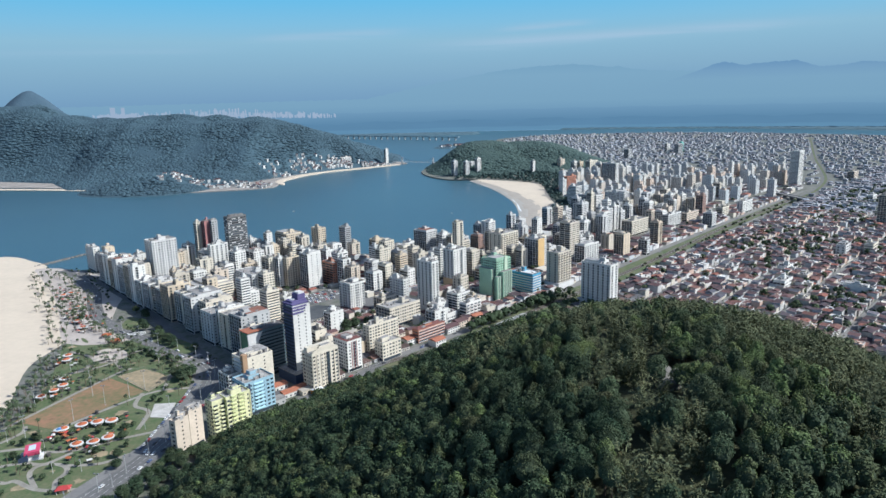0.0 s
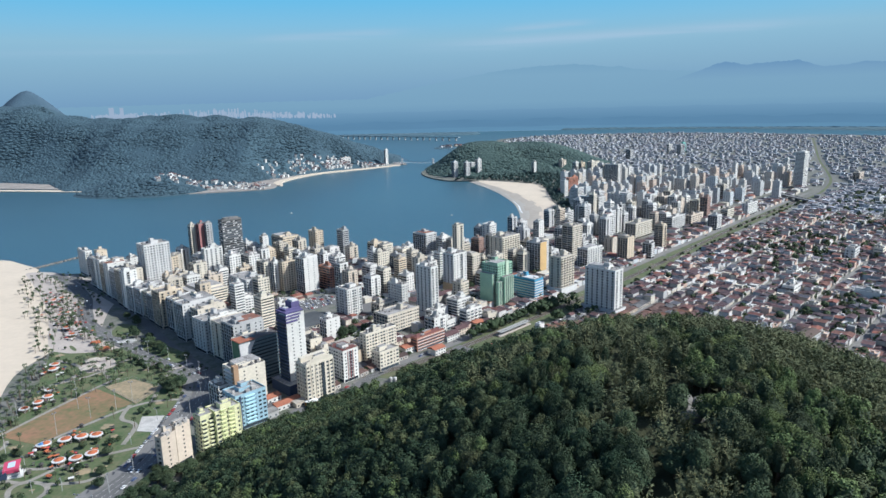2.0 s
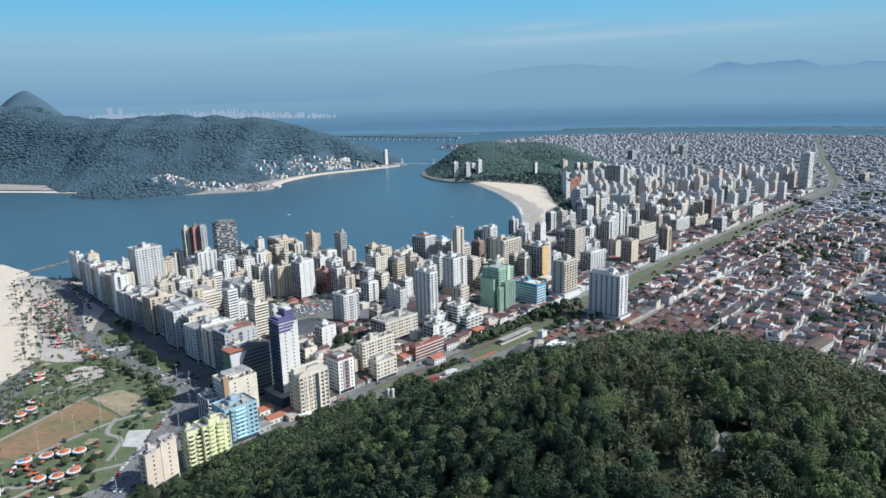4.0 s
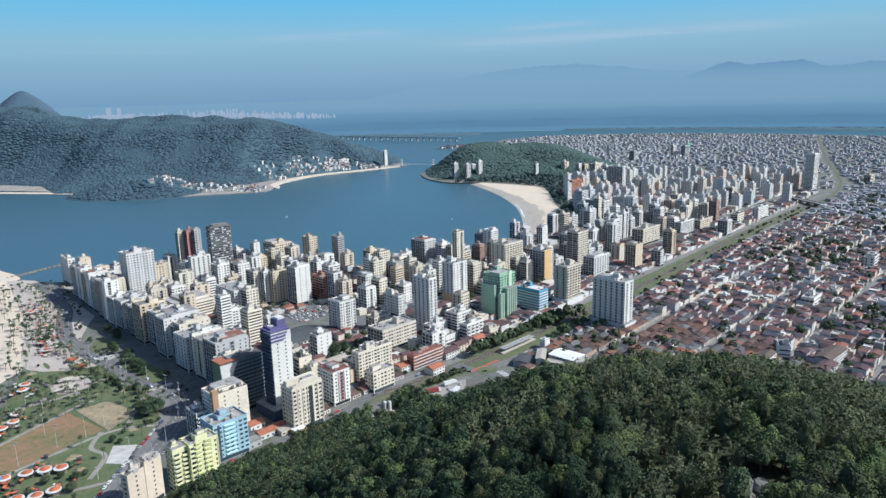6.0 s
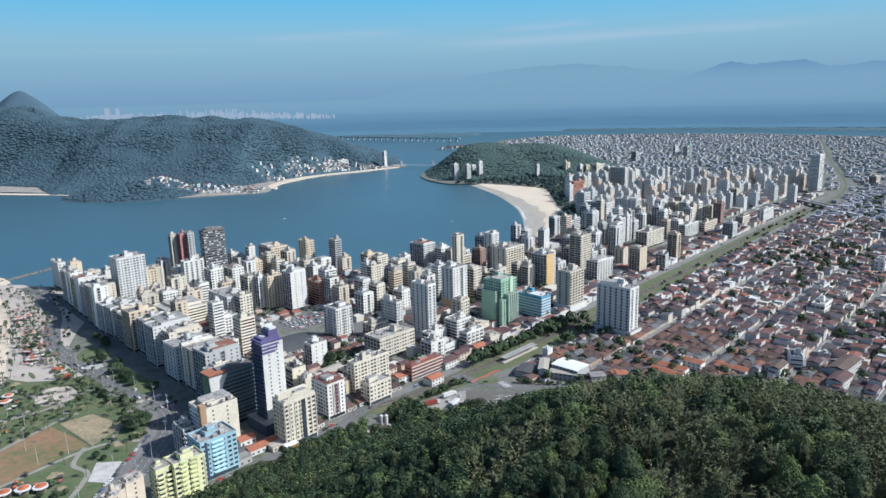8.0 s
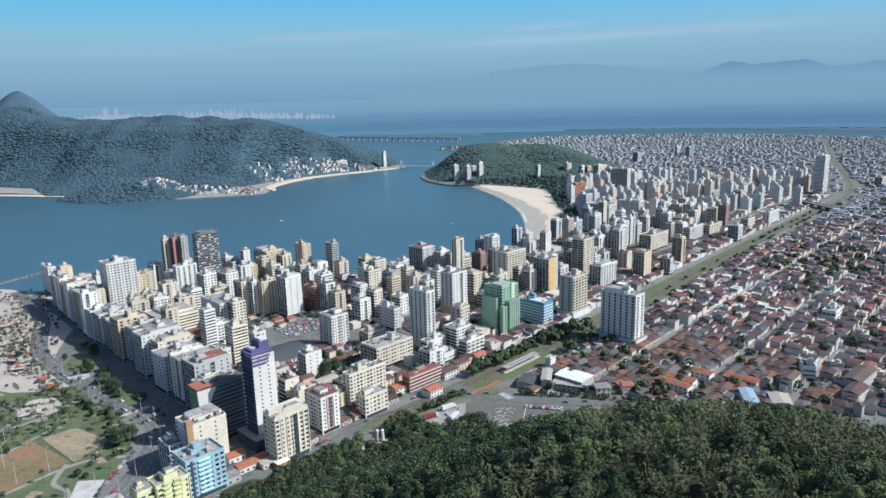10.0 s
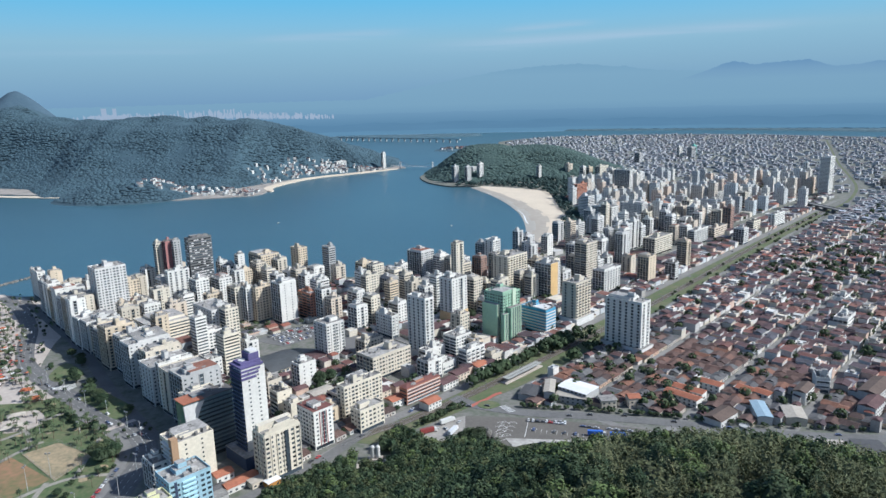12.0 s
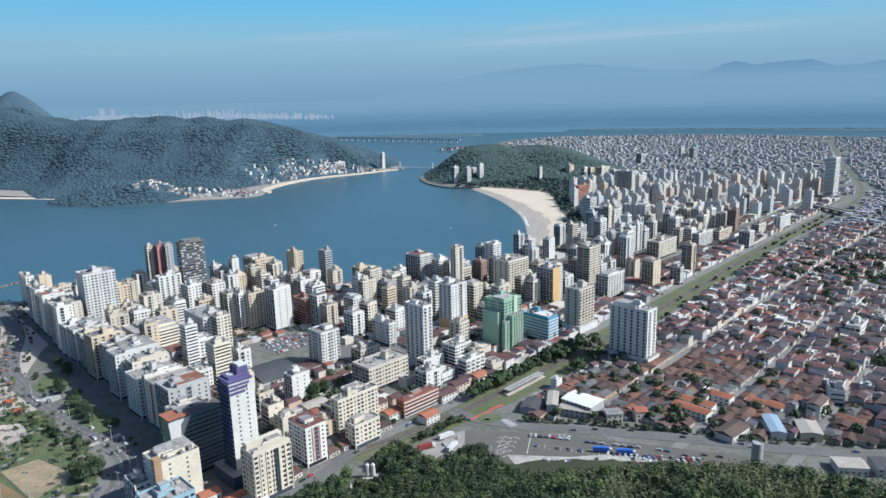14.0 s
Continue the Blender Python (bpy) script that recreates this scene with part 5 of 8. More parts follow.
def green_edge(a):
    return float(np.interp(a, [q[0] for q in GREEN_EDGE], [q[1] for q in GREEN_EDGE]))


def off_curve(x, y, clear):
    """True where a place keeps clear of the curving avenue."""
    for (xa, ya), (xb, yb) in zip(CURVE, CURVE[1:]):
        t = max(0.0, min(1.0, ((x - xa) * (xb - xa) + (y - ya) * (yb - ya)) / ((xb - xa) ** 2 + (yb - ya) ** 2)))
        if math.hypot(x - xa - t * (xb - xa), y - ya - t * (yb - ya)) < clear:
            return False
    return True


def free(x, y, radius):
    return all((x - px) ** 2 + (y - py) ** 2 > (radius * 0.72 + pr * 0.80) ** 2 for px, py, pr in PLACED)


PLACED += [(-149, 722, 26), (-102, 676, 8), (-66, 778, 34), (-40, 770, 22), (-92, 776, 20)]      # an open lot and halls among the towers
PENINSULA = [(-205, 600), (-475, 900), (-530, 975), (-300, 1025), (-67, 1020), (50, 1080), (150, 1190), (230, 1290), (275, 1450), (285, 1700), (350, 1890), (560, 1990), (960, 1900), (840, 1570), (690, 1405), (398, 1085), (241, 915), (95, 765), (-40, 625), (-100, 590)]
kinds = ["white", "white", "cream", "cream", "beige", "pale", "cream", "tan", "tan", "white", "beige", "pale", "salmon"]
styles = ["grid", "strip", "slits", "strip", "grid", "bands", "plain"]
fr = random.Random(11)
# the front row along the beach road stands almost wall to wall
FRONT_ROW = [(538, 558, 33, 24, "cream"), (559, 584, 41, 30, "grey"), (585, 609, 38, 34, "beige"), (610, 619, 37, 28, "white"), (620, 645, 34, 36, "pale"), (646, 660, 36, 30, "beige"), (661, 668, 33, 34, "pale"), (669, 689, 39, 36, "pale"), (690, 707, 36, 34, "cream"),
             (708, 725, 37, 30, "pale"), (726, 748, 41, 26, "tan"), (749, 769, 30, 34, "grey"), (770, 786, 32, 30, "cream"), (787, 806, 33, 32, "pale"), (807, 825, 33, 30, "white"), (826, 843, 46, 15, "white"), (844, 866, 44, 26, "beige"), (867, 895, 38, 34, "pale"),
             (896, 915, 40, 30, "white"), (916, 933, 38, 26, "tan"), (934, 958, 43, 20, "white"), (959, 980, 41, 22, "pale")]
for q0, q1, h, deep, paint in FRONT_ROW:
    p0 = float(np.interp(q0, (500, 585, 643, 700, 740, 836, 990), (280, 293.5, 297, 298.5, 299.5, 301, 313))) + fr.choice((-1.5, 0.0, 0.0, 2.0, 4.0))
    p1 = p0 + deep
    for a0, a1, b0, b1 in PLOTS:
        if b0 < q1 - 0.8 and b1 > q0 + 0.8 and a1 > p0 and a0 < p1:
            p1 = min(p1, a0 - 0.6) if a0 > p0 + 6 else p0
    if p1 - p0 > 7:
        pm, qm = (p0 + p1) / 2, (q0 + q1) / 2
        tower((pm - qm) / math.sqrt(2), (pm + qm) / math.sqrt(2), p1 - p0, q1 - q0 - fr.choice((0.4, 1.8, 2.6, 3.4)), h + fr.uniform(-2.0, 2.0), 45, fr.choice(("slits", "strip", "strip", "grid")), paint, sides="flr", group="front row towers", back_style=fr.choice(("veranda", "slits", "glassy", "veranda", "strip")))


def lot_open(x, y):
    """The parking lot and the hall among the towers, where nothing tall stands."""
    return 395 < (x + y) / math.sqrt(2) < 502 and 612 < (y - x) / math.sqrt(2) < 704


lots = []
for i in range(0, 96):
    for j in range(1, 68):
        if i % 6 == 5 or j % 6 == 5:      # streets
            continue
        a, b = -40 + i * 21.0 + fr.uniform(-1.5, 1.5), -12 - j * 18.5 + fr.uniform(-1.5, 1.5)
        x, y = town(a, b)
        if inside(x, y, PENINSULA) and b < road_left(a) - 14:
            lots.append((x, y, b, road_left(a) - b))
low_town, far_blocks = [], []
for x, y, b, back in lots:
    far = y > 1060
    near = y - 0.35 * x < 770
    tall = fr.random() < (0.10 if back < 72 and y > 760 else 0.42 if far else 0.22 if near else 0.52) and not lot_open(x, y)
    w, d = fr.uniform(11, 18), fr.uniform(10, 16)
    if not free(x, y, 0.5 * math.hypot(w, d)):
        continue
    if not tall:
        if not lot_open(x, y):
            low_town.append((x, y))
        continue
    front = math.hypot(x + 330, y - 760) < 260 and b < -225
    h = fr.choice((24, 30, 36, 38, 42, 46)) * fr.uniform(0.8, 1.1) if far else fr.choice((30, 34, 38) if front else (10, 13, 16, 22) if near else (20, 26, 30, 34, 38)) * fr.uniform(0.9, 1.1)
    if far and math.hypot(x - 60, y - 560) > 900:
        far_blocks.append((x, y, w, d, h, 45 + fr.uniform(-3, 3)))
        continue
    # far towers draw from paler paints, making up for missing haze
    tower(x, y, w, d, h, 45 + fr.uniform(-3, 3), fr.choice(styles), fr.choice(("white", "pale", "white", "cream", "pale", "white", "salmon", "grey") if far else kinds), sides="fl" if far else "flr", simple=far, group="town blocks")


# apartment blocks farther off, past counting
# whiter, bluer tints than the near blocks: haze put into the paint
M_BLOCK = mat("block_plaster", (0.60, 0.59, 0.565), 0.85, 0.2, 3.0, coarse=20)
tint(M_BLOCK, [(1, 1, 1), (1, 0.97, 0.92), (0.85, 0.87, 0.9), (0.98, 0.88, 0.78), (0.76, 0.80, 0.84), (1.08, 1.07, 1.05), (1.0, 0.82, 0.70), (0.9, 0.96, 1.02)], "island")
fb = Mesh()
for x, y, w, d, h, rot in far_blocks:
    s = len(fb.v)
    fb.box(-w / 2, -d / 2, -0.3, w / 2, d / 2, h, 0, 2)
    fb.box(-w / 5, -d / 5, h, w / 5, d / 4, h + 4.0, 0, 2)
    for side in "fl":
        fc_ = Facade(side, w, d)
        n_ = max(3, int(fc_.length / 3.6))
        for i in range(int(h / FLOOR)):
            for k in range(n_):
                q = fc_.length * (k + 0.5) / n_
                fc_.box(fb, q - 0.8, q + 0.8, i * FLOOR + 1.0, i * FLOOR + 2.2, 0, 0.06, 1)
    fb.turned(pose(x, y, GROUND, 0, 0, rot), s)
tagged(new("far_apartment_blocks", fb.data("far_apartment_blocks", M_BLOCK, M_GLASS, M_ROOFTOP)), "dense field of pale apartment blocks behind the bay beach", "buildings", kind="stuff")


def house_shape(m, r, w, d, h, slots=(0, 1, 2)):
    """Walls, roof and back wing of one small house, at the origin."""
    m.box(-w / 2, -d / 2, -0.3, w / 2, d / 2, h, slots[0])
    if r.random() < 0.84:
        rise = r.uniform(0.9, 1.7)
        if r.random() < 0.35:        # a single slope behind a street parapet
            m.face([(-w / 2 - 0.3, -d / 2 - 0.3, h + rise * 0.8), (w / 2 + 0.3, -d / 2 - 0.3, h + rise * 0.8), (w / 2 + 0.3, d / 2 + 0.3, h + 0.1), (-w / 2 - 0.3, d / 2 + 0.3, h + 0.1)], slots[1])
            m.box(-w / 2, -d / 2 - 0.25, h, w / 2, -d / 2, h + rise * 0.8 + 0.5, slots[0])
            for x_ in (-w / 2, w / 2):
                m.face([(x_, -d / 2, h), (x_, -d / 2, h + rise * 0.8), (x_, d / 2, h + 0.1), (x_, d / 2, h)], slots[0])
        else:
            m.gable(-w / 2, -d / 2, w / 2, d / 2, h, rise, 0.4, slots[1], hip=r.choice((0.0, 0.0, 0.0, 0.0, w * 0.22)))
    else:
        for x0, y0, x1, y1 in ((-w / 2, -d / 2, w / 2, -d / 2 + 0.3), (-w / 2, d / 2 - 0.3, w / 2, d / 2), (-w / 2, -d / 2 + 0.3, -w / 2 + 0.3, d / 2 - 0.3), (w / 2 - 0.3, -d / 2 + 0.3, w / 2, d / 2 - 0.3)):
            m.box(x0, y0, h, x1, y1, h + 0.8, slots[0])
        if r.random() < 0.5:
            m.box(-w * 0.2, -d * 0.1, h, w * 0.15, d * 0.2, h + 1.8, slots[0])
    return m


def far_town(name, places, label, seed, big=1.0, mats=None):
    """Many small houses too far and too many to count, in one mesh."""
    r, m = random.Random(seed), Mesh()
    for x, y, rot in places:
        start = len(m.v)
        w, d, h = r.uniform(6.5, 12.5) * big, r.uniform(7.2, 9.6) * big, r.choice((3.0, 3.2, 3.4, 3.6, 3.3, 6.0, 6.2, 6.4, 3.4, 8.8))
        house_shape(m, r, w, d, h)
        m.turned(pose(x, y, GROUND, 0, 0, rot + r.choice((0, 0, 180, 180, 90)) + r.uniform(-2, 2)), start)
    return tagged(new(name, m.data(name, *(mats or (M_HOUSE, M_TILE)))), label, "houses", kind="stuff")


# distant walls and roofs: bluish, evened-out colours paint the haze over them
M_HAZED_HOUSE = mat("hazed_plaster", (0.40, 0.41, 0.425), 0.9, 0.25, 3.0, per_island=0.40)
M_HAZED_ROOF = mat("hazed_roofs", (0.195, 0.195, 0.215), 0.9, 0.3, 3.0, coarse=20)
tint(M_HAZED_ROOF, [(1, 1, 1), (0.82, 0.84, 0.87), (0.92, 0.8, 0.78), (0.88, 0.93, 0.98), (1.05, 0.85, 0.78), (0.75, 0.79, 0.84), (1.15, 1.2, 1.25), (0.85, 0.9, 0.94), (1.8, 1.9, 2.0), (1.08, 0.9, 0.84)], "island")
RES = [(58, 660), (70, 636), (150, 619), (184, 604), (262, 586), (306, 577), (620, 560), (1100, 560), (2600, 1500), (2650, 2550), (2130, 3330), (1640, 3850), (1200, 4060), (700, 4080), (450, 3940), (330, 3650), (350, 3200), (330, 2950), (480, 2250), (620, 2060), (980, 1900), (870, 1600), (430, 1110), (130, 800)]
near_homes, far_homes = [], []
hr = random.Random(5)
house_rows = []
for b0, b1 in zip([8.0] + [q + 4.6 for q in STREETS], [q - 4.6 for q in STREETS] + [960.0]):
    n_ = max(1, round((b1 - b0) / 9.9))
    house_rows += [b0 + (b1 - b0) * (k + 0.5) / n_ for k in range(n_)]
while house_rows[-1] < 2500:
    house_rows.append(house_rows[-1] + 12.0)
for b in house_rows:
    a = -520.0
    while a < 3300:
        x, y = town(a, b)
        far = math.hypot(x, y) > 1500
        w = hr.uniform(7.0, 11.5) * (1.3 if far else 1.0)
        a += w
        if math.floor(a / 112) != math.floor((a - w) / 112):
            a += 9
        x, y = town(a - w / 2, b + hr.uniform(-0.9, 0.9))
        if b < green_edge(a) + 10 or not (inside(x, y, RES) and free(x, y, 5)) or hr.random() < 0.075 or abs(x) > 0.70 * (y + 200) or not off_curve(x, y, 14):
            continue
        (near_homes if (y < 800 and x < 420) else far_homes).append((x, y, RAIL_ROT))
# beyond the head of the railway the same carpet of roofs goes on to the river
for k in range(9000):
    x, y = hr.uniform(330, 2300), hr.uniform(1500, 4150)
    if inside(x, y, RES) and town and (Vector((x, y, 0)) - RAIL0).dot(RAIL_V) < 20 and not inside(x, y, PENINSULA) and off_curve(x, y, 14):
        far_homes.append((x, y, RAIL_ROT))
far_town("distant_houses", [(x, y, r_) for x, y, r_ in far_homes if math.hypot(x, y) > 1500], "endless low houses with tiled and fibre roofs reaching the river", 3, 1.22, (M_HAZED_HOUSE, M_HAZED_ROOF))
far_town("middle_houses", [(x, y, r_) for x, y, r_ in far_homes if math.hypot(x, y) <= 1500], "close rows of small plastered houses under clay-tiled roofs", 4, 1.05)
side_homes = []
for off in (-10.5, -20.5):
    a = 118.0
    while a < 1180:
        w = hr.uniform(9, 14)
        a += w
        x, y = town(a - w / 2, road_left(a) + off + hr.uniform(-0.8, 0.8))
        if free(x, y, 5) and hr.random() < 0.92:
            side_homes.append((x, y, RAIL_ROT))
            PLACED.append((x, y, 5))
far_town("roadside_houses", side_homes, "low shops and tiled houses along the tramway road", 12, 1.15)
far_town("low_town_houses", [(x, y, 45) for x, y in low_town], "low shops and houses between the towers", 6, 1.9)

# longer blocks of flats here and there among the houses
for k in range(26):
    a, b = hr.uniform(60, 900), hr.uniform(70, 620)
    x, y = town(a, b)
    if inside(x, y, RES) and y > 640:
        tower(x, y, hr.uniform(16, 34), hr.uniform(10, 13), hr.choice((9.5, 9.5, 12.5, 15.5)), RAIL_ROT + hr.choice((0, 90)), hr.choice(("grid", "bands")), hr.choice(("white", "cream", "beige", "pale", "salmon")), sides="flr", group="low blocks of flats", name="block_of_flats")

# the counted houses nearest the hill, each with its own walls, roof, door and windows
def make_house(r):
    w, d, h = r.uniform(9.0, 11.5), r.uniform(9, 10.8), r.choice((3.3, 3.4, 3.5, 6.1))
    walls, roof, wins, door = Mesh(), Mesh(), Mesh(), Mesh()
    walls.box(-w / 2, -d / 2, -0.3, w / 2, d / 2, h)
    flat = r.random() < 0.18
    if flat:
        roof.box(-w / 2 - 0.2, -d / 2 - 0.2, h, w / 2 + 0.2, d / 2 + 0.2, h + 0.35)
    else:
        roof.gable(-w / 2, -d / 2, w / 2, d / 2, h + 0.02, r.uniform(1.4, 2.1), 0.5, 0, hip=r.choice((0.0, w * 0.3)))
    f = Facade("f", w, d)
    for z in (0,) if h < 5 else (0, 2.9):
        for s in (0.25, 0.75):
            f.box(wins, w * s - 0.7, w * s + 0.7, z + 1.0, z + 2.2, 0, 0.06)
    g = Facade("l", w, d)
    g.box(wins, d * 0.4, d * 0.4 + 1.4, 1.0, 2.2, 0, 0.06)
    f.box(door, w * 0.5 - 0.5, w * 0.5 + 0.5, 0, 2.1, 0, 0.08)
    panes = []
    for i in range(0, len(wins.v), 8):
        one = Mesh()
        (x0, y0, z0), (x1, y1, z1) = wins.v[i], wins.v[i + 6]
        one.box(min(x0, x1), min(y0, y1), min(z0, z1), max(x0, x1), max(y0, y1), max(z0, z1))
        panes.append(("window", one, M_PANE))
    return [("wall", walls, M_HOUSE2), ("roof", roof, M_ROOFTOP if flat else M_TILE2), ("door", door, M_BARK)] + panes


M_HOUSE2 = mat("single_house_plaster", (0.62, 0.58, 0.53), 0.9, 0.3, 1.5, coarse=9)
tint(M_HOUSE2, [(1, 1, 1), (1, 0.93, 0.8), (0.8, 0.8, 0.8), (1, 0.75, 0.62), (0.85, 0.9, 0.95), (0.65, 0.62, 0.6), (1.15, 1.13, 1.1)])
M_TILE2 = mat("single_clay_tile", (0.140, 0.090, 0.078), 0.9, 0.45, 1.2, 0.06, 0.4, coarse=6)
tint(M_TILE2, [(1.0, 1.0, 1.0), (0.75, 0.72, 0.72), (1.25, 1.1, 1.0), (0.62, 0.66, 0.7), (0.85, 0.8, 0.78), (1.6, 1.25, 1.0), (0.8, 1.2, 1.45), (1.1, 1.7, 2.0)])
house_kinds = []
for k in range(7):
    r = random.Random(100 + k)
    house_kinds.append([(n, m_.data(n, mm), mm) for n, m_, mm in make_house(r)])
near_homes.sort(key=lambda p: math.hypot(p[0] - 60, p[1] - 560))
for k, (x, y, rot) in enumerate(near_homes[:200]):
    kind = house_kinds[hr.randrange(7)]
    PLACED.append((x, y, 5))
    top = root("house", pose(x, y, GROUND, 0, 0, rot + hr.choice((0, 0, 90, 180))), "small plastered house under a weathered clay-tiled roof" if kind[1][2] is M_TILE2 else "small plastered house with a flat slab roof", "house", "small houses by the railway")
    for n, data, mm in kind:
        part(n, data, mm, top)
far_town("row_houses", near_homes[200:], "rows of small houses with clay roofs", 8, 1.12)


# trees in yards and streets
def joined_trees(name, places, label, seed, low=0.35, high=0.75, leaf=M_LEAF):
    """Many small town trees in one mesh, each an uneven clump of leaf blades."""
    r = random.Random(seed)
    V, F, n = [], [], 0
    for x, y in places:
        k = r.uniform(low, high)
        hgt = 9.0 * k
        pts = []
        for j in range(46):
            u = Vector((r.gauss(0, 1), r.gauss(0, 1), r.gauss(0.2, 0.8))).normalized()
            c = Vector((u.x * 4.6 * k * r.uniform(0.6, 1.05), u.y * 4.6 * k * r.uniform(0.6, 1.05), hgt * 0.62 + u.z * 3.4 * k))
            a_, b_ = u.orthogonal().normalized(), None
            a_ = Matrix.Rotation(r.uniform(0, 6.28), 3, u) @ a_
            b_ = u.cross(a_)
            s = 1.55 * k * r.uniform(0.7, 1.2)
            V += [(x + q.x, y + q.y, GROUND + max(0.3, q.z)) for q in (c - a_ * s - b_ * s * 0.5, c + a_ * s - b_ * s * 0.5, c + b_ * s)]
            F.append((n, n + 1, n + 2))
            n += 3
    tagged(new(name, array_mesh(name, np.array(V), np.array(F), [leaf])), label, "trees", kind="stuff")


yard = []
for k in range(8600):
    a, b = hr.uniform(-350, 1500), hr.uniform(40, 900)
    x, y = town(a, b)
    if inside(x, y, RES) and min(abs(b - q) for q in STREETS) > 3 and (hr.random() < 0.30 or math.sin(a * 0.011) * math.sin(b * 0.017) > 0.3):
        yard.append((x, y))
joined_trees("yard_trees", yard, "small dark trees in yards and along the streets", 51, 0.55, 1.15)
joined_trees("town_trees", [(x + fr.uniform(-9, 9), y + fr.uniform(-9, 9)) for x, y in low_town if fr.random() < 0.55], "leafy trees between the apartment blocks", 52, 0.45, 0.95)
joined_trees("rail_trees", [town(a_, fr.choice((green_edge(a_) + 3.5, green_edge(a_) + 4, green_edge(a_) - 8, green_edge(a_) + 5)) + fr.uniform(-1.5, 1.5)) for a_ in [fr.uniform(230, 1150) for k in range(80)]] + [town(fr.uniform(0, 62), fr.uniform(7, 14)) for k in range(22)], "row of trees along the tramway", 53, 0.35, 0.75)
joined_trees("tram_trees", [town(fr.uniform(92, 235), fr.uniform(-9, -4)) for k in range(34)] + [town(fr.uniform(200, 262), fr.uniform(-9, 6)) for k in range(14)] + [town(fr.uniform(190, 300), fr.uniform(24, 29)) for k in range(8)], "big dark trees beside the tram stop", 54, 0.9, 1.5)
# ======================= forest on the near hill =======================
def leaf_cloud(r, n_lobes, per_lobe, radius, height, leaf, droop=0.0):
    """Leaf blades scattered over the lobes of one crown; returns corners and four-cornered faces."""
    V, F = [], []
    for k in range(n_lobes):
        a = 2.4 * k + r.uniform(-0.4, 0.4)
        q = math.sqrt((k + 0.3) / n_lobes)
        cx, cy = radius * 0.72 * q * math.cos(a), radius * 0.72 * q * math.sin(a)
        cz = height * (0.52 + 0.30 * (1 - q * q)) + r.uniform(-0.06, 0.08) * height
        lr = radius * r.uniform(0.30, 0.46)
        for j in range(per_lobe):
            z = 1 - 1.35 * (j + 0.5) / per_lobe
            t = 2.39996 * j + r.uniform(-0.3, 0.3)
            s = math.sqrt(max(0.0, 1 - z * z))
            nrm = Vector((s * math.cos(t), s * math.sin(t), z))
            c = Vector((cx, cy, cz)) + nrm * lr * r.uniform(0.82, 1.12)
            nrm = (nrm + Vector((r.uniform(-0.5, 0.5), r.uniform(-0.5, 0.5), r.uniform(-0.2, 0.6)))).normalized()
            u = nrm.orthogonal().normalized()
            u = (Matrix.Rotation(r.uniform(0, 6.28), 3, nrm) @ u)
            v = nrm.cross(u)
            sz = leaf * r.uniform(0.6, 1.3)
            i = len(V)
            V += [tuple(c - u * sz - v * sz * 0.5), tuple(c + u * sz - v * sz * 0.4 + nrm * sz * 0.2), tuple(c + v * sz - nrm * sz * (0.15 + droop))]
            F.append((i, i + 1, i + 2))
    return V, F


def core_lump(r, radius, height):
    """A closed lump added inside a crown to fill the gaps between leaves."""
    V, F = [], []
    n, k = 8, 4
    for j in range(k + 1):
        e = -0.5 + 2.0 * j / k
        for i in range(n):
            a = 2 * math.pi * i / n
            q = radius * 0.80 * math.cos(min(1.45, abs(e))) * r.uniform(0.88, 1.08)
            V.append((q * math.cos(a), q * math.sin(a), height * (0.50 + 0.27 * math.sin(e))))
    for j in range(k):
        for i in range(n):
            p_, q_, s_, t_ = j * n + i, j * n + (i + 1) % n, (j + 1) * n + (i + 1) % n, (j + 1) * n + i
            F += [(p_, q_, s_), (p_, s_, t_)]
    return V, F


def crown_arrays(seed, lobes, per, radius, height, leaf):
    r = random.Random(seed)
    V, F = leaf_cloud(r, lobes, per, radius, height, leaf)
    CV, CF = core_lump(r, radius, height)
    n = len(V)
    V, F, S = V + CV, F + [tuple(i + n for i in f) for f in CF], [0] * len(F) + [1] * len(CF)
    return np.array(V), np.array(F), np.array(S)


def trunk_mesh(r, height, radius):
    m = Mesh()
    m.ring(0, 0, -1.0, radius * 1.5, height * 0.35, radius, 7)
    m.ring(0, 0, height * 0.35, radius, height * 0.62, radius * 0.55, 7)
    for k in range(4):
        a = 1.57 * k + r.uniform(-0.4, 0.4)
        s = len(m.v)
        m.ring(0, 0, 0, radius * 0.5, height * 0.32, radius * 0.2, 5)
        m.turned(pose(0, 0, height * 0.38) @ pose(0, 0, 0, 0, r.uniform(30, 48), math.degrees(a)), s)
    return m


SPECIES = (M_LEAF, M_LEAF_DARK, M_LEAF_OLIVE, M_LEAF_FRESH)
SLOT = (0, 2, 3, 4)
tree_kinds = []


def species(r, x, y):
    """Which of the four kinds of tree grows here; darker and lighter zones are set to fit the camera's view."""
    # fewer dark crowns on the right, lightening it in place of haze
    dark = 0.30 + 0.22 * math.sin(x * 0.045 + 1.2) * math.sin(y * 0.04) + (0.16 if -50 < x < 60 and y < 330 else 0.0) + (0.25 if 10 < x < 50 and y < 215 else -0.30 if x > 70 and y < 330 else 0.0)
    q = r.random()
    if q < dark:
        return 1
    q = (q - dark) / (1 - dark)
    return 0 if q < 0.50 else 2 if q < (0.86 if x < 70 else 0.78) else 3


for k in range(6):
    R, H = (3.7, 11.5) if k < 3 else ((4.7, 12.5) if k < 5 else (3.0, 13.0))
    v_, f_, s_ = crown_arrays(40 + k, 14, 74, R, H, 0.27)
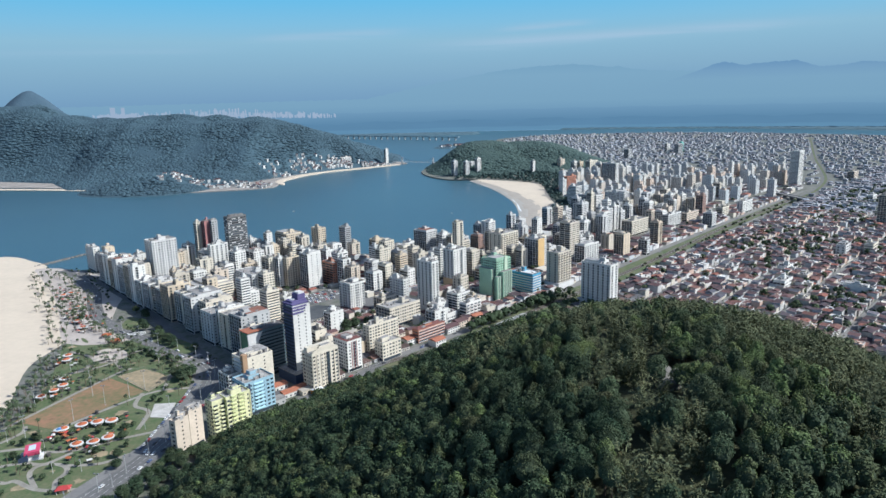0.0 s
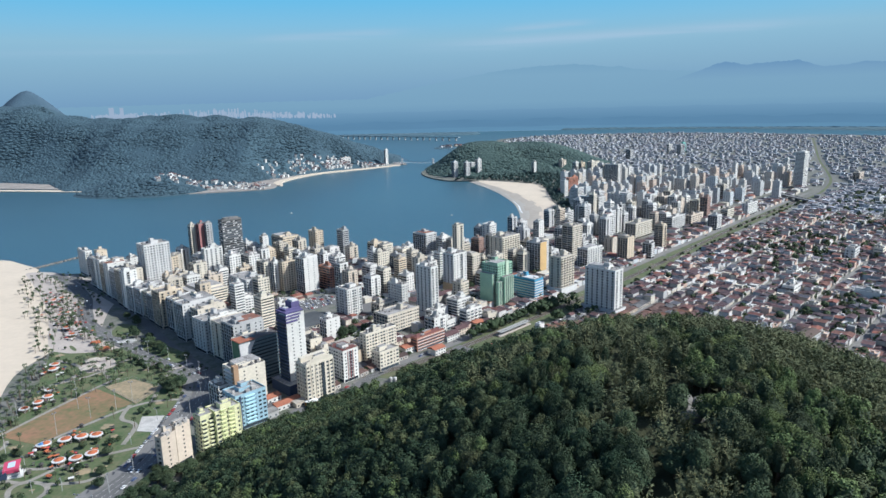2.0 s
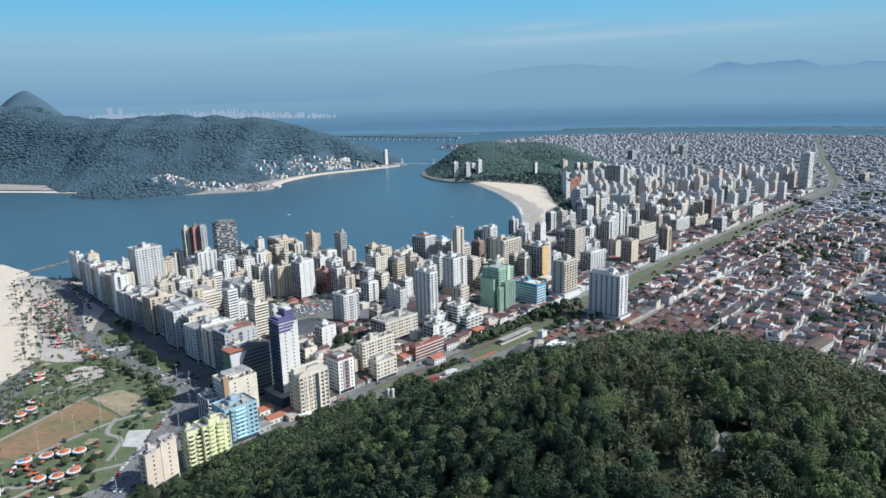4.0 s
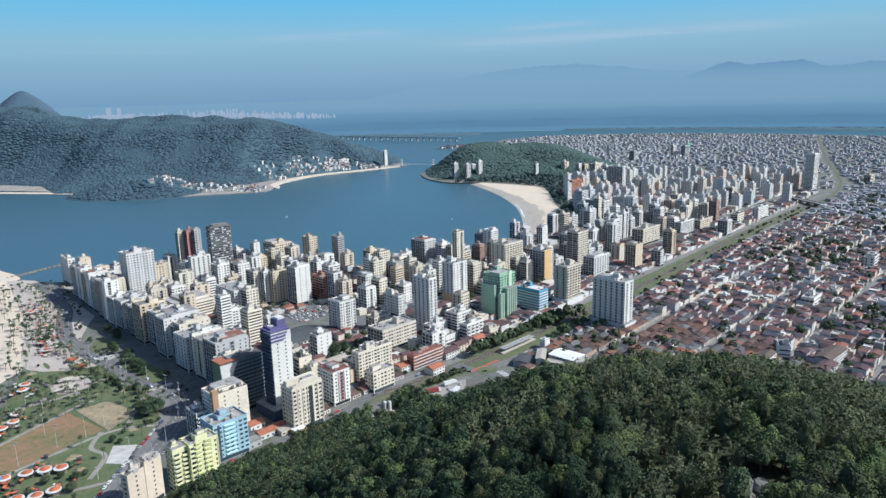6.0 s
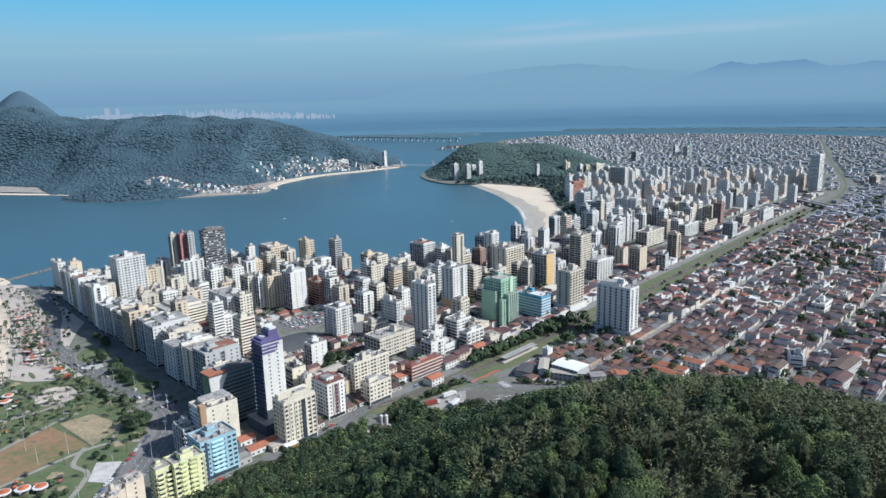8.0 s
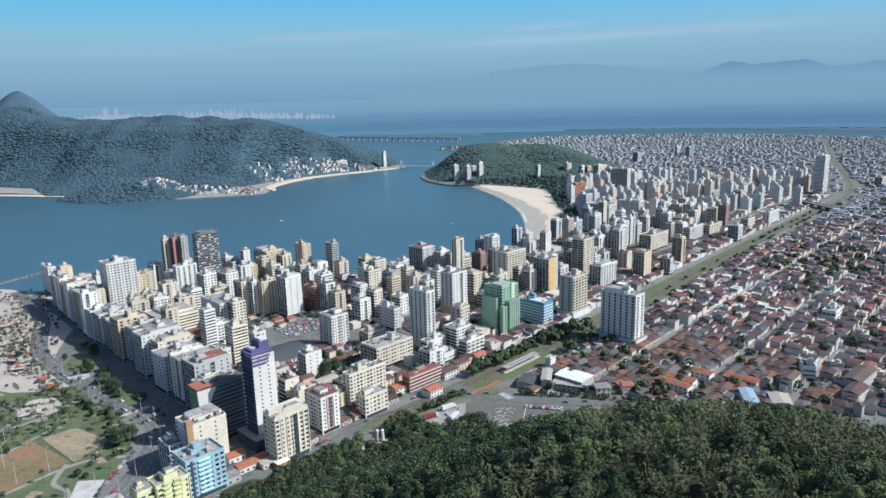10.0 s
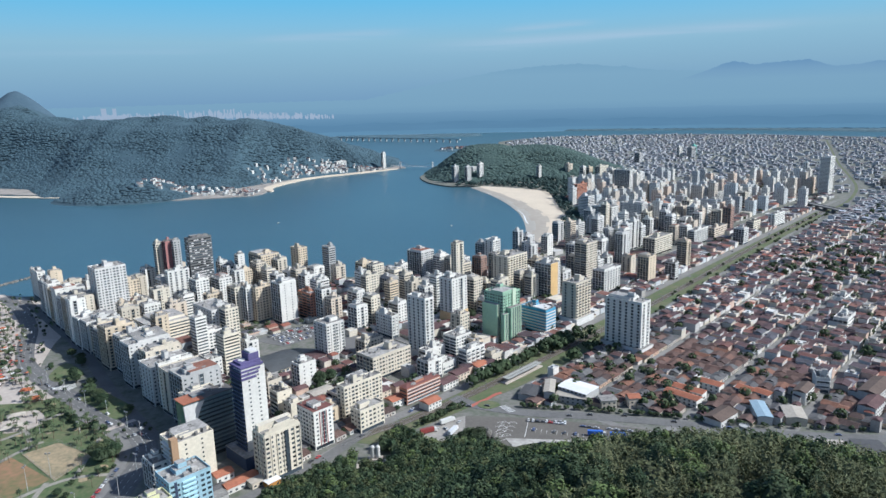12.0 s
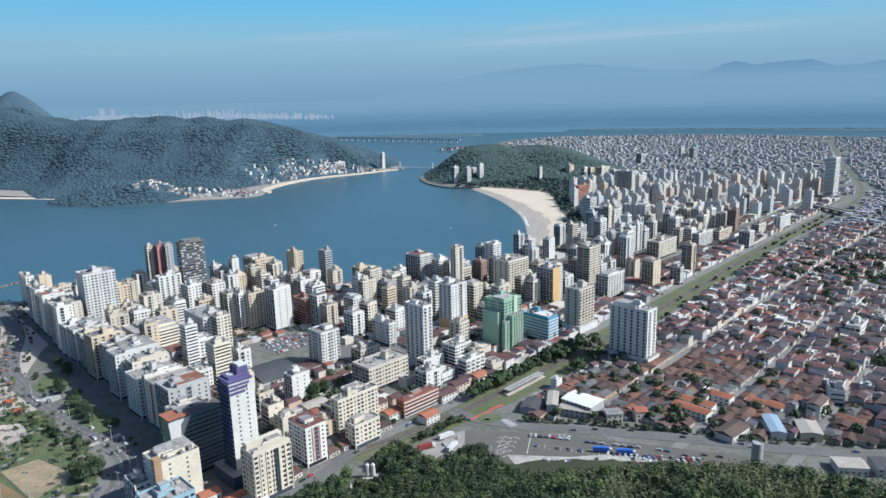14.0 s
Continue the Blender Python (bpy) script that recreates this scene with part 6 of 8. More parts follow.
    tree_kinds.append((array_mesh("crown", v_, f_, [M_LEAF, M_CORE], s_), trunk_mesh(random.Random(k), H, 0.28).data("trunk", M_BARK, smooth=True), [array_mesh("crown", v_, f_, [q, M_CORE], s_) for q in SPECIES]))
light_crowns = [crown_arrays(60 + k, 7, 20, R, H, 0.60) for k, (R, H) in enumerate(((3.8, 11.5), (4.8, 12.0), (3.2, 12.0), (4.3, 12.5)))]
mid_crowns = [crown_arrays(160 + k, 9, 29, R, H, 0.47) for k, (R, H) in enumerate(((3.8, 11.5), (4.8, 12.0), (3.2, 12.0), (4.3, 12.5)))]
street_kinds = [(array_mesh("crown", *crown_arrays(180 + k, 13, 46, R, H, 0.50)[:2], [M_LEAF if k % 2 else M_LEAF_DARK, M_CORE], crown_arrays(180 + k, 13, 46, R, H, 0.50)[2]), tree_kinds[k][1]) for k, (R, H) in enumerate(((5.2, 12.0), (6.2, 12.5), (4.6, 11.5), (5.8, 12.5), (5.4, 11.0)))]
thin_crowns = [crown_arrays(170 + k, 7, 16, R, H, 0.72) for k, (R, H) in enumerate(((3.8, 11.5), (4.8, 12.0), (3.2, 12.0), (4.3, 12.5)))]

tr = random.Random(21)
FOOT = [(-176, 372), (-160, 402), (-133, 446), (-106, 474), (-88, 508), (-68, 538), (-46, 566), (-28, 590), (-12, 575), (4, 560), (26, 566), (38, 548), (0, 480), (-60, 380)]
spots = []
y = 112.0
while y < 592:
    x = -330.0
    while x < 470:
        px, py = x + tr.uniform(-2.5, 2.5), y + tr.uniform(-2.5, 2.5)
        top = float(canopy(np.array(px), np.array(py)))
        foot = py < (530 if px < 45 else 508) - 0.02 * abs(px) + 8 * math.sin(px * 0.05)
        if ((top > (13 if px < 60 else 16) and foot) or inside(px, py, FOOT)) and abs(px) < 0.68 * py + 26 and py > (240 - top) / 0.66 - 14:
            spots.append((px, py, float(hill_ground(np.array(px), np.array(py)))))
        x += 5.1
    y += 4.9


OUTCROP = (77.0, 212.0)       # bare rocks near the hilltop


def bamboo_zone(x, y):
    """Where feathery bamboo takes over from broadleaf trees."""
    edge = 5 * math.sin(y * 0.11) + 3 * math.sin(x * 0.19 + y * 0.23)
    if y > 300:
        return x > 48 + 2.4 * edge and math.sin(x * 0.17 + 1) + math.sin(y * 0.21 + x * 0.06) < 0.35
    band = 47 + edge < x < 74 + edge + max(0.0, y - 190) * 0.12
    shoulder = x > 97 + edge and y > 222 or x > 112 + edge and y > 166
    patch = 14 + edge < x < 38 + edge and y > 252
    return (band or shoulder or patch) and math.sin(x * 0.31 + y * 0.13) + math.sin(y * 0.27 - x * 0.1) > -1.2


spots = [s for s in spots if (s[0] - OUTCROP[0]) ** 2 + (s[1] - OUTCROP[1]) ** 2 > 70 and not (-56 < s[0] < -29 and 524 < s[1] < 563)]
# the wood stops short of the road at its foot
spots = [s for s in spots if s[1] < 400 or s[0] > 4.5 + float(np.interp(s[1], (400, 414, 440, 457, 470, 485, 513, 533, 560, 590), (-185, -176, -158, -140, -122, -112, -99, -84, -72, -58)))]
bamboo_spots = [s for s in spots if bamboo_zone(s[0], s[1]) and tr.random() < (0.62 if s[0] < 92 else 0.85)]
spots = [s for s in spots if not bamboo_zone(s[0], s[1])]
near_trees = sorted(spots, key=lambda s: math.hypot(s[0] - 60, s[1] - 215))[:250]
chosen = set(near_trees)
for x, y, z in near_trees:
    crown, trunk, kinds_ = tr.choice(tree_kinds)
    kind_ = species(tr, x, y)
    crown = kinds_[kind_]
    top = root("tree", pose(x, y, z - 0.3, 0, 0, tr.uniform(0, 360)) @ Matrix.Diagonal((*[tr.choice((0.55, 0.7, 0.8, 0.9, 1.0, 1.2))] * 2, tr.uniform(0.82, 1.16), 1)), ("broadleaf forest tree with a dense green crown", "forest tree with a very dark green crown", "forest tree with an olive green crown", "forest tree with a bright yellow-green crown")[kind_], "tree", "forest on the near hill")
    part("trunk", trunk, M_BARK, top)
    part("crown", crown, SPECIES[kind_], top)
VV, FF, SS, n0 = [], [], [], 0
for s in spots:
    if s in chosen:
        continue
    v_, f_, s_ = tr.choice(mid_crowns if s[1] < 320 else light_crowns if s[1] < 440 else thin_crowns)
    a, k = tr.uniform(0, 6.283), tr.choice((0.55, 0.7, 0.8, 0.9, 1.0, 1.2)) * (1.0 if s[2] > 12 else 1.35)
    c, sn = math.cos(a) * k, math.sin(a) * k
    P = np.stack([v_[:, 0] * c - v_[:, 1] * sn + s[0], v_[:, 0] * sn + v_[:, 1] * c + s[1], v_[:, 2] * tr.uniform(0.8, 1.1) * (1.0 if s[2] > 12 else 1.15) + s[2] - 1.0], 1)
    VV.append(P)
    FF.append(f_ + n0)
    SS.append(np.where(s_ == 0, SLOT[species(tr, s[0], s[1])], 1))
    n0 += len(P)
# the slopes behind and beside the view carry the same wood, more thinly built
back_crowns = [crown_arrays(90 + k, 5, 11, R, H, 1.1) for k, (R, H) in enumerate(((5.6, 12.0), (6.6, 13.0), (5.0, 11.0)))]


def in_sight(x, y):
    return abs(x) < 0.68 * y + 20 and y > (240 - float(canopy(np.array(x), np.array(y)))) / 0.66 - 10


seen = {(round(s[0] / 9), round(s[1] / 9)) for s in spots + bamboo_spots}
y = -50.0
while y < 540:
    x = -180.0
    while x < 600:
        px, py = x + tr.uniform(-3.4, 3.4), y + tr.uniform(-3.4, 3.4)
        if (round(px / 9), round(py / 9)) not in seen and (px - OUTCROP[0]) ** 2 + (py - OUTCROP[1]) ** 2 > 300 and not in_sight(px, py) and float(canopy(np.array(px), np.array(py))) > 15 and py < 505:
            v_, f_, s_ = tr.choice(back_crowns)
            a, k = tr.uniform(0, 6.283), tr.uniform(0.75, 1.3)
            c, sn = math.cos(a) * k, math.sin(a) * k
            P = np.stack([v_[:, 0] * c - v_[:, 1] * sn + px, v_[:, 0] * sn + v_[:, 1] * c + py, v_[:, 2] + float(hill_ground(np.array(px), np.array(py))) - 1.0], 1)
            VV.append(P)
            FF.append(f_ + n0)
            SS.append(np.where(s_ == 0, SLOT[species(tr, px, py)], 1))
            n0 += len(P)
        x += 7.6 if y < 230 and -120 < x < 190 else 12.0
    y += 7.6 if y < 230 else 12.0
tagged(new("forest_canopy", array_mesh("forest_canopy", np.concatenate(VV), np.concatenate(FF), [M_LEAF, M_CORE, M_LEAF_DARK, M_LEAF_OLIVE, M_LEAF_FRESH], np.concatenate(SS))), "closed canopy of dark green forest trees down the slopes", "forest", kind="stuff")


# Bamboo: fans of arching culms with drooping leaf sprays
def bamboo_mesh(seed, culms=20, leaves=28, size=1.15):
    r = random.Random(seed)
    V, F, S = [], [], []
    for k in range(culms):
        a, lean, L = r.uniform(0, 6.283), r.uniform(1.0, 4.6), r.uniform(10, 15.5)
        bx, by = r.uniform(-0.8, 0.8), r.uniform(-0.8, 0.8)
        pts = []
        for j in range(7):
            t = j / 6
            out = lean * t ** 2.2
            pts.append(Vector((bx + out * math.cos(a), by + out * math.sin(a), L * (t - 0.16 * t ** 3 * lean / 4))))
        side = Vector((-math.sin(a), math.cos(a), 0)) * 0.05
        for j in range(6):
            i = len(V)
            V += [tuple(pts[j] - side), tuple(pts[j] + side), tuple(pts[j + 1])]
            F.append((i, i + 1, i + 2))
            S.append(1)
        for j in range(leaves):
            t = r.uniform(0.18, 1.0)
            p = pts[min(5, int(t * 6))].lerp(pts[min(6, int(t * 6) + 1)], t * 6 % 1)
            lead = (pts[min(6, int(t * 6) + 1)] - pts[min(5, int(t * 6))]).normalized()
            d = (lead * 0.7 + Vector((r.uniform(-0.8, 0.8), r.uniform(-0.8, 0.8), r.uniform(-0.9, 0.1)))).normalized()
            n_ = d.orthogonal().normalized() * r.uniform(0.12, 0.24) * size
            ln = r.uniform(0.7, 1.5) * size
            q = p + d * ln * 0.5
            i = len(V)
            V += [tuple(p - n_), tuple(q + n_), tuple(p + d * ln + Vector((0, 0, -0.3)))]
            F.append((i, i + 1, i + 2))
            S.append(0)
    return np.array(V), np.array(F), np.array(S)


bamboo_kinds = [bamboo_mesh(70 + k) for k in range(4)]
light_bamboo = [bamboo_mesh(80 + k, 9, 20, 1.3) for k in range(4)]
bamboo_data = [array_mesh("plume", v_, f_, [M_BAMBOO, M_STALK], s_) for v_, f_, s_ in bamboo_kinds]
near_bamboo = sorted(bamboo_spots, key=lambda s: math.hypot(s[0] - 80, s[1] - 230))[:200]
for x, y, z in near_bamboo:
    top = root("bamboo_clump", pose(x, y, z - 2.6, 0, 0, tr.uniform(0, 360)), "tall feathery bamboo clump with yellowish leaves", "bamboo", "bamboo on the near hill")
    part("plume", tr.choice(bamboo_data), M_BAMBOO, top)
chosen = set(near_bamboo)
VV, FF, SS, n0 = [], [], [], 0
for s in [q for q in bamboo_spots if q not in chosen] + [(q[0] + tr.uniform(2.5, 5), q[1] + tr.uniform(2.5, 5), q[2]) for q in bamboo_spots if q[1] < 290 and q[0] > 92]:
    v_, f_, s_ = tr.choice(light_bamboo)
    a = tr.uniform(0, 6.283)
    c, sn = math.cos(a), math.sin(a)
    P = np.stack([v_[:, 0] * c - v_[:, 1] * sn + s[0], v_[:, 0] * sn + v_[:, 1] * c + s[1], v_[:, 2] + s[2] - 2.6], 1)
    VV.append(P)
    FF.append(f_ + n0)
    SS.append(s_)
    n0 += len(P)
tagged(new("bamboo_thicket", array_mesh("bamboo_thicket", np.concatenate(VV), np.concatenate(FF), [M_BAMBOO, M_STALK], np.concatenate(SS))), "thicket of yellow-green bamboo on the slope", "bamboo", kind="stuff")

outcrop = root("rock_outcrop", pose(OUTCROP[0], OUTCROP[1], float(hill_ground(np.array(OUTCROP[0]), np.array(OUTCROP[1])))), "bare weathered boulders in a gap of the bamboo", "rocks")
for k in range(9):
    m = Mesh()
    s_ = tr.uniform(1.2, 3.4)
    m.ring(0, 0, -1.5, s_, 0.8, s_ * 0.92, 9)
    m.ring(0, 0, 0.8, s_ * 0.92, 1.8, s_ * 0.55, 9)
    m.ring(0, 0, 1.8, s_ * 0.55, 2.0, s_ * 0.1, 9, cap=True)
    m.turned(pose(tr.uniform(-7, 7), tr.uniform(-6, 6), 1.2, tr.uniform(-14, 14), tr.uniform(-14, 14), tr.uniform(0, 90)) @ Matrix.Diagonal((1.3, 0.8, 0.9, 1)))
    part("boulder", m, M_ROCK, outcrop, smooth=True)
# ======================= park, beach front =======================
M_PATH = mat("worn_path", (0.31, 0.29, 0.255), 0.9, 0.35, 1.5, coarse=7)
Z1 = GROUND
tagged(slab("lawn", curve_line([(-205, 350), (-300, 320), (-338, 440), (-336, 493), (-338, 520), (-355, 576), (-388, 662), (-372, 690), (-322, 668), (-268, 622), (-246, 602), (-230, 582), (-218, 550), (-216, 506), (-217, 435), (-232, 385)], 4, True), 2, Z1 + 0.10, M_GRASS), "park lawn worn yellow in patches", "lawn", kind="structure")
tagged(slab("pavement", curve_line([(-322, 672), (-388, 664), (-447, 759), (-501, 844), (-580, 951), (-612, 998), (-560, 992), (-468, 930), (-414, 862), (-398, 800), (-366, 716)], 4, True), 2, Z1 + 0.14, M_PAVE), "pinkish grey paved promenade behind the beach", "pavement", kind="structure")
tagged(slab("clay_field", [(-335, 489), (-296, 473), (-256, 540), (-300, 570)], 2, Z1 + 0.18, M_DIRT), "bare red clay football pitch with worn grass", "sports field", kind="structure")
tagged(slab("earth_court", [(-295, 574), (-278, 590), (-243, 570), (-252, 538)], 2, Z1 + 0.20, M_DUST), "dusty yellow fenced earth court", "sports court", kind="structure")
tagged(slab("concrete_court", [(-237, 514), (-220, 515), (-217, 488), (-231, 490)], 2, Z1 + 0.35, mat("pale_concrete", (0.53, 0.51, 0.48), 0.9, 0.35, 1.2, coarse=6)), "bare pale concrete court in the park", "court", kind="structure")
tagged(slab("plaza", curve_line([(-342, 624), (-328, 646), (-308, 624), (-326, 606)], 4, True), 2, Z1 + 0.30, M_PAVE), "pale paved plaza in the park", "plaza", kind="structure")
for k, pts in enumerate(([(-304, 404), (-288, 400), (-282, 402), (-264, 392), (-248, 390), (-234, 391)], [(-325, 440), (-303, 445), (-286, 440), (-264, 441), (-243, 454), (-218, 466)], [(-325, 454), (-318, 470), (-322, 480)], [(-304, 421), (-290, 425), (-275, 423), (-264, 438)], [(-259, 420), (-236, 422), (-222, 434)], [(-338, 466), (-331, 492), (-300, 576), (-290, 592)], [(-250, 390), (-255, 401), (-254, 412), (-260, 420), (-273, 423), (-279, 418), (-277, 409), (-264, 393)], [(-240, 541), (-250, 590), (-245, 600)],
                         [(-296, 470), (-252, 534), (-218, 545)], [(-352, 576), (-320, 600), (-300, 640), (-275, 625)], [(-232, 470), (-236, 500), (-252, 512), (-256, 536)], [(-300, 592), (-320, 620)], [(-372, 640), (-345, 625), (-330, 606), (-350, 570)])):
    tagged(strip(f"path_{k + 1}", pts, 3.4, Z1 + 0.16 + 0.005 * k, M_PATH), "pale paved footpath across the lawn", "path", kind="structure")
# fence rails round the earth court
court = [(-295, 574), (-278, 590), (-243, 570), (-252, 538)]
fence = root("court_fence", pose(0, 0, Z1 + 0.2), "low grey wire fence round the earth court", "fence")
for i in range(4):
    (xa, ya), (xb, yb) = court[i], court[(i + 1) % 4]
    n_ = max(2, int(math.hypot(xb - xa, yb - ya) / 5))
    ang = math.degrees(math.atan2(yb - ya, xb - xa))
    for k in range(n_):
        m = Mesh()
        m.ring(xa + (xb - xa) * k / n_, ya + (yb - ya) * k / n_, 0, 0.07, 2.4, 0.06, 5, cap=True)
        part("post", m, M_METAL, fence)
    m = Mesh()
    for z in (0.1, 1.2, 2.35):
        m.box(0, -0.03, z, math.hypot(xb - xa, yb - ya), 0.03, z + 0.06)
    m.turned(pose(xa, ya, 0, 0, 0, ang))
    part("rail", m, M_METAL, fence)

# roads
AVENUE = [(-262, 300), (-240, 345), (-221, 387), (-207, 430), (-202, 472), (-202, 520), (-208, 575), (-238, 612), (-290, 652), (-348, 700), (-394, 746), (-424, 795), (-456, 856), (-512, 930), (-565, 985)]
tagged(strip("road_beach_avenue", AVENUE, 16.5, Z1 + 0.22, M_ROAD, 8), "wide asphalt avenue along the beach front", "road", kind="structure")
tagged(strip("road_building_front", [(-206, 590), (-236, 625), (-276, 672), (-318, 728), (-366, 790), (-420, 850), (-470, 905), (-530, 970)], 10, Z1 + 0.20, M_ROAD, 8), "shaded asphalt road before the front row of towers", "road", kind="structure")
tagged(strip("road_park_lane", [(-272, 306), (-250, 350), (-233, 390), (-220, 428), (-214, 456), (-214, 506), (-217, 552), (-229, 586), (-254, 610), (-300, 645)], 8.5, Z1 + 0.26, mat("worn_asphalt", (0.20, 0.195, 0.19), 0.9, 0.25, 2.0, coarse=20), 8), "lighter worn lane beside the park", "road", kind="structure")
line_pts = curve_line(AVENUE, 8)
marks = Mesh()
for (xa, ya), (xb, yb) in zip(line_pts[4:-6], line_pts[5:-5]):
    ang = math.degrees(math.atan2(yb - ya, xb - xa))
    for off in (-4.6, 0.0, 4.6):
        s = len(marks.v)
        marks.box(0, off - 0.09, 0.225, 3.4, off + 0.09, 0.245)
        marks.turned(pose(xa, ya, Z1, 0, 0, ang), s)
tagged(new("lane_markings", marks.data("lane_markings", M_PAINT)), "worn white lane dashes", "road marking", kind="structure")
for k, pts in enumerate(([(-305, 669), (-304, 689), (-270, 665), (-247, 643), (-252, 625), (-282, 649)], [(-356, 716), (-357, 747), (-325, 719), (-339, 702)])):
    tagged(slab(f"traffic_island_{k + 1}", curve_line(pts, 4, True), 2, Z1 + 0.34, M_GRASS), "planted island between the roads", "lawn", kind="structure")
tagged(strip("crossing_lane", [(-252, 607), (-237, 624)], 5, Z1 + 0.30, M_PAVE), "pale paved link across the avenue", "road", kind="structure")


def kiosk(x, y, r, rot, roof=M_ORANGE, label="round beach kiosk with a white rim and orange cone roof"):
    top = root("kiosk", pose(x, y, Z1 + 0.1, 0, 0, rot), label, "kiosk", "kiosks in the park")
    m = Mesh()
    m.ring(0, 0, 0, r * 0.45, 2.6, r * 0.45, 12, cap=True)
    part("wall", m, M_HOUSE2, top)
    m = Mesh()
    m.ring(0, 0, 2.7, r * 1.0, 3.25, r * 1.02, 18)
    m.ring(0, 0, 3.25, r * 1.02, 3.42, r * 0.62, 18)
    m.ring(0, 0, 2.7, r * 1.0, 2.75, r * 0.3, 18)
    part("rim", m, M_WHITE, top, "white concrete rim")
    m = Mesh()
    m.ring(r * 0.1, r * 0.12, 3.38, r * 0.74, 4.3, r * 0.22, 18)
    m.ring(r * 0.1, r * 0.12, 4.3, r * 0.22, 4.55, r * 0.05, 18, cap=True)
    part("roof", m, roof, top)
    for k in range(5):
        m = Mesh()
        a = 2 * math.pi * k / 5
        m.ring(r * 0.88 * math.cos(a), r * 0.88 * math.sin(a), 0, 0.12, 2.75, 0.1, 6)
        part("post", m, M_WHITE, top)
    m = Mesh()
    m.ring(0, 0, 0, r * 0.62, 1.05, r * 0.62, 12)
    m.ring(0, 0, 1.05, r * 0.66, 1.12, r * 0.46, 12)
    part("counter", m, M_BARK, top)


for x, y, r in ((-287, 469, 5), (-276, 475, 5.4), (-266, 479, 5.4), (-256, 481, 5.4), (-264, 445, 5.2), (-254, 448, 5.2), (-246, 454, 5.2), (-337, 565, 5), (-331, 551, 5), (-333, 540, 5), (-337, 528, 4.6), (-365, 623, 5.2), (-360, 611, 5.2),
                (-418, 748, 5.5), (-411, 731, 5.5), (-394, 708, 5.5), (-481, 848, 5.5), (-486, 838, 5), (-440, 785, 5)):
    kiosk(x, y, r * 0.86, tr.uniform(0, 90))
kiosk(-289, 467.5, 3.4, 10, mat("kiosk_blue", (0.10, 0.22, 0.45), 0.7, 0.2, 1.5), "small round kiosk with a blue roof")


def pavilion(x, y, rot, w, d, colour, label):
    top = root("pavilion", pose(x, y, Z1 + 0.1, 0, 0, rot), label, "pavilion")
    m = Mesh()
    m.gable(-w / 2, -d / 2, w / 2, d / 2, 2.8, 1.8, 0.5, hip=w * 0.3)
    part("roof", m, colour, top)
    for sx in (-1, 1):
        for sy in (-1, 1):
            m = Mesh()
            m.ring(sx * w * 0.45, sy * d * 0.45, 0, 0.15, 2.8, 0.15, 6)
            part("post", m, M_WHITE, top)
    m = Mesh()
    m.box(-w * 0.3, -d * 0.3, 0, w * 0.3, d * 0.3, 2.4)
    part("wall", m, M_HOUSE2, top)


pavilion(-355, 681, 20, 9, 7, M_ORANGE, "open pavilion with a hipped orange roof")
pavilion(-338, 664, 20, 9, 7, M_ORANGE, "open pavilion with a hipped orange roof")
pavilion(-243, 388, 15, 8, 5, M_RED, "bright red tent beside the road")
pavilion(-326, 612, 35, 16, 6, M_FIBRE, "low pale park building with a hipped roof")
pavilion(-334, 632, 35, 12, 6, M_FIBRE, "low pale park building with a hipped roof")


def stage(x, y, rot):
    top = root("park_stage", pose(x, y, Z1 + 0.1, 0, 0, rot), "angular white stage with pink and blue tilted roofs", "stage")
    M_PINK, M_PALEBLUE = mat("pink_sheet", (0.52, 0.07, 0.14), 0.6, 0.2, 1.5), mat("pale_blue_sheet", (0.50, 0.58, 0.68), 0.6, 0.15, 1.5)
    m = Mesh()
    m.box(-7, -5, 0, 7, 5, 1.0)
    part("base", m, M_WHITE, top)
    for y0, y1, c in ((-5.4, -3.6, M_NAVY), (3.4, 5.2, M_WHITE)):        # slanting side wings
        m = Mesh()
        for q in (((-8, y0, 0), (-2, y0, 0), (-2, y0, 5.2), (-8, y0, 2.4)), ((-8, y1, 0), (-8, y1, 2.4), (-2, y1, 5.2), (-2, y1, 0)), ((-8, y0, 2.4), (-2, y0, 5.2), (-2, y1, 5.2), (-8, y1, 2.4)), ((-8, y0, 0), (-8, y0, 2.4), (-8, y1, 2.4), (-8, y1, 0)), ((-2, y0, 0), (-2, y1, 0), (-2, y1, 5.2), (-2, y0, 5.2))):
            m.face(q)
        part("side_wing", m, c, top)
    m = Mesh()
    m.box(-3.2, -3.4, 1.0, 4.6, 3.2, 6.2)
    part("stage_house", m, M_WHITE, top)
    for name_, c, q in (("roof_panel", M_PINK, ((-4.2, -4.2, 5.8), (5.6, -4.2, 6.6), (5.6, 4.0, 9.2), (-4.2, 4.0, 8.4))), ("front_panel", M_PINK, ((-4.2, -4.25, 4.0), (5.6, -4.25, 4.0), (5.6, -4.25, 6.5), (-4.2, -4.25, 5.7))), ("skylight", M_PALEBLUE, ((-1.6, -2.2, 6.95), (2.8, -2.2, 7.3), (2.8, 2.4, 8.75), (-1.6, 2.4, 8.4)))):
        m = Mesh()
        m.face(q)
        m.face([(a_, b_ + 0.02, c_ - 0.25) for a_, b_, c_ in reversed(q)])
        for i in range(4):
            p, s = q[i], q[(i + 1) % 4]
            m.face([p, (p[0], p[1] + 0.02, p[2] - 0.25), (s[0], s[1] + 0.02, s[2] - 0.25), s])
        part(name_, m, c, top)
    for px, py in ((-3.9, -3.9), (5.3, -3.9)):
        m = Mesh()
        m.ring(px, py, 1.0, 0.18, 5.7, 0.15, 6)
        part("post", m, M_METAL, top)


stage(-288, 432, 20)


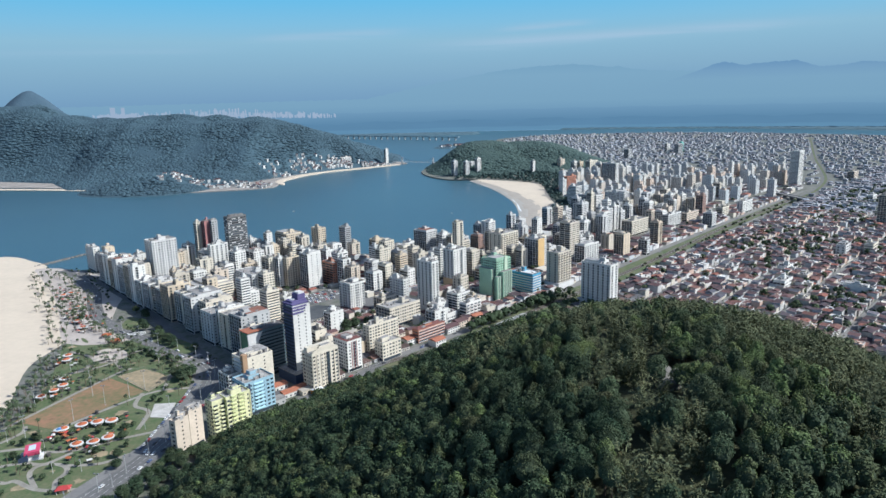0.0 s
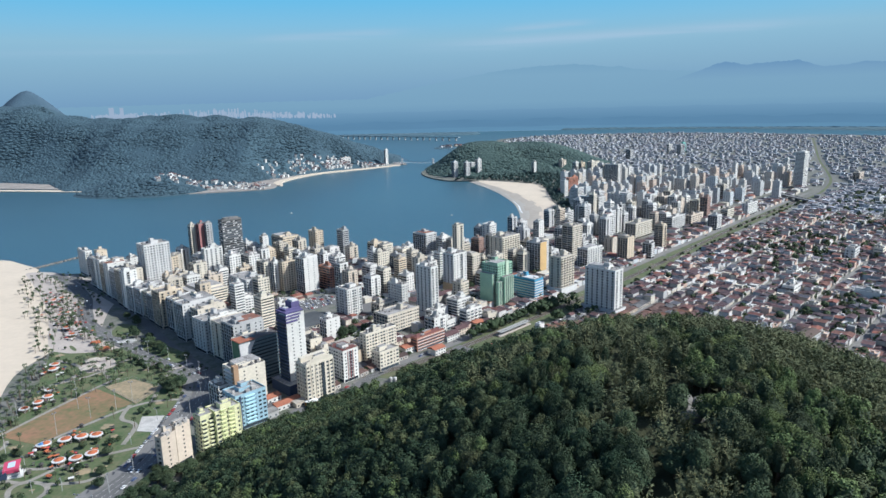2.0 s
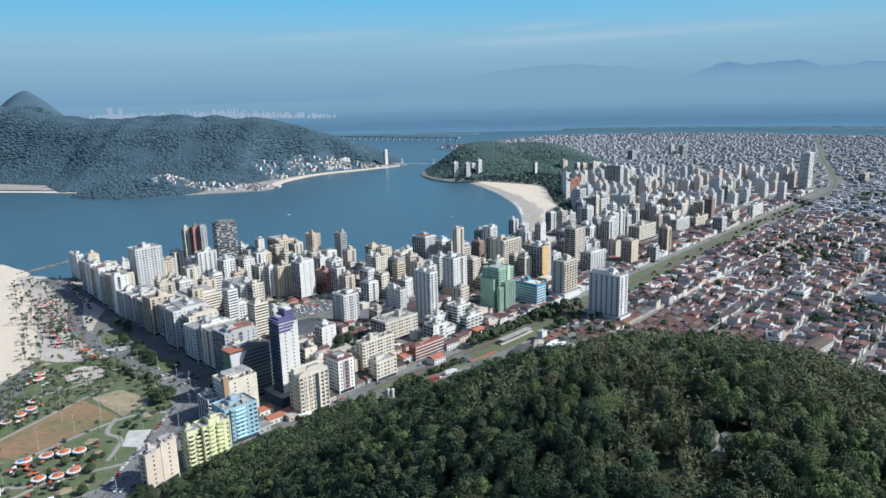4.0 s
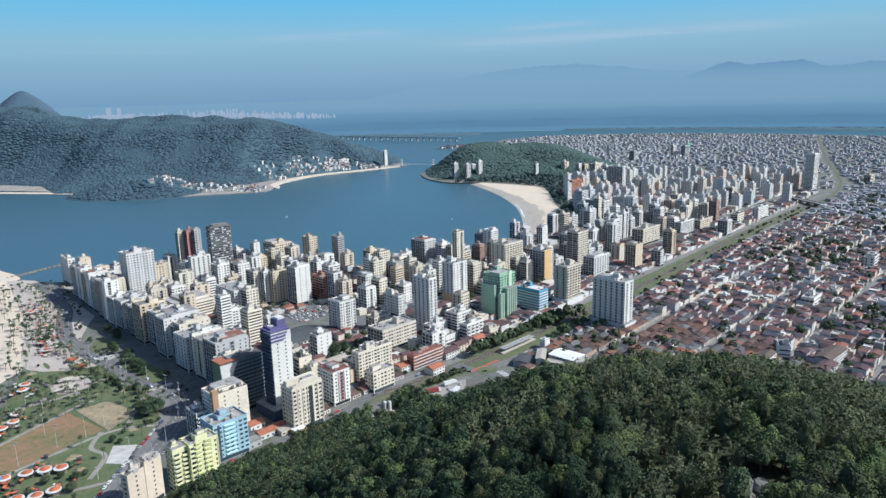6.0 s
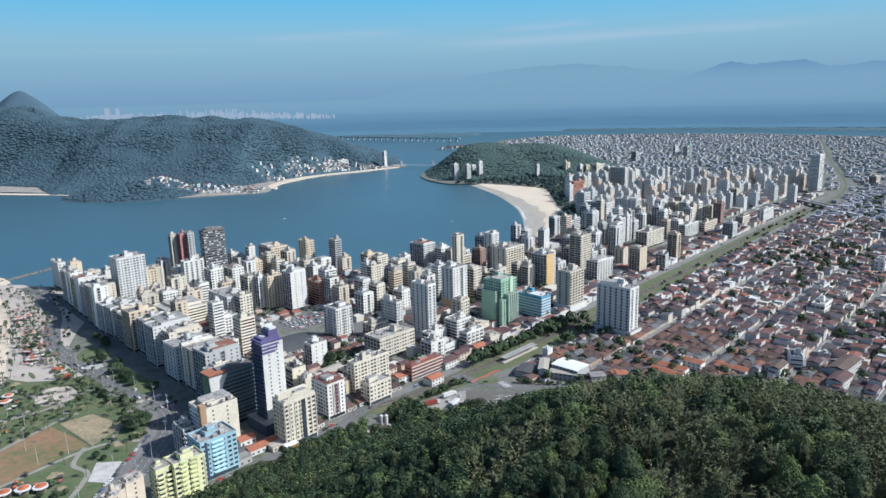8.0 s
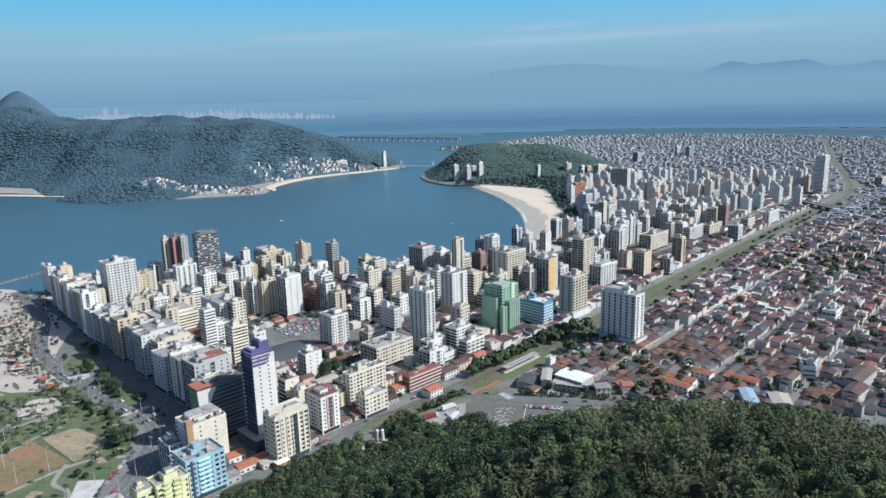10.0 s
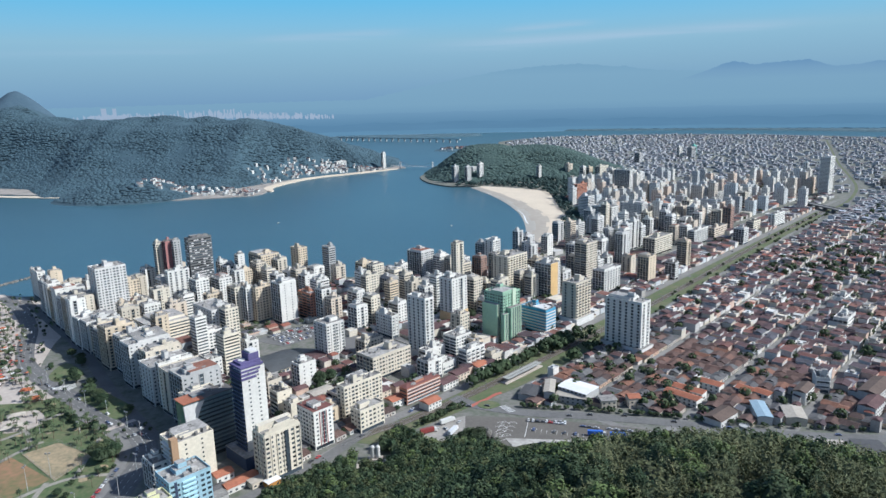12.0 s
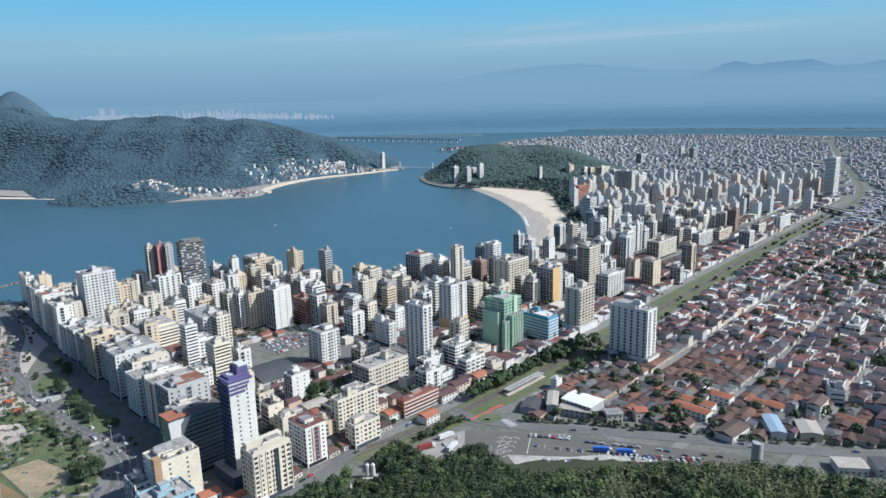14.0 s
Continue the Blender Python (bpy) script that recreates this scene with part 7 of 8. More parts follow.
M_POLE = mat("galvanised_pole", (0.55, 0.55, 0.53), 0.6, 0.2, 1.0, metal=0.2)


def floodlight(x, y, h, arms, label):
    top = root("light_pole", pose(x, y, Z1 + 0.1, 0, 0, tr.uniform(0, 180)), label, "lamp post", "light poles")
    m = Mesh()
    m.ring(0, 0, 0, 0.19, h, 0.10, 7, cap=True)
    part("pole", m, M_POLE, top)
    for k in range(arms):
        m = Mesh()
        s = 1 if k % 2 else -1
        m.box(-1.5 if s < 0 else 0, -0.07, h - 0.3, 0 if s < 0 else 1.5, 0.07, h - 0.15)
        m.box(s * 1.2 - 0.55, -0.4, h - 0.15, s * 1.2 + 0.55, 0.4, h + 0.5)
        part("lamp_head", m, M_METAL, top)


for x, y in ((-333, 513), (-289, 488), (-277, 514), (-263, 527), (-311, 462), (-257, 543), (-311, 558), (-296, 532)):
    floodlight(x, y, 17, 2, "tall white floodlight pole on the sports field")
for x, y in ((-284, 440), (-244, 412), (-214, 392), (-223, 509), (-300, 605), (-270, 605), (-345, 590), (-375, 650), (-226, 470), (-320, 455), (-262, 410)):
    floodlight(x, y, 9, 1, "slim white lamp post in the park")
for k in range(16):
    i = 12 + k * 4
    if i < len(line_pts):
        x, y = line_pts[i]
        floodlight(x + 1.0, y - 1.0, 13, 2, "tall two-armed street lamp along the avenue")


# palms
def palm_meshes(seed, h):
    r = random.Random(seed)
    t = Mesh()
    t.ring(0, 0, -0.3, 0.26, h * 0.5, 0.18, 7)
    t.ring(0, 0, h * 0.5, 0.18, h, 0.14, 7)
    c = Mesh()
    for k in range(15):
        a = 2.4 * k
        el = 0.9 - 1.3 * k / 15
        L = r.uniform(2.4, 3.2)
        d, side = Vector((math.cos(a), math.sin(a), 0)), Vector((-math.sin(a), math.cos(a), 0))
        p, z = Vector((0, 0, h)), el
        for j in range(4):
            q = p + (d * math.cos(z) + Vector((0, 0, math.sin(z)))) * L / 4
            w0, w1 = (0.15, 0.55, 0.5, 0.3)[j], (0.55, 0.5, 0.3, 0.03)[j]
            for s in (-1, 1):
                c.face([p, q, q + side * s * w1 + Vector((0, 0, -w1 * 0.5)), p + side * s * w0 + Vector((0, 0, -w0 * 0.5))])
            p, z = q, z - 0.45
    return t.data("trunk", M_BARK, smooth=True), c.data("crown", M_PALM)


palms = [palm_meshes(k, h) for k, h in ((1, 7.0), (2, 9.0), (3, 8.0), (4, 5.5))]
pr_ = random.Random(77)
edge = [Vector((*p, 0)) for p in curve_line([(-330, 455), (-340, 493), (-342, 515), (-360, 576), (-394, 662), (-452, 759), (-506, 844), (-584, 951)], 10)]
spots_p = []
for k in range(80):
    p = edge[pr_.randrange(len(edge))]
    spots_p.append((p.x + pr_.uniform(-13, 9), p.y + pr_.uniform(-8, 8)))
for k in range(90):
    spots_p.append((pr_.uniform(-560, -350), pr_.uniform(690, 960)))
for k in range(70):
    spots_p.append((pr_.uniform(-350, -225), pr_.uniform(390, 660)))
PAVED = curve_line([(-322, 672), (-388, 664), (-447, 759), (-501, 844), (-580, 951), (-612, 998), (-560, 992), (-478, 925), (-425, 865), (-408, 800), (-372, 716)], 4, True)
LAWN = [(-300, 340), (-338, 440), (-336, 493), (-338, 520), (-355, 576), (-388, 662), (-322, 668), (-268, 622), (-246, 602), (-230, 582), (-222, 550), (-222, 506), (-222, 435), (-236, 385)]
FIELD = [(-338, 489), (-296, 469), (-252, 534), (-240, 570), (-278, 594)]
n_palm = 0
for x, y in spots_p:
    on_edge = any((x - p.x) ** 2 + (y - p.y) ** 2 < 500 for p in edge)
    if not (on_edge or inside(x, y, PAVED) or inside(x, y, LAWN)) or inside(x, y, FIELD) or n_palm >= 140:
        continue
    n_palm += 1
    t_, c_ = pr_.choice(palms)
    top = root("palm_tree", pose(x, y, Z1, pr_.uniform(-5, 5), pr_.uniform(-5, 5), pr_.uniform(0, 360)), "slender coconut palm with a ragged crown", "palm tree", "palms along the beach")
    part("trunk", t_, M_BARK, top)
    part("crown", c_, M_PALM, top)


def street_tree(x, y, k, scale, z=GROUND):
    crown, trunk = street_kinds[k]
    top = root("tree", pose(x, y, z, 0, 0, pr_.uniform(0, 360)) @ Matrix.Diagonal((scale, scale, scale * 0.8, 1)), "round leafy shade tree in the town", "tree", "town trees")
    part("trunk", trunk, M_BARK, top)
    part("crown", crown, M_LEAF, top)


for k in range(18):      # trees along the beach avenue
    i = pr_.randrange(44, len(line_pts) - 4)
    sd = pr_.choice((-14, -16, 14, 17))
    dx_, dy_ = line_pts[i + 1][0] - line_pts[i][0], line_pts[i + 1][1] - line_pts[i][1]
    ln_ = math.hypot(dx_, dy_)
    street_tree(line_pts[i][0] - dy_ / ln_ * sd, line_pts[i][1] + dx_ / ln_ * sd, pr_.randrange(5), pr_.uniform(0.4, 0.75))
for x, y, s in ((-231, 560, 1.3), (-238, 566, 1.2), (-226, 568, 1.2), (-234, 573, 1.1), (-331, 712, 1.0), (-338, 740, 1.0), (-345, 752, 0.9), (-322, 700, 0.9), (-296, 672, 1.1), (-304, 690, 0.9), (-276, 652, 1.1), (-284, 662, 1.0), (-270, 644, 0.8), (-360, 764, 0.9), (-310, 640, 0.7), (-292, 630, 0.7), (-300, 615, 0.6), (-275, 610, 0.7), (-262, 612, 0.6), (-283, 622, 0.7),
                (-300, 430, 0.7), (-258, 466, 0.6), (-240, 470, 0.6), (-236, 456, 0.7), (-228, 430, 0.7), (-246, 436, 0.6), (-305, 450, 0.6), (-226, 545, 0.6), (-240, 520, 0.6), (-222, 415, 0.8), (-192, 414, 0.7), (-188, 404, 0.8), (-184, 396, 0.7), (-190, 428, 0.8), (-190, 456, 0.5), (-201, 378, 1.0), (-197, 388, 1.1), (-194, 399, 1.0), (-207, 368, 1.0), (-186, 418, 1.0)):
    street_tree(x, y, pr_.randrange(5), s)
for k in range(60):      # low shrubs and small trees over the lawns
    x, y = pr_.uniform(-380, -215), pr_.uniform(385, 690)
    if inside(x, y, LAWN) and not inside(x, y, FIELD):
        street_tree(x, y, pr_.randrange(5), pr_.uniform(0.28, 0.5))
# breakwater stones and a small mole at the end of the beach
mole = root("breakwater", pose(0, 0, 0), "low line of dark rocks running into the bay", "breakwater")
for k in range(26):
    m = Mesh()
    s = pr_.uniform(2.0, 3.6)
    m.ring(0, 0, -1, s, 1.6, s * 0.8, 7)
    m.ring(0, 0, 1.6, s * 0.8, 2.6, s * 0.3, 7, cap=True)
    m.turned(pose(-629 + 35 * k / 25 + pr_.uniform(-1, 1), 1026 + 80 * k / 25 + pr_.uniform(-2, 2), 0, 0, 0, pr_.uniform(0, 90)))
    part("rock", m, M_ROCK, mole)

# market stalls, tables and parasols as dark clutter round the kiosks
for k in range(30):
    x, y = pr_.choice(((-287, 469), (-266, 479), (-254, 448), (-337, 560), (-333, 540), (-363, 618), (-415, 742), (-394, 708), (-483, 845), (-440, 785)))
    x, y = x + pr_.uniform(-13, 13), y + pr_.uniform(-10, 10)
    top = root("parasol", pose(x, y, Z1 + 0.15), "small cloth parasol over a table", "parasol", "parasols by the kiosks")
    m = Mesh()
    m.ring(0, 0, 2.1, 1.5, 2.7, 0.05, 8)
    part("canopy", m, pr_.choice((M_RED, M_WHITE, M_ORANGE, M_NAVY)), top)
    m = Mesh()
    m.ring(0, 0, 0, 0.05, 2.5, 0.04, 5)
    part("pole", m, M_METAL, top)
    m = Mesh()
    m.ring(0, 0, 0.70, 0.7, 0.76, 0.7, 8, cap=True)
    part("table", m, M_WHITE, top)

# worn bare patches, planting beds, shrubs and more palms over the park and the promenade
worn = Mesh()
for k in range(60):
    x, y = pr_.uniform(-380, -215), pr_.uniform(385, 690)
    if not inside(x, y, LAWN) or inside(x, y, FIELD):
        continue
    a0, r0 = pr_.uniform(0, 6.28), pr_.uniform(1.5, 5.0)
    worn.face([(x + r0 * pr_.uniform(0.5, 1.6) * math.cos(a0 + 0.7 * i), y + r0 * pr_.uniform(0.4, 1.3) * math.sin(a0 + 0.7 * i), Z1 + 0.115 + 0.0004 * k) for i in range(9)])
tagged(new("worn_ground", worn.data("worn_ground", M_DUST)), "bare trodden patches of pale earth in the lawn", "ground", kind="structure")
beds, bed_mid = Mesh(), []
for k in range(420):
    x, y = pr_.uniform(-600, -330), pr_.uniform(670, 990)
    if not inside(x, y, PAVED) or any((x - q[0]) ** 2 + (y - q[1]) ** 2 < 800 for q in bed_mid):
        continue
    bed_mid.append((x, y))
    ln_, wd_ = pr_.uniform(7, 13), pr_.uniform(3.5, 7)
    beds.face([(x + ln_ * math.cos(i * 0.628) * 0.55 - wd_ * math.sin(i * 0.628) * 0.83, y + ln_ * math.cos(i * 0.628) * -0.83 + wd_ * math.sin(i * 0.628) * 0.55, Z1 + 0.18 + 0.0006 * k) for i in range(10)])
tagged(new("planting_beds", beds.data("planting_beds", M_GRASS)), "rounded grass beds in the paved promenade", "lawn", kind="structure")
shrubs = [(x + pr_.uniform(-8, 8), y + pr_.uniform(-8, 8)) for x, y in bed_mid for _ in range(1)]
for k in range(220):
    x, y = pr_.uniform(-385, -215), pr_.uniform(385, 690)
    if inside(x, y, LAWN) and not inside(x, y, FIELD) and math.sin(x * 0.09) + math.sin(y * 0.07 + x * 0.05) > -0.4:
        shrubs.append((x, y))
for p in line_pts[44:-4]:
    shrubs += [(p[0] + pr_.choice((-1, 1)) * pr_.uniform(11, 17), p[1] + pr_.uniform(-8, 8))]
joined_trees("park_shrubs", shrubs, "low dark shrubs and small trees over the lawns", 61, 0.18, 0.5)


def grove(name, places, label, seed):
    """Many palms in one mesh, past counting."""
    r, m = random.Random(seed), Mesh()
    for x, y in places:
        s, h = len(m.v), r.uniform(5, 9)
        m.ring(0, 0, -0.3, 0.24, h, 0.14, 5)
        for k in range(11):
            a, L = 2.4 * k, r.uniform(2.2, 3.1)
            up = 0.9 - 0.12 * k
            d, side = Vector((math.cos(a), math.sin(a), 0)), Vector((-math.sin(a), math.cos(a), 0))
            p = Vector((0, 0, h))
            q = p + d * L * 0.55 + Vector((0, 0, up))
            e = p + d * L + Vector((0, 0, up - 1.4))
            for t_ in (-1, 1):
                m.face([p, q, q + side * t_ * 0.55 + Vector((0, 0, -0.3))], 1)
                m.face([q, e, q + side * t_ * 0.55 + Vector((0, 0, -0.3))], 1)
        m.turned(pose(x, y, Z1, r.uniform(-6, 6), r.uniform(-6, 6), r.uniform(0, 360)), s)
    return tagged(new(name, m.data(name, M_BARK, M_PALM)), label, "palm trees", kind="stuff")


more = []
for k in range(150):
    p = edge[pr_.randrange(len(edge))]
    q = (p.x + pr_.uniform(-13, 14), p.y + pr_.uniform(-9, 9)) if k % 3 else (pr_.uniform(-590, -330), pr_.uniform(690, 980))
    if k % 3 or (k % 2 and inside(*q, PAVED)):
        more.append(q)
for k in range(110):
    p = line_pts[pr_.randrange(30, len(line_pts) - 4)]
    more.append((p[0] - pr_.uniform(10, 22), p[1] - pr_.uniform(4, 14)))
for k in range(170):
    q = (pr_.uniform(-350, -225), pr_.uniform(545, 680))
    if inside(*q, LAWN) and not inside(*q, FIELD):
        more.append(q)
more = [q for q in more if (q[0] + 227) ** 2 + (q[1] - 502) ** 2 > 500 and not (q[0] > -222 and q[1] < 600)]
grove("palm_grove", more, "scattered coconut palms between beach and promenade", 63)

stalls = Mesh()
centres = [(-287, 469), (-266, 479), (-254, 448), (-264, 445), (-337, 560), (-333, 540), (-363, 618), (-415, 742), (-394, 708), (-483, 845), (-440, 785), (-425, 765), (-455, 810), (-405, 720), (-500, 870)]
for k in range(230):
    x, y = pr_.choice(centres)
    x, y = x + pr_.gauss(0, 10), y + pr_.gauss(0, 9)
    s, w_ = len(stalls.v), pr_.uniform(0.7, 1.8)
    c_ = pr_.choice((0, 1, 2, 2, 3, 3, 3))
    stalls.box(-w_ * 0.8, -w_ * 0.6, 0, w_ * 0.8, w_ * 0.6, 0.8, 3)
    stalls.gable(-w_, -w_ * 0.8, w_, w_ * 0.8, 2.1, 0.5, 0.1, c_)
    stalls.turned(pose(x, y, Z1 + 0.16, 0, 0, pr_.uniform(0, 180)), s)
tagged(new("market_stalls", stalls.data("market_stalls", M_WHITE, M_RED, M_ORANGE, mat("dark_cloth", (0.08, 0.075, 0.07), 0.9, 0.3, 1.0))), "small stalls, tables and awnings crowding round the kiosks", "stalls", kind="stuff")
# ======================= railway, streets, foot of the hill =======================
def along(name, a0, a1, b, width, z, material, label, category):
    return tagged(strip(name, [town(a0, b), town((a0 + a1) / 2, b), town(a1, b)], width, z, material, 1), label, category, kind="structure")


def line_of(knots, off=0.0):
    return [town(a_, b_ + off) for a_, b_ in knots]


TRACK = [(-40, -14), (-8, -9.5), (9, -5), (41, -2), (82, 1), (140, 2), (250, 2.5), (430, -1), (560, -7), (700, -15), (900, -22), (1160, -28), (1240, -30)]
LAWN_LEFT = [(1160, -36.5), (900, -30.5), (707, -26), (560, -22), (447, -19.5), (330, -14.5), (200, -10), (90, -7.5), (50, -7), (18, -9.5), (-8, -10.5), (-30, -7)]
tagged(slab("rail_lawn", line_of(GREEN_EDGE[:-1]) + line_of(LAWN_LEFT), 2, Z1 + 0.10, mat("rail_grass", (0.072, 0.108, 0.046), 0.95, 0.0, 4.0, second=(0.135, 0.13, 0.078), coarse=22)), "long green strip beside the tramway", "lawn", kind="structure")
tagged(strip("ballast", line_of(TRACK), 8, Z1 + 0.22, mat("ballast", (0.125, 0.105, 0.085), 0.95, 0.35, 1.0), 4), "grey-brown track bed of the tramway", "track bed", kind="structure")
for k, b in enumerate((-3.1, -1.6, 1.6, 3.1)):
    tagged(strip(f"rail_{k + 1}", line_of(TRACK, b), 0.16, Z1 + 0.42, M_METAL, 4), "steel rail", "rail", kind="structure")
tagged(strip("road_rail_left", line_of(ROAD_LEFT), 9, Z1 + 0.20, M_STREET, 4), "asphalt road beside the tramway", "road", kind="structure")
tagged(strip("lane_rail_right", line_of([(a_, b_ + 3.6) for a_, b_ in GREEN_EDGE[4:-1]]), 4.2, Z1 + 0.20, M_STREET, 4), "narrow lane beside the green strip", "road", kind="structure")
tagged(strip("road_curve", CURVE, 16, Z1 + 0.20, M_ROAD, 6), "wide avenue curving away among the houses", "road", kind="structure")
tagged(strip("curve_median", CURVE[1:], 7, Z1 + 0.32, MATS["rail_grass"], 6), "grass median of the far avenue", "lawn", kind="structure")
for k, b in enumerate(STREETS):
    along(f"road_parallel_{k + 1}", 35 - 0.85 * (b - 80), 1900, b, 7.4, Z1 + 0.12, M_STREET, "street between rows of houses", "road")
for k in range(15):
    a = 112 * (k - 1) + 0.5
    p = [town(a, 40), town(a, 420), town(a, 800)]
    tagged(strip(f"road_cross_{k + 1}", [q for q in p], 6.6, Z1 + 0.14, M_STREET, 1), "narrow cross street among the houses", "road", kind="structure")
for k in range(5):
    p = [town(84 + 105 * k * 1.1, -18), town(84 + 105 * k * 1.1, -290)]
    tagged(strip(f"road_town_{k + 1}", p, 9, Z1 + 0.13, M_ROAD, 1), "street between apartment blocks", "road", kind="structure")
tagged(strip("road_hill_foot", [(-196, 410), (-176, 440), (-150, 474), (-128, 502), (-98, 537), (-79, 558), (-67, 577), (-54, 597)], 9.5, Z1 + 0.24, M_ROAD, 8), "asphalt road round the foot of the hill", "road", kind="structure")
tagged(slab("car_park", [(19, 617), (16, 590), (40, 560), (120, 540), (196, 540), (214, 568), (131, 594), (67, 611)], 2, Z1 + 0.16, mat("old_asphalt", (0.135, 0.124, 0.112), 0.95, 0.25, 2.0, coarse=25)), "worn open car park of patched asphalt", "car park", kind="structure")
tagged(slab("concrete_apron", [(46, 580), (88, 575), (113, 577), (151, 569), (186, 559), (176, 546), (144, 540), (100, 548), (52, 562)], 2, Z1 + 0.5, mat("light_concrete", (0.46, 0.44, 0.41), 0.9, 0.45, 3.0, coarse=14)), "pale concrete apron behind the car park", "pavement", kind="structure")

tagged(slab("tower_car_park", [((p_ - q_) / math.sqrt(2), (p_ + q_) / math.sqrt(2)) for p_, q_ in ((440, 660), (496, 660), (496, 701), (428, 701))], 2, Z1 + 0.15, M_ROAD), "worn parking lot with rows of cars among the towers", "car park", kind="structure")
tagged(slab("open_lot", [(-99, 745), (-60, 742), (-22, 754), (-45, 814), (-101, 802)], 2, Z1 + 0.15, M_ROAD), "dark asphalt parking lot among the towers", "car park", kind="structure")
tagged(slab("yard_ground", [(-22, 581), (0, 608), (19, 617), (18, 594), (2, 575)], 2, Z1 + 0.17, mat("gravel_yard", (0.33, 0.31, 0.285), 0.95, 0.3, 2.0, coarse=10)), "pale gravel yard beside the road", "ground", kind="structure")
tagged(strip("cycle_path", [(24, 633), (31, 640), (38, 646), (44, 653), (50, 657)], 3.2, Z1 + 0.30, mat("red_path", (0.42, 0.13, 0.10), 0.9, 0.3, 2.0), 6), "red painted cycle path", "path", kind="structure")
# painted bays
bays = Mesh()
for k in range(36):
    s = len(bays.v)
    bays.box(-0.08, -2.5, 0.17, 0.08, 2.5, 0.19)
    bays.turned(pose(66 + 3.6 * k, 592 - 1.05 * k, Z1, 0, 0, -16), s)
for k in range(6):
    s = len(bays.v)
    bays.box(-4, -0.12, 0.17, 4, 0.12, 0.19)
    bays.turned(pose(44 + 1.5 * (k % 2), 578 + 5.5 * k, Z1, 0, 0, 20), s)
tagged(new("bay_markings", bays.data("bay_markings", M_PAINT)), "white painted parking bays", "road marking", kind="structure")

# tram stop
stop = root("tram_stop", pose(*town(143, 9.5), Z1 + 0.2, 0, 0, RAIL_ROT), "long open tram stop with white slatted canopies", "tram stop")
m = Mesh()
m.box(-26, -3, 0, 26, 3, 0.9)
part("platform", m, M_PAVE, stop)
for k, off in enumerate((-1.9, 1.9)):
    m = Mesh()
    m.box(-24, off - 1.5, 4.2, 24, off + 1.5, 4.5)
    canopy_ = part("canopy", m, mat("canopy_sheet", (0.36, 0.36, 0.34), 0.7, 0.3, 1.0, coarse=4), stop)
for k in range(8):
    m = Mesh()
    m.ring(-23 + 6.5 * k, 0, 0.9, 0.14, 4.2, 0.14, 6)
    m.box(-23 + 6.5 * k - 0.1, -3.2, 4.0, -23 + 6.5 * k + 0.1, 3.2, 4.2)
    part("post", m, M_METAL, stop)
for k in range(26):       # masts along the line
    a = -40 + 46 * k
    mast = root("tram_mast", pose(*town(a, float(np.interp(a, [q[0] for q in TRACK], [q[1] for q in TRACK])) + 4.6), Z1, 0, 0, RAIL_ROT), "grey overhead-wire mast beside the track", "mast", "tramway masts")
    m = Mesh()
    m.ring(0, 0, 0, 0.16, 7.5, 0.11, 6, cap=True)
    part("pole", m, M_METAL, mast)
    m = Mesh()
    m.box(-0.06, 0, 6.6, 0.06, 5.5, 6.75)
    part("arm", m, M_METAL, mast)


# cars
def car_meshes():
    m = Mesh()
    prof = [(-2.1, 0.35), (-2.15, 0.75), (-1.95, 0.95), (-1.3, 1.0), (-0.75, 1.42), (0.75, 1.45), (1.35, 1.02), (2.0, 0.88), (2.15, 0.6), (2.1, 0.35)]
    n = len(prof)
    pts = [[(x, s * (0.86 - (0.16 if z > 1.1 else 0)), z) for x, z in prof] for s in (-1, 1)]
    for i in range(n):
        j = (i + 1) % n
        m.face([pts[0][i], pts[0][j], pts[1][j], pts[1][i]])
    m.face(pts[0][::-1])
    m.face(pts[1])
    g = Mesh()
    g.face([(-1.28, -0.74, 1.03), (-1.28, 0.74, 1.03), (-0.80, 0.66, 1.41), (-0.80, -0.66, 1.41)])
    g.face([(0.80, -0.66, 1.45), (0.80, 0.66, 1.45), (1.34, 0.74, 1.06), (1.34, -0.74, 1.06)])
    for s in (-1, 1):
        g.face([(-1.15, s * 0.875, 1.02), (1.2, s * 0.875, 1.02), (0.7, s * 0.72, 1.40), (-0.7, s * 0.72, 1.40)])
    g.v = [(x, y, z + 0.03) for x, y, z in g.v]
    wheel = Mesh()
    wheel.ring(0, 0, -0.1, 0.32, 0.1, 0.32, 10, cap=True)
    wheel.turned(pose(0, 0, 0, 90))
    return m.data("body", M_CAR), g.data("glass", M_GLASS), wheel.data("wheel", M_RUBBER)


CAR = car_meshes()
cr = random.Random(31)


def car(x, y, rot, z=GROUND + 0.24):
    top = root("car", pose(x, y, z, 0, 0, rot), "small hatchback car on the asphalt", "car", "cars")
    part("body", CAR[0], M_CAR, top)
    part("window_glass", CAR[1], M_GLASS, top)
    for wx in (-1.35, 1.35):
        for wy in (-0.78, 0.78):
            w = part("wheel", CAR[2], M_RUBBER, top)
            w.matrix_basis = pose(wx, wy, 0.32)


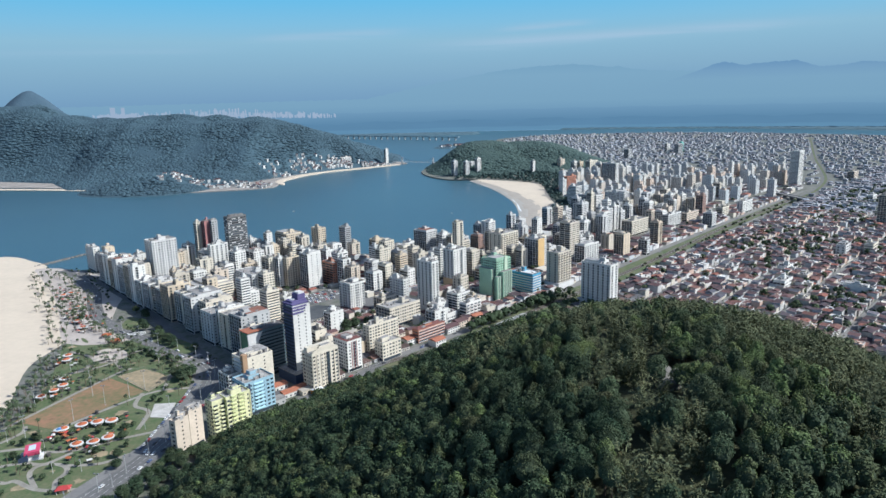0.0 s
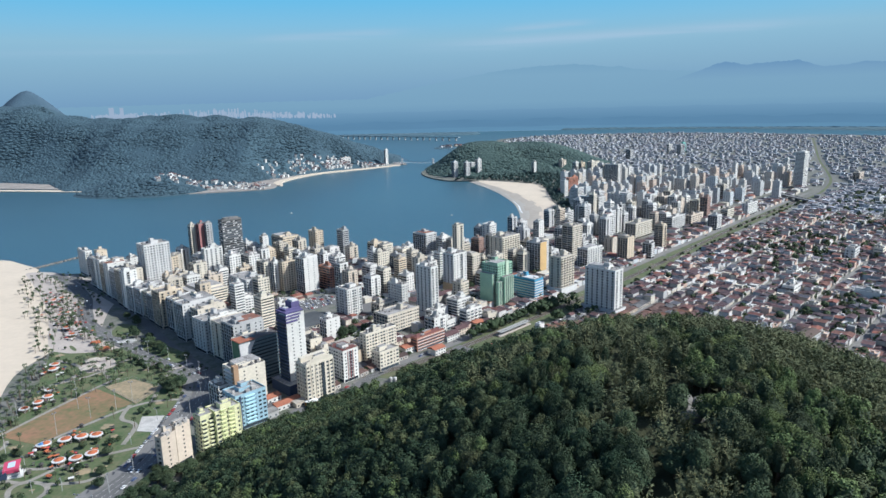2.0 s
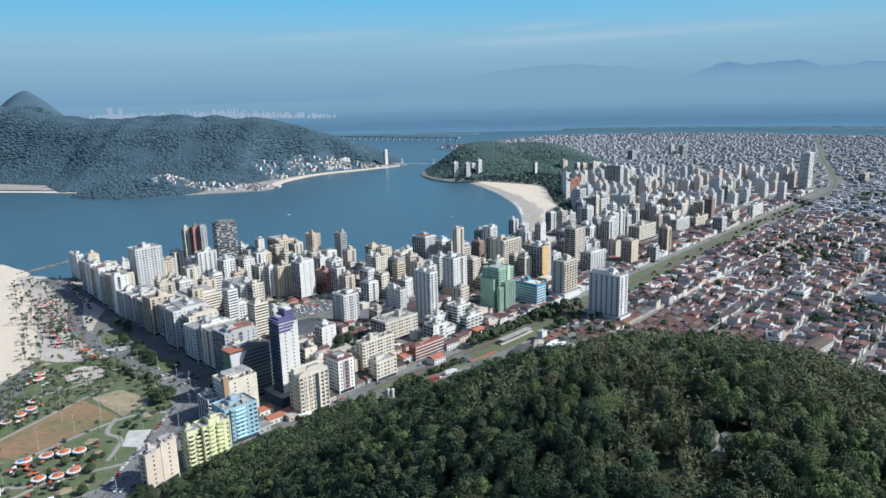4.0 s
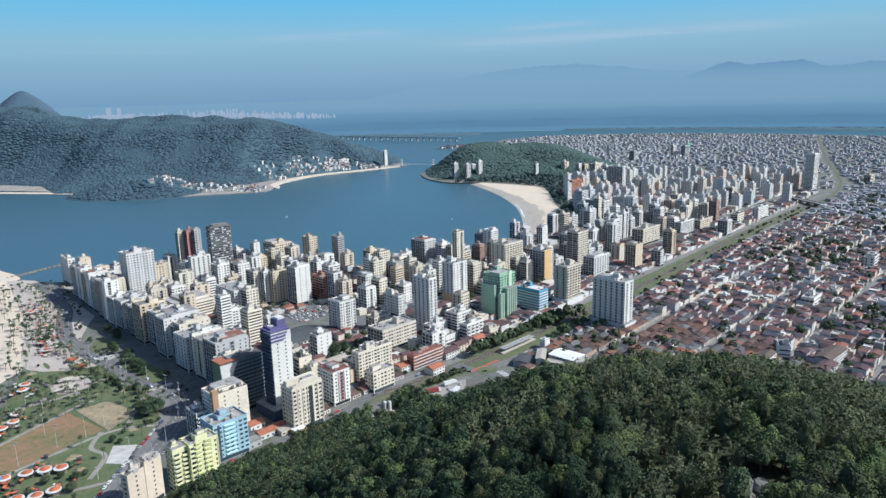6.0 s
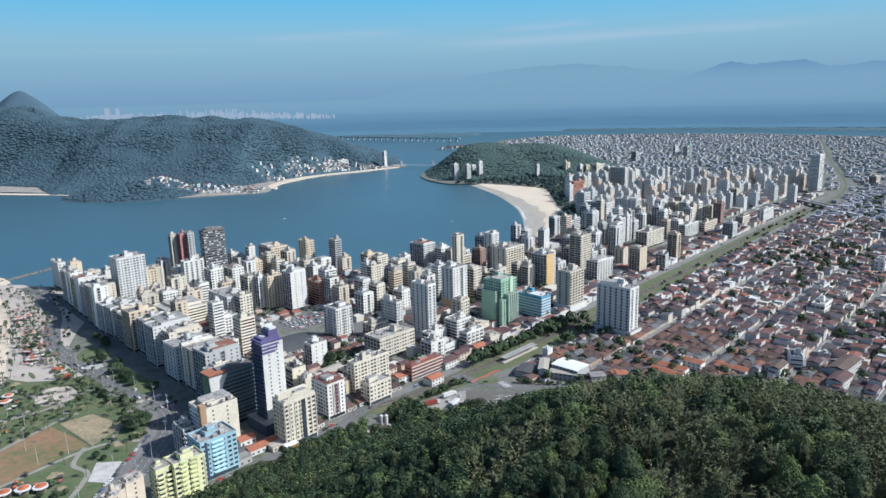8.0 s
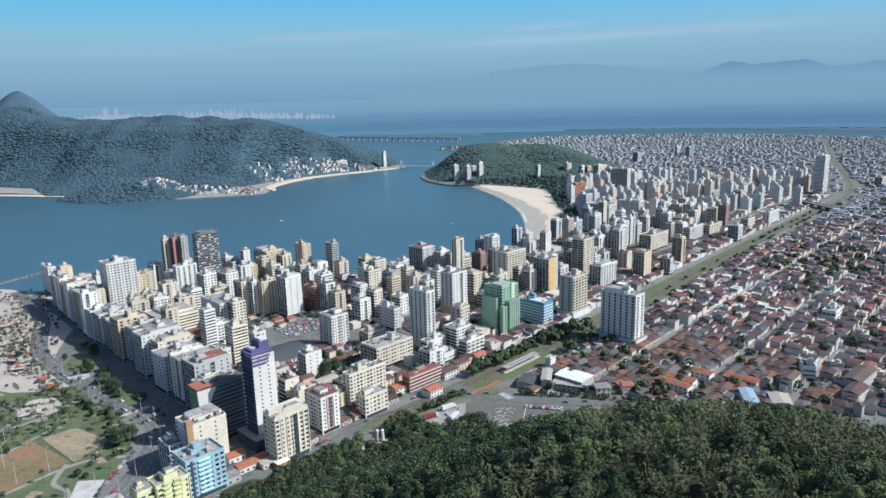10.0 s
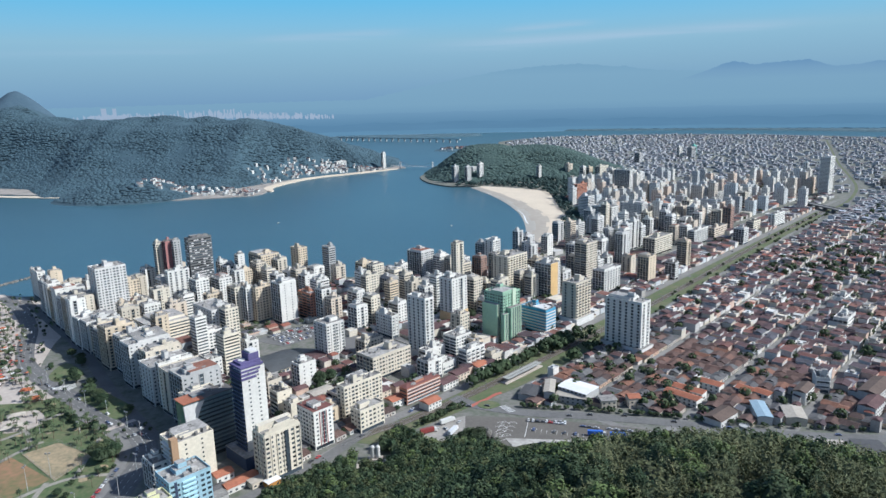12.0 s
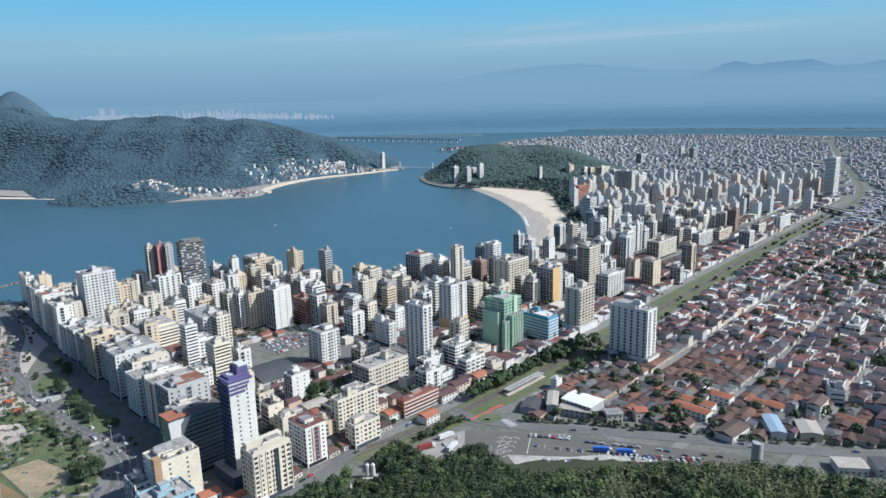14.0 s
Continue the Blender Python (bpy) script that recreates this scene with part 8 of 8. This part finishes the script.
lane = curve_line(AVENUE, 8)
for k in range(44):
    i = cr.randrange(10, len(lane) - 10)
    (xa, ya), (xb, yb) = lane[i], lane[i + 1]
    t_ = cr.random()
    d = Vector((xb - xa, yb - ya, 0)).normalized()
    off = cr.choice((-5.6, -2.0, 2.0, 5.6))
    car(xa + (xb - xa) * t_ - d.y * off, ya + (yb - ya) * t_ + d.x * off, math.degrees(math.atan2(d.y, d.x)))
for k in range(18):
    car(-216.5 + cr.uniform(-0.4, 0.4), 440 + k * 6.4 + cr.uniform(-1, 1), 90 + cr.uniform(-4, 4), GROUND + 0.28)
for k in range(34):
    if cr.random() < 0.6:
        car(68 + 3.6 * k, 592 - 1.05 * k + cr.uniform(-0.5, 0.5), 74 + cr.uniform(-3, 3), GROUND + 0.18)
for k in range(26):
    if cr.random() < 0.6:
        car(72 + 4.6 * k, 604 - 1.35 * k + cr.uniform(-0.5, 0.5), 164, GROUND + 0.18)
for k in range(20):
    car(96 + cr.uniform(-25, 85), 566 + cr.uniform(-12, 8), cr.choice((74, 164)), GROUND + 0.18) if k % 2 else car(150 + k * 1.9, 553 + cr.uniform(-2, 2), 74, GROUND + 0.18)
for k in range(72):
    p_, q_ = 444 + 2.7 * (k % 18) + cr.uniform(-0.3, 0.3), 665 + 10.2 * (k // 18) + cr.uniform(-0.8, 0.8)
    if cr.random() < 0.7:
        car((p_ - q_) / math.sqrt(2), (p_ + q_) / math.sqrt(2), cr.choice((135, 315)) + cr.uniform(-3, 3), GROUND + 0.18)
foot = curve_line([(-150, 474), (-128, 502), (-98, 537), (-66, 580), (-34, 614), (-4, 634), (31, 629), (68, 619), (108, 612), (147, 603), (181, 594), (228, 580), (302, 567)], 8)
for k in range(18):
    i = cr.randrange(2, len(foot) - 2)
    (xa, ya), (xb, yb) = foot[i], foot[i + 1]
    d = Vector((xb - xa, yb - ya, 0)).normalized()
    off = cr.choice((-4.5, -1.6, 1.6, 4.5))
    car(xa - d.y * off, ya + d.x * off, math.degrees(math.atan2(d.y, d.x)))
for k in range(12):
    a_ = cr.uniform(20, 900)
    x, y = town(a_, road_left(a_) + cr.choice((-3.2, -1.2, 1.2, 3.2)))
    car(x, y, RAIL_ROT)


def lorry(x, y, rot, paint=(0.04, 0.13, 0.50), word="bright blue"):
    top = root("lorry", pose(x, y, Z1 + 0.18, 0, 0, rot), f"parked box lorry with a {word} cargo box", "lorry", "lorries")
    m = Mesh()
    m.box(-6, -1.25, 1.0, 4.6, 1.25, 3.9)
    part("cargo_box", m, mat("lorry_" + word.replace(" ", "_"), paint, 0.5, 0.15, 2.0), top)
    m = Mesh()
    m.box(4.9, -1.2, 0.5, 7.0, 1.2, 2.0)
    m.box(4.9, -1.15, 2.0, 6.7, 1.15, 3.0)
    part("cab", m, M_WHITE, top)
    for wx in (-4.6, -3.3, 5.8):
        for wy in (-1.05, 1.05):
            w = part("wheel", CAR[2], M_RUBBER, top)
            w.matrix_basis = pose(wx, wy, 0.5) @ Matrix.Diagonal((1.55, 1.5, 1.55, 1))


lorry(111, 581, -8)
lorry(126, 577, -8)
for x0, y0, n_, rot in ((139, 573.5, 12, 78), (136, 566, 13, 76), (70, 571, 8, 80), (66, 606, 9, 76)):     # rows of parked cars
    for k in range(n_):
        if math.sin(k * 2.7 + x0) > -0.6:
            car(x0 + 3.3 * k, y0 - 0.62 * k, rot + 180 * (k % 3 == 0))

# silos and a yard at the edge of the wood
plant = root("cement_silo", pose(-44, 556, Z1), "pair of pale grey upright silos at the edge of the wood", "silo")
for k in (-1.8, 1.8):
    m = Mesh()
    m.ring(k, 0, 0, 0.7, 2.4, 1.5, 14)
    m.ring(k, 0, 2.4, 1.5, 9.4, 1.5, 14)
    m.ring(k, 0, 9.4, 1.5, 10.2, 0.5, 14, cap=True)
    part("tank", m, wall_paint("pale", PAINT["pale"]), plant)
m = Mesh()
m.box(-5, -3, 0, 5, 3, 1.0)
part("plinth", m, M_PAVE, plant)
for x, y, w_, rot in ((-33, 546, 7, 20), (-29, 537, 6, -25), (-52, 540, 5, 10)):       # sheds in the clearing
    shed = root("shed", pose(x, y, float(hill_ground(np.array(x), np.array(y))), 0, 0, rot), "small shed with a grey fibre-cement roof among the trees", "shed", "sheds by the silos")
    m = Mesh()
    m.box(-w_ / 2, -2.5, -1.5, w_ / 2, 2.5, 2.7)
    part("wall", m, M_HOUSE, shed)
    m = Mesh()
    m.gable(-w_ / 2, -2.5, w_ / 2, 2.5, 2.71, 1.0, 0.4, 0)
    part("roof", m, M_FIBRE, shed)
for x, y, sc in ((-103, 678, 1.6), (-112, 684, 1.5), (-95, 687, 1.4), (-193, 753, 1.2), (-186, 760, 1.0), (-62, 533, 0.9), (-24, 548, 0.8), (-46, 536, 0.6), (-40, 547, 0.5), (41, 905, 1.2), (49, 873, 1.1), (32, 966, 1.0), (118, 776, 1.1), (110, 801, 1.2), (34, 853, 1.0), (131, 1005, 0.9), (-20, 953, 0.8)):
    street_tree(x, y, int(x * 7 + y) % 5, sc, float(max(GROUND, hill_ground(np.array(x), np.array(y)))))
lorry(5, 606, 35, (0.6, 0.6, 0.58), "white")
lorry(-9, 591, 25, (0.24, 0.05, 0.045), "dark red")
lorry(9, 590, 62, (0.55, 0.57, 0.6), "pale grey")
for x, y, rot in ((-3, 596, 30), (4, 596, 120), (14, 606, 60)):
    car(x, y, rot)

# small houses and trees on the town's side of the road at the hill's foot
for i in range(3, len(foot) - 1):
    (xa, ya), (xb, yb) = foot[i], foot[i + 1]
    if xb > -20:
        break
    d = Vector((xb - xa, yb - ya, 0)).normalized()
    for off in (11.5, 20.0):
        x, y = xa - d.y * off, ya + d.x * off
        if free(x, y, 5.2):
            PLACED.append((x, y, 5))
            top = root("house", pose(x, y, GROUND, 0, 0, math.degrees(math.atan2(d.y, d.x))), "small plastered house beside the road at the hill's foot", "house", "houses at the hill's foot")
            for n, data, mm in house_kinds[(i + int(off)) % 7]:
                part(n, data, mm, top)
        elif free(x, y, 2.0):
            street_tree(x, y, i % 5, 0.5)

# small houses, sheds and trees in the yards between the towers
ir = random.Random(303)
infill, infill_trees = [], []
for k in range(5200):
    x, y = ir.uniform(-480, 260), ir.uniform(590, 1080)
    b_ = (Vector((x, y, 0)) - RAIL0).dot(RAIL_V)
    if b_ > -24 or not inside(x, y, PENINSULA) or not free(x, y, 5.0) or lot_open(x, y) or (x + y) / math.sqrt(2) < 322:
        continue
    if any((x - p[0]) ** 2 + (y - p[1]) ** 2 < 200 for p in lane + foot) or any((x - q[0]) ** 2 + (y - q[1]) ** 2 < 110 for q in infill):
        continue
    if ir.random() < 0.72:
        infill.append((x, y, 45))
    else:
        infill_trees.append((x, y))
far_town("infill_houses", infill, "small houses, sheds and shops in the gaps between towers", 81, 1.05)
joined_trees("infill_trees", infill_trees + [(x + ir.uniform(-6, 6), y + ir.uniform(-6, 6)) for x, y, _ in infill if ir.random() < 0.4] + [(-102 + ir.uniform(-9, 9), 676 + ir.uniform(-7, 7)) for k in range(9)], "trees in yards between the towers", 82, 0.4, 0.95)

tagged(strip("road_car_park", [(10, 650), (20, 641), (31, 633), (68, 619), (108, 612), (147, 603), (181, 594), (228, 580), (302, 567), (420, 560), (700, 560)], 11, Z1 + 0.25, M_ROAD, 8), "asphalt road between the car park and the houses", "road", kind="structure")

# junction by the tram stop: planted island, zebra, painted loops of the driving yard
tagged(slab("roundabout_island", curve_line([(29, 635), (34, 642), (42, 641), (47, 634), (40, 628), (33, 629)], 4, True), 2, Z1 + 0.42, M_GRASS), "round green traffic island", "lawn", kind="structure")
loops = Mesh()
for cx, cy in ((51, 602), (48.5, 596), (46.5, 590), (44.5, 584)):
    for sx in (-3, 3):
        for k in range(8):
            a0, a1 = math.pi * k / 8, math.pi * (k + 1) / 8
            q = [(cx + sx + r_ * math.cos(a_), cy + r_ * math.sin(a_), Z1 + 0.19) for r_, a_ in ((2.8, a0), (3.1, a0), (3.1, a1), (2.8, a1))]
            loops.face(q)
s_ = len(loops.v)
loops.box(-0.2, -15, 0.165, 0.2, 15, 0.19)
loops.turned(pose(63.5, 596, Z1, 0, 0, -13), s_)
for k in range(7):
    s_ = len(loops.v)
    loops.box(-3.0, -0.35, 0.25, 3.0, 0.35, 0.27)
    loops.turned(pose(49 + 1.0 * k, 632 - 1.6 * k, Z1, 0, 0, 20), s_)
for k in range(10):
    s_ = len(loops.v)
    loops.box(-0.4, 0, 0.25, 0.4, 4 + 1.5 * min(k, 10 - k) + 3, 0.27)
    loops.turned(pose(-336 + 1.7 * k, 686 + 0.6 * k - 0.9 * k, Z1, 0, 0, -20), s_)
tagged(new("yard_markings", loops.data("yard_markings", M_PAINT)), "white painted loops, zebra and hatching on the asphalt", "road marking", kind="structure")
rock = root("rock_outcrop", pose(35, 571, Z1), "steep grey rock at the edge of the car park", "rocks")
for k in range(5):
    m = Mesh()
    w_ = 4.2 - 0.4 * k
    m.ring(0, 0, -1.0, w_, 4.0 + 1.6 * k, w_ * 0.85, 9)
    m.ring(0, 0, 4.0 + 1.6 * k, w_ * 0.85, 6.5 + 1.6 * k, w_ * 0.3, 9, cap=True)
    m.turned(pose(cr.uniform(-3, 3), cr.uniform(-2, 2), 0, cr.uniform(-9, 9), cr.uniform(-9, 9), cr.uniform(0, 90)))
    part("boulder", m, M_ROCK, rock, smooth=True)
for x, y, sc in ((21, 574, 1.25), (27, 571, 1.4), (15, 571, 1.1), (24, 566, 1.3), (10, 566, 1.0)):
    street_tree(x, y, cr.randrange(5), sc)

for x, y, sc in ((-198, 376, 0.7), (-197, 388, 0.7), (-195, 399, 0.75), (-192, 409, 0.75), (-189, 419, 0.75), (-185, 428, 0.75), (-198, 364, 0.8), (-192, 370, 0.8), (-193, 381, 0.8), (-187, 390, 0.9), (-181, 402, 0.95), (-178, 414, 0.9), (-179, 376, 1.0), (-167, 390, 1.0), (-168, 424, 0.85), (-170, 404, 1.0), (-186, 366, 0.9), (-174, 396, 0.9), (-160, 436, 0.8), (-180, 421, 0.8), (-175, 428, 0.85), (-171, 434, 0.8), (-166, 442, 0.8), (-162, 449, 0.75), (-167, 429, 0.9), (-158, 444, 0.8), (-155, 454, 0.75), (-163, 412, 0.95)):
    street_tree(x, y, cr.randrange(5), sc)

gaps, gap_trees = [], []
for k in range(3000):
    x, y = ir.uniform(60, 430), ir.uniform(570, 780)
    b_ = (Vector((x, y, 0)) - RAIL0).dot(RAIL_V)
    if b_ < 30 or not inside(x, y, RES) or min(abs(b_ - q) for q in STREETS) < 6:
        continue
    if any((x - p[0]) ** 2 + (y - p[1]) ** 2 < 70 for p in near_homes) or any((x - px) ** 2 + (y - py) ** 2 < (2.0 + 0.72 * pr) ** 2 for px, py, pr in PLACED):
        continue
    if any((x - q[0]) ** 2 + (y - q[1]) ** 2 < 60 for q in gaps):
        continue
    gaps.append((x, y, RAIL_ROT))
far_town("gap_houses", gaps, "lean-to sheds and small houses filling the back yards", 83, 0.72)
for i in range(2, len(foot) - 1):
    if foot[i][0] > 60:
        gap_trees += [(foot[i][0] + ir.uniform(-4, 4), foot[i][1] + 9.5 + ir.uniform(-1, 1)) for _ in range(2)]
joined_trees("road_trees", gap_trees, "small street trees along the road at the foot of the hill", 84, 0.3, 0.55)
# ======================= far shore, bridges, distance =======================
fs = Mesh()
for x, y in VILLAGE:
    z = max(2.0, float(japui(np.array(x), np.array(y))))
    s = len(fs.v)
    w, d, h = fr2.uniform(5, 11), fr2.uniform(5, 9), fr2.choice((3.5, 4, 6.5, 7))
    fs.box(-w / 2, -d / 2, -4, w / 2, d / 2, h, 0)
    if fr2.random() < 0.45:
        fs.gable(-w / 2, -d / 2, w / 2, d / 2, h, 1.8, 0.4, 1)
    fs.turned(pose(x, y, z, 0, 0, fr2.uniform(-40, 40)), s)
tagged(new("shore_houses", fs.data("shore_houses", mat("shore_white", (0.50, 0.50, 0.48), 0.9, 0.2, 2.0, per_island=0.5), M_TILE)), "white villas scattered along the wooded far shore", "houses", kind="stuff")
tagged(slab("far_beach", curve_line([(-480, 2010), (-505, 2110), (-432, 2312), (-290, 2430), (-180, 2520), (-150, 2535), (-176, 2505), (-276, 2408), (-408, 2290), (-478, 2105), (-462, 2010)], 4, True), -1, 2.4, M_SAND), "narrow pale beach at the foot of the far hill", "beach", kind="structure")
tagged(slab("left_cove_sand", curve_line([(-1500, 2100), (-1180, 2035), (-1000, 1985), (-930, 1950), (-1010, 1960), (-1190, 2005), (-1500, 2075)], 4, True), -1, 2.3, M_SAND), "long pale strand in the far cove", "beach", kind="structure")
tower(-341, 2462, 38, 14, 24, 30, "grid", "white", sides="f", simple=True, base=14, name="hotel", label="broad white hotel on the wooded far slope")
tower(-200, 2532, 13, 9, 55, 45, "grid", "white", sides="fl", simple=True, base=4, label="lone slim pale tower on the far shore")
for x, y, h in ((42, 2086, 46), (78, 2080, 44), (114, 2100, 50), (96, 2125, 38)):
    tower(x, y, 15, 12, h, 35, "grid", "pale" if x < 100 else "white", sides="fl", simple=True, label="pale apartment tower at the foot of the small wooded hill", group="towers by the small hill")

# the old suspension bridge at the narrows
sb = root("suspension_bridge", pose(-152, 2560, 0, 0, 0, -28), "old suspension bridge with slim white towers over the narrows", "bridge")
m = Mesh()
m.box(-30, -3, 8, 180, 3, 9.2)
part("deck", m, M_WHITE, sb)
for x in (10, 140):
    for s in (-1, 1):
        m = Mesh()
        m.box(x - 1.2, s * 3.2 - 0.7, -2, x + 1.2, s * 3.2 + 0.7, 26)
        part("pylon", m, M_WHITE, sb)
for s in (-1, 1):
    m = Mesh()
    prev = None
    for k in range(15):
        x = 10 + 130 * k / 14
        z = 10.5 + 15 * ((k - 7) / 7) ** 2
        if prev:
            px, pz = prev
            m.face([(px, s * 3.2, pz), (x, s * 3.2, z), (x, s * 3.2, z + 0.5), (px, s * 3.2, pz + 0.5)])
            m.face([(px, s * 3.2 + 0.3, pz + 0.5), (x, s * 3.2 + 0.3, z + 0.5), (x, s * 3.2 + 0.3, z), (px, s * 3.2 + 0.3, pz)])
        prev = (x, z)
    part("cable", m, M_METAL, sb)

# the long road bridge farther up the channel
rb = root("road_bridge", pose(-600, 4360, 0, 0, 0, -35.0), "long low concrete road bridge on many piers", "bridge")
m = Mesh()
m.box(-40, -7, 17, 860, 7, 20)
m.box(-40, -7.3, 20, 860, -6.8, 21.4)
part("deck", m, mat("bridge_concrete", (0.45, 0.46, 0.46), 0.9, 0.2, 4.0), rb)
for k in range(20):
    m = Mesh()
    m.box(-20 + 45 * k, -6, -2, -16 + 45 * k, 6, 17)
    part("pier", m, MATS["bridge_concrete"], rb)


# leaf colour lightened and blued, so distance haze is painted in
M_HAZED_MANGROVE = mat("hazed_mangrove_leaf", (0.075, 0.128, 0.158), 0.95, 0.0, 20.0, 3.0, 12.0, second=(0.055, 0.100, 0.128), coarse=150)


def mangrove(name, outline, h, seed):
    """A flat wooded river island."""
    xs, ys = [p[0] for p in outline], [p[1] for p in outline]
    X, Y, F = grid_of(min(xs), max(xs), min(ys), max(ys), 22)
    Z = np.array([[h if inside(x, y, outline) else -3.0 for x, y in zip(rx, ry)] for rx, ry in zip(X, Y)])
    Z = Z + np.where(Z > 0, 2.0 * lumps(X, Y, 60, seed) + 1.5 * lumps(X, Y, 30, seed + 1), 0)
    V = np.stack([X, Y, Z], -1).reshape(-1, 3)
    keep = (V[F][:, :, 2] > 0).any(1)
    tagged(new(name, array_mesh(name, V, F[keep], [M_HAZED_MANGROVE], smooth=True)), "flat dark mangrove island in the channel", "island", kind="structure")


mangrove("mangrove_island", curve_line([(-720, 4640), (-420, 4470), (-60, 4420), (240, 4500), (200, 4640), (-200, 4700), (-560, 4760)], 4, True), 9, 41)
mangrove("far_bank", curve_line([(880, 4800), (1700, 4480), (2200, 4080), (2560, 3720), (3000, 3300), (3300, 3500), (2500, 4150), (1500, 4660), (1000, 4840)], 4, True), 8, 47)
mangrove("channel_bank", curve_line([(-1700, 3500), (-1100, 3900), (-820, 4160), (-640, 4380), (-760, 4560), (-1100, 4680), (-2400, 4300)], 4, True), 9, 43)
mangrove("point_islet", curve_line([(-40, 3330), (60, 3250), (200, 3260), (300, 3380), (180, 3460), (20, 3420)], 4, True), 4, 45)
pt = Mesh()
for k in range(26):
    s = len(pt.v)
    w = fr2.uniform(10, 22)
    pt.box(-w / 2, -6, -3, w / 2, 6, fr2.uniform(3, 6), 0)
    pt.gable(-w / 2, -6, w / 2, 6, 6, 2, 0.4, 1)
    pt.turned(pose(fr2.uniform(0, 260), fr2.uniform(3270, 3420), 6, 0, 0, fr2.uniform(0, 180)), s)
tagged(new("islet_houses", pt.data("islet_houses", M_HOUSE, M_TILE)), "cluster of low houses on a river point", "houses", kind="stuff")

# far city beyond the wooded ridge, on the hazy horizon; its glow colour paints the haze
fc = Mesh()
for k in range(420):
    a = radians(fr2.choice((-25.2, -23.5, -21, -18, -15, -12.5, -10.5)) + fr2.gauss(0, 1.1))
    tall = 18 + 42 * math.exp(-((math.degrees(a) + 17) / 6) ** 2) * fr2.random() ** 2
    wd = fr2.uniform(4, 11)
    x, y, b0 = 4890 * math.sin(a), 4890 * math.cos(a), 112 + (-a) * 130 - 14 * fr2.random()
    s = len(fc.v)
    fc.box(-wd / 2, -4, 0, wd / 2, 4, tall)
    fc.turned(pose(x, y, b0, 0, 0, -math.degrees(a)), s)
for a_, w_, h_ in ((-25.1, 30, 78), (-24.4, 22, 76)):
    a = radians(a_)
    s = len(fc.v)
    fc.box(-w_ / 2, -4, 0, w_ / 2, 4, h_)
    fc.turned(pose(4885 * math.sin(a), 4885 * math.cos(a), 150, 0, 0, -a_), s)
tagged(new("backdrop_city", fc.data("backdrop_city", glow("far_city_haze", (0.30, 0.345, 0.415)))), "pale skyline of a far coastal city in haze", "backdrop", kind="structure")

# the road bridge over the head of the tramway
over = root("overpass", pose(765, 1488, 0, 0, 0, 97), "dark concrete road overpass on stout piers", "bridge")
m = Mesh()
m.box(-75, -7, 8.2, 75, 7, 9.8)
for s_ in (-1, 1):
    m.box(-75, s_ * 7 - 0.25, 9.8, 75, s_ * 7 + 0.25, 10.9)
part("deck", m, mat("dark_concrete", (0.20, 0.20, 0.20), 0.9, 0.35, 3.0), over)
for k in range(6):
    m = Mesh()
    m.box(-62 + 25 * k, -5, 2, -60 + 25 * k, 5, 8.2)
    part("pier", m, MATS["dark_concrete"], over)

for x, y, rot in ((70, 1190, 20), (-330, 1500, 60), (20, 1420, 100)):
    boat = root("boat", pose(x, y, 0.1, 0, 0, rot), "small white open boat on the bay", "boat")
    m = Mesh()
    for s in (-1, 1):
        m.face([(-4, 0, 0.1), (3, 0, 0.1), (4.4, 0, 1.1), (2.4, s * 1.2, 1.0), (-4, s * 1.1, 0.9)])
    m.face([(-4, -1.1, 0.7), (2.4, -1.2, 0.8), (4.4, 0, 0.9), (2.4, 1.2, 0.8), (-4, 1.1, 0.7)])
    part("hull", m, M_WHITE, boat)
    m = Mesh()
    m.box(-1.4, -0.7, 0.7, 0.6, 0.7, 2.0)
    part("cabin", m, M_WHITE, boat)

# trees between the crescent beach, the towers and the small hill
BACK = [(205, 1330), (249, 1466), (254, 1560), (264, 1700), (266, 1862), (160, 1968), (40, 2000), (60, 2040), (280, 2120), (380, 2060), (330, 1880), (292, 1700), (284, 1450), (240, 1300)]
woods = []
for k in range(4000):
    x, y = fr2.uniform(30, 390), fr2.uniform(1290, 2130)
    if inside(x, y, BACK) and fr2.random() < 0.75:
        woods.append((x, y))
joined_trees("beach_trees", woods, "dark trees along the back of the crescent beach", 85, 0.6, 1.3, M_HAZED_SMALLWOOD)
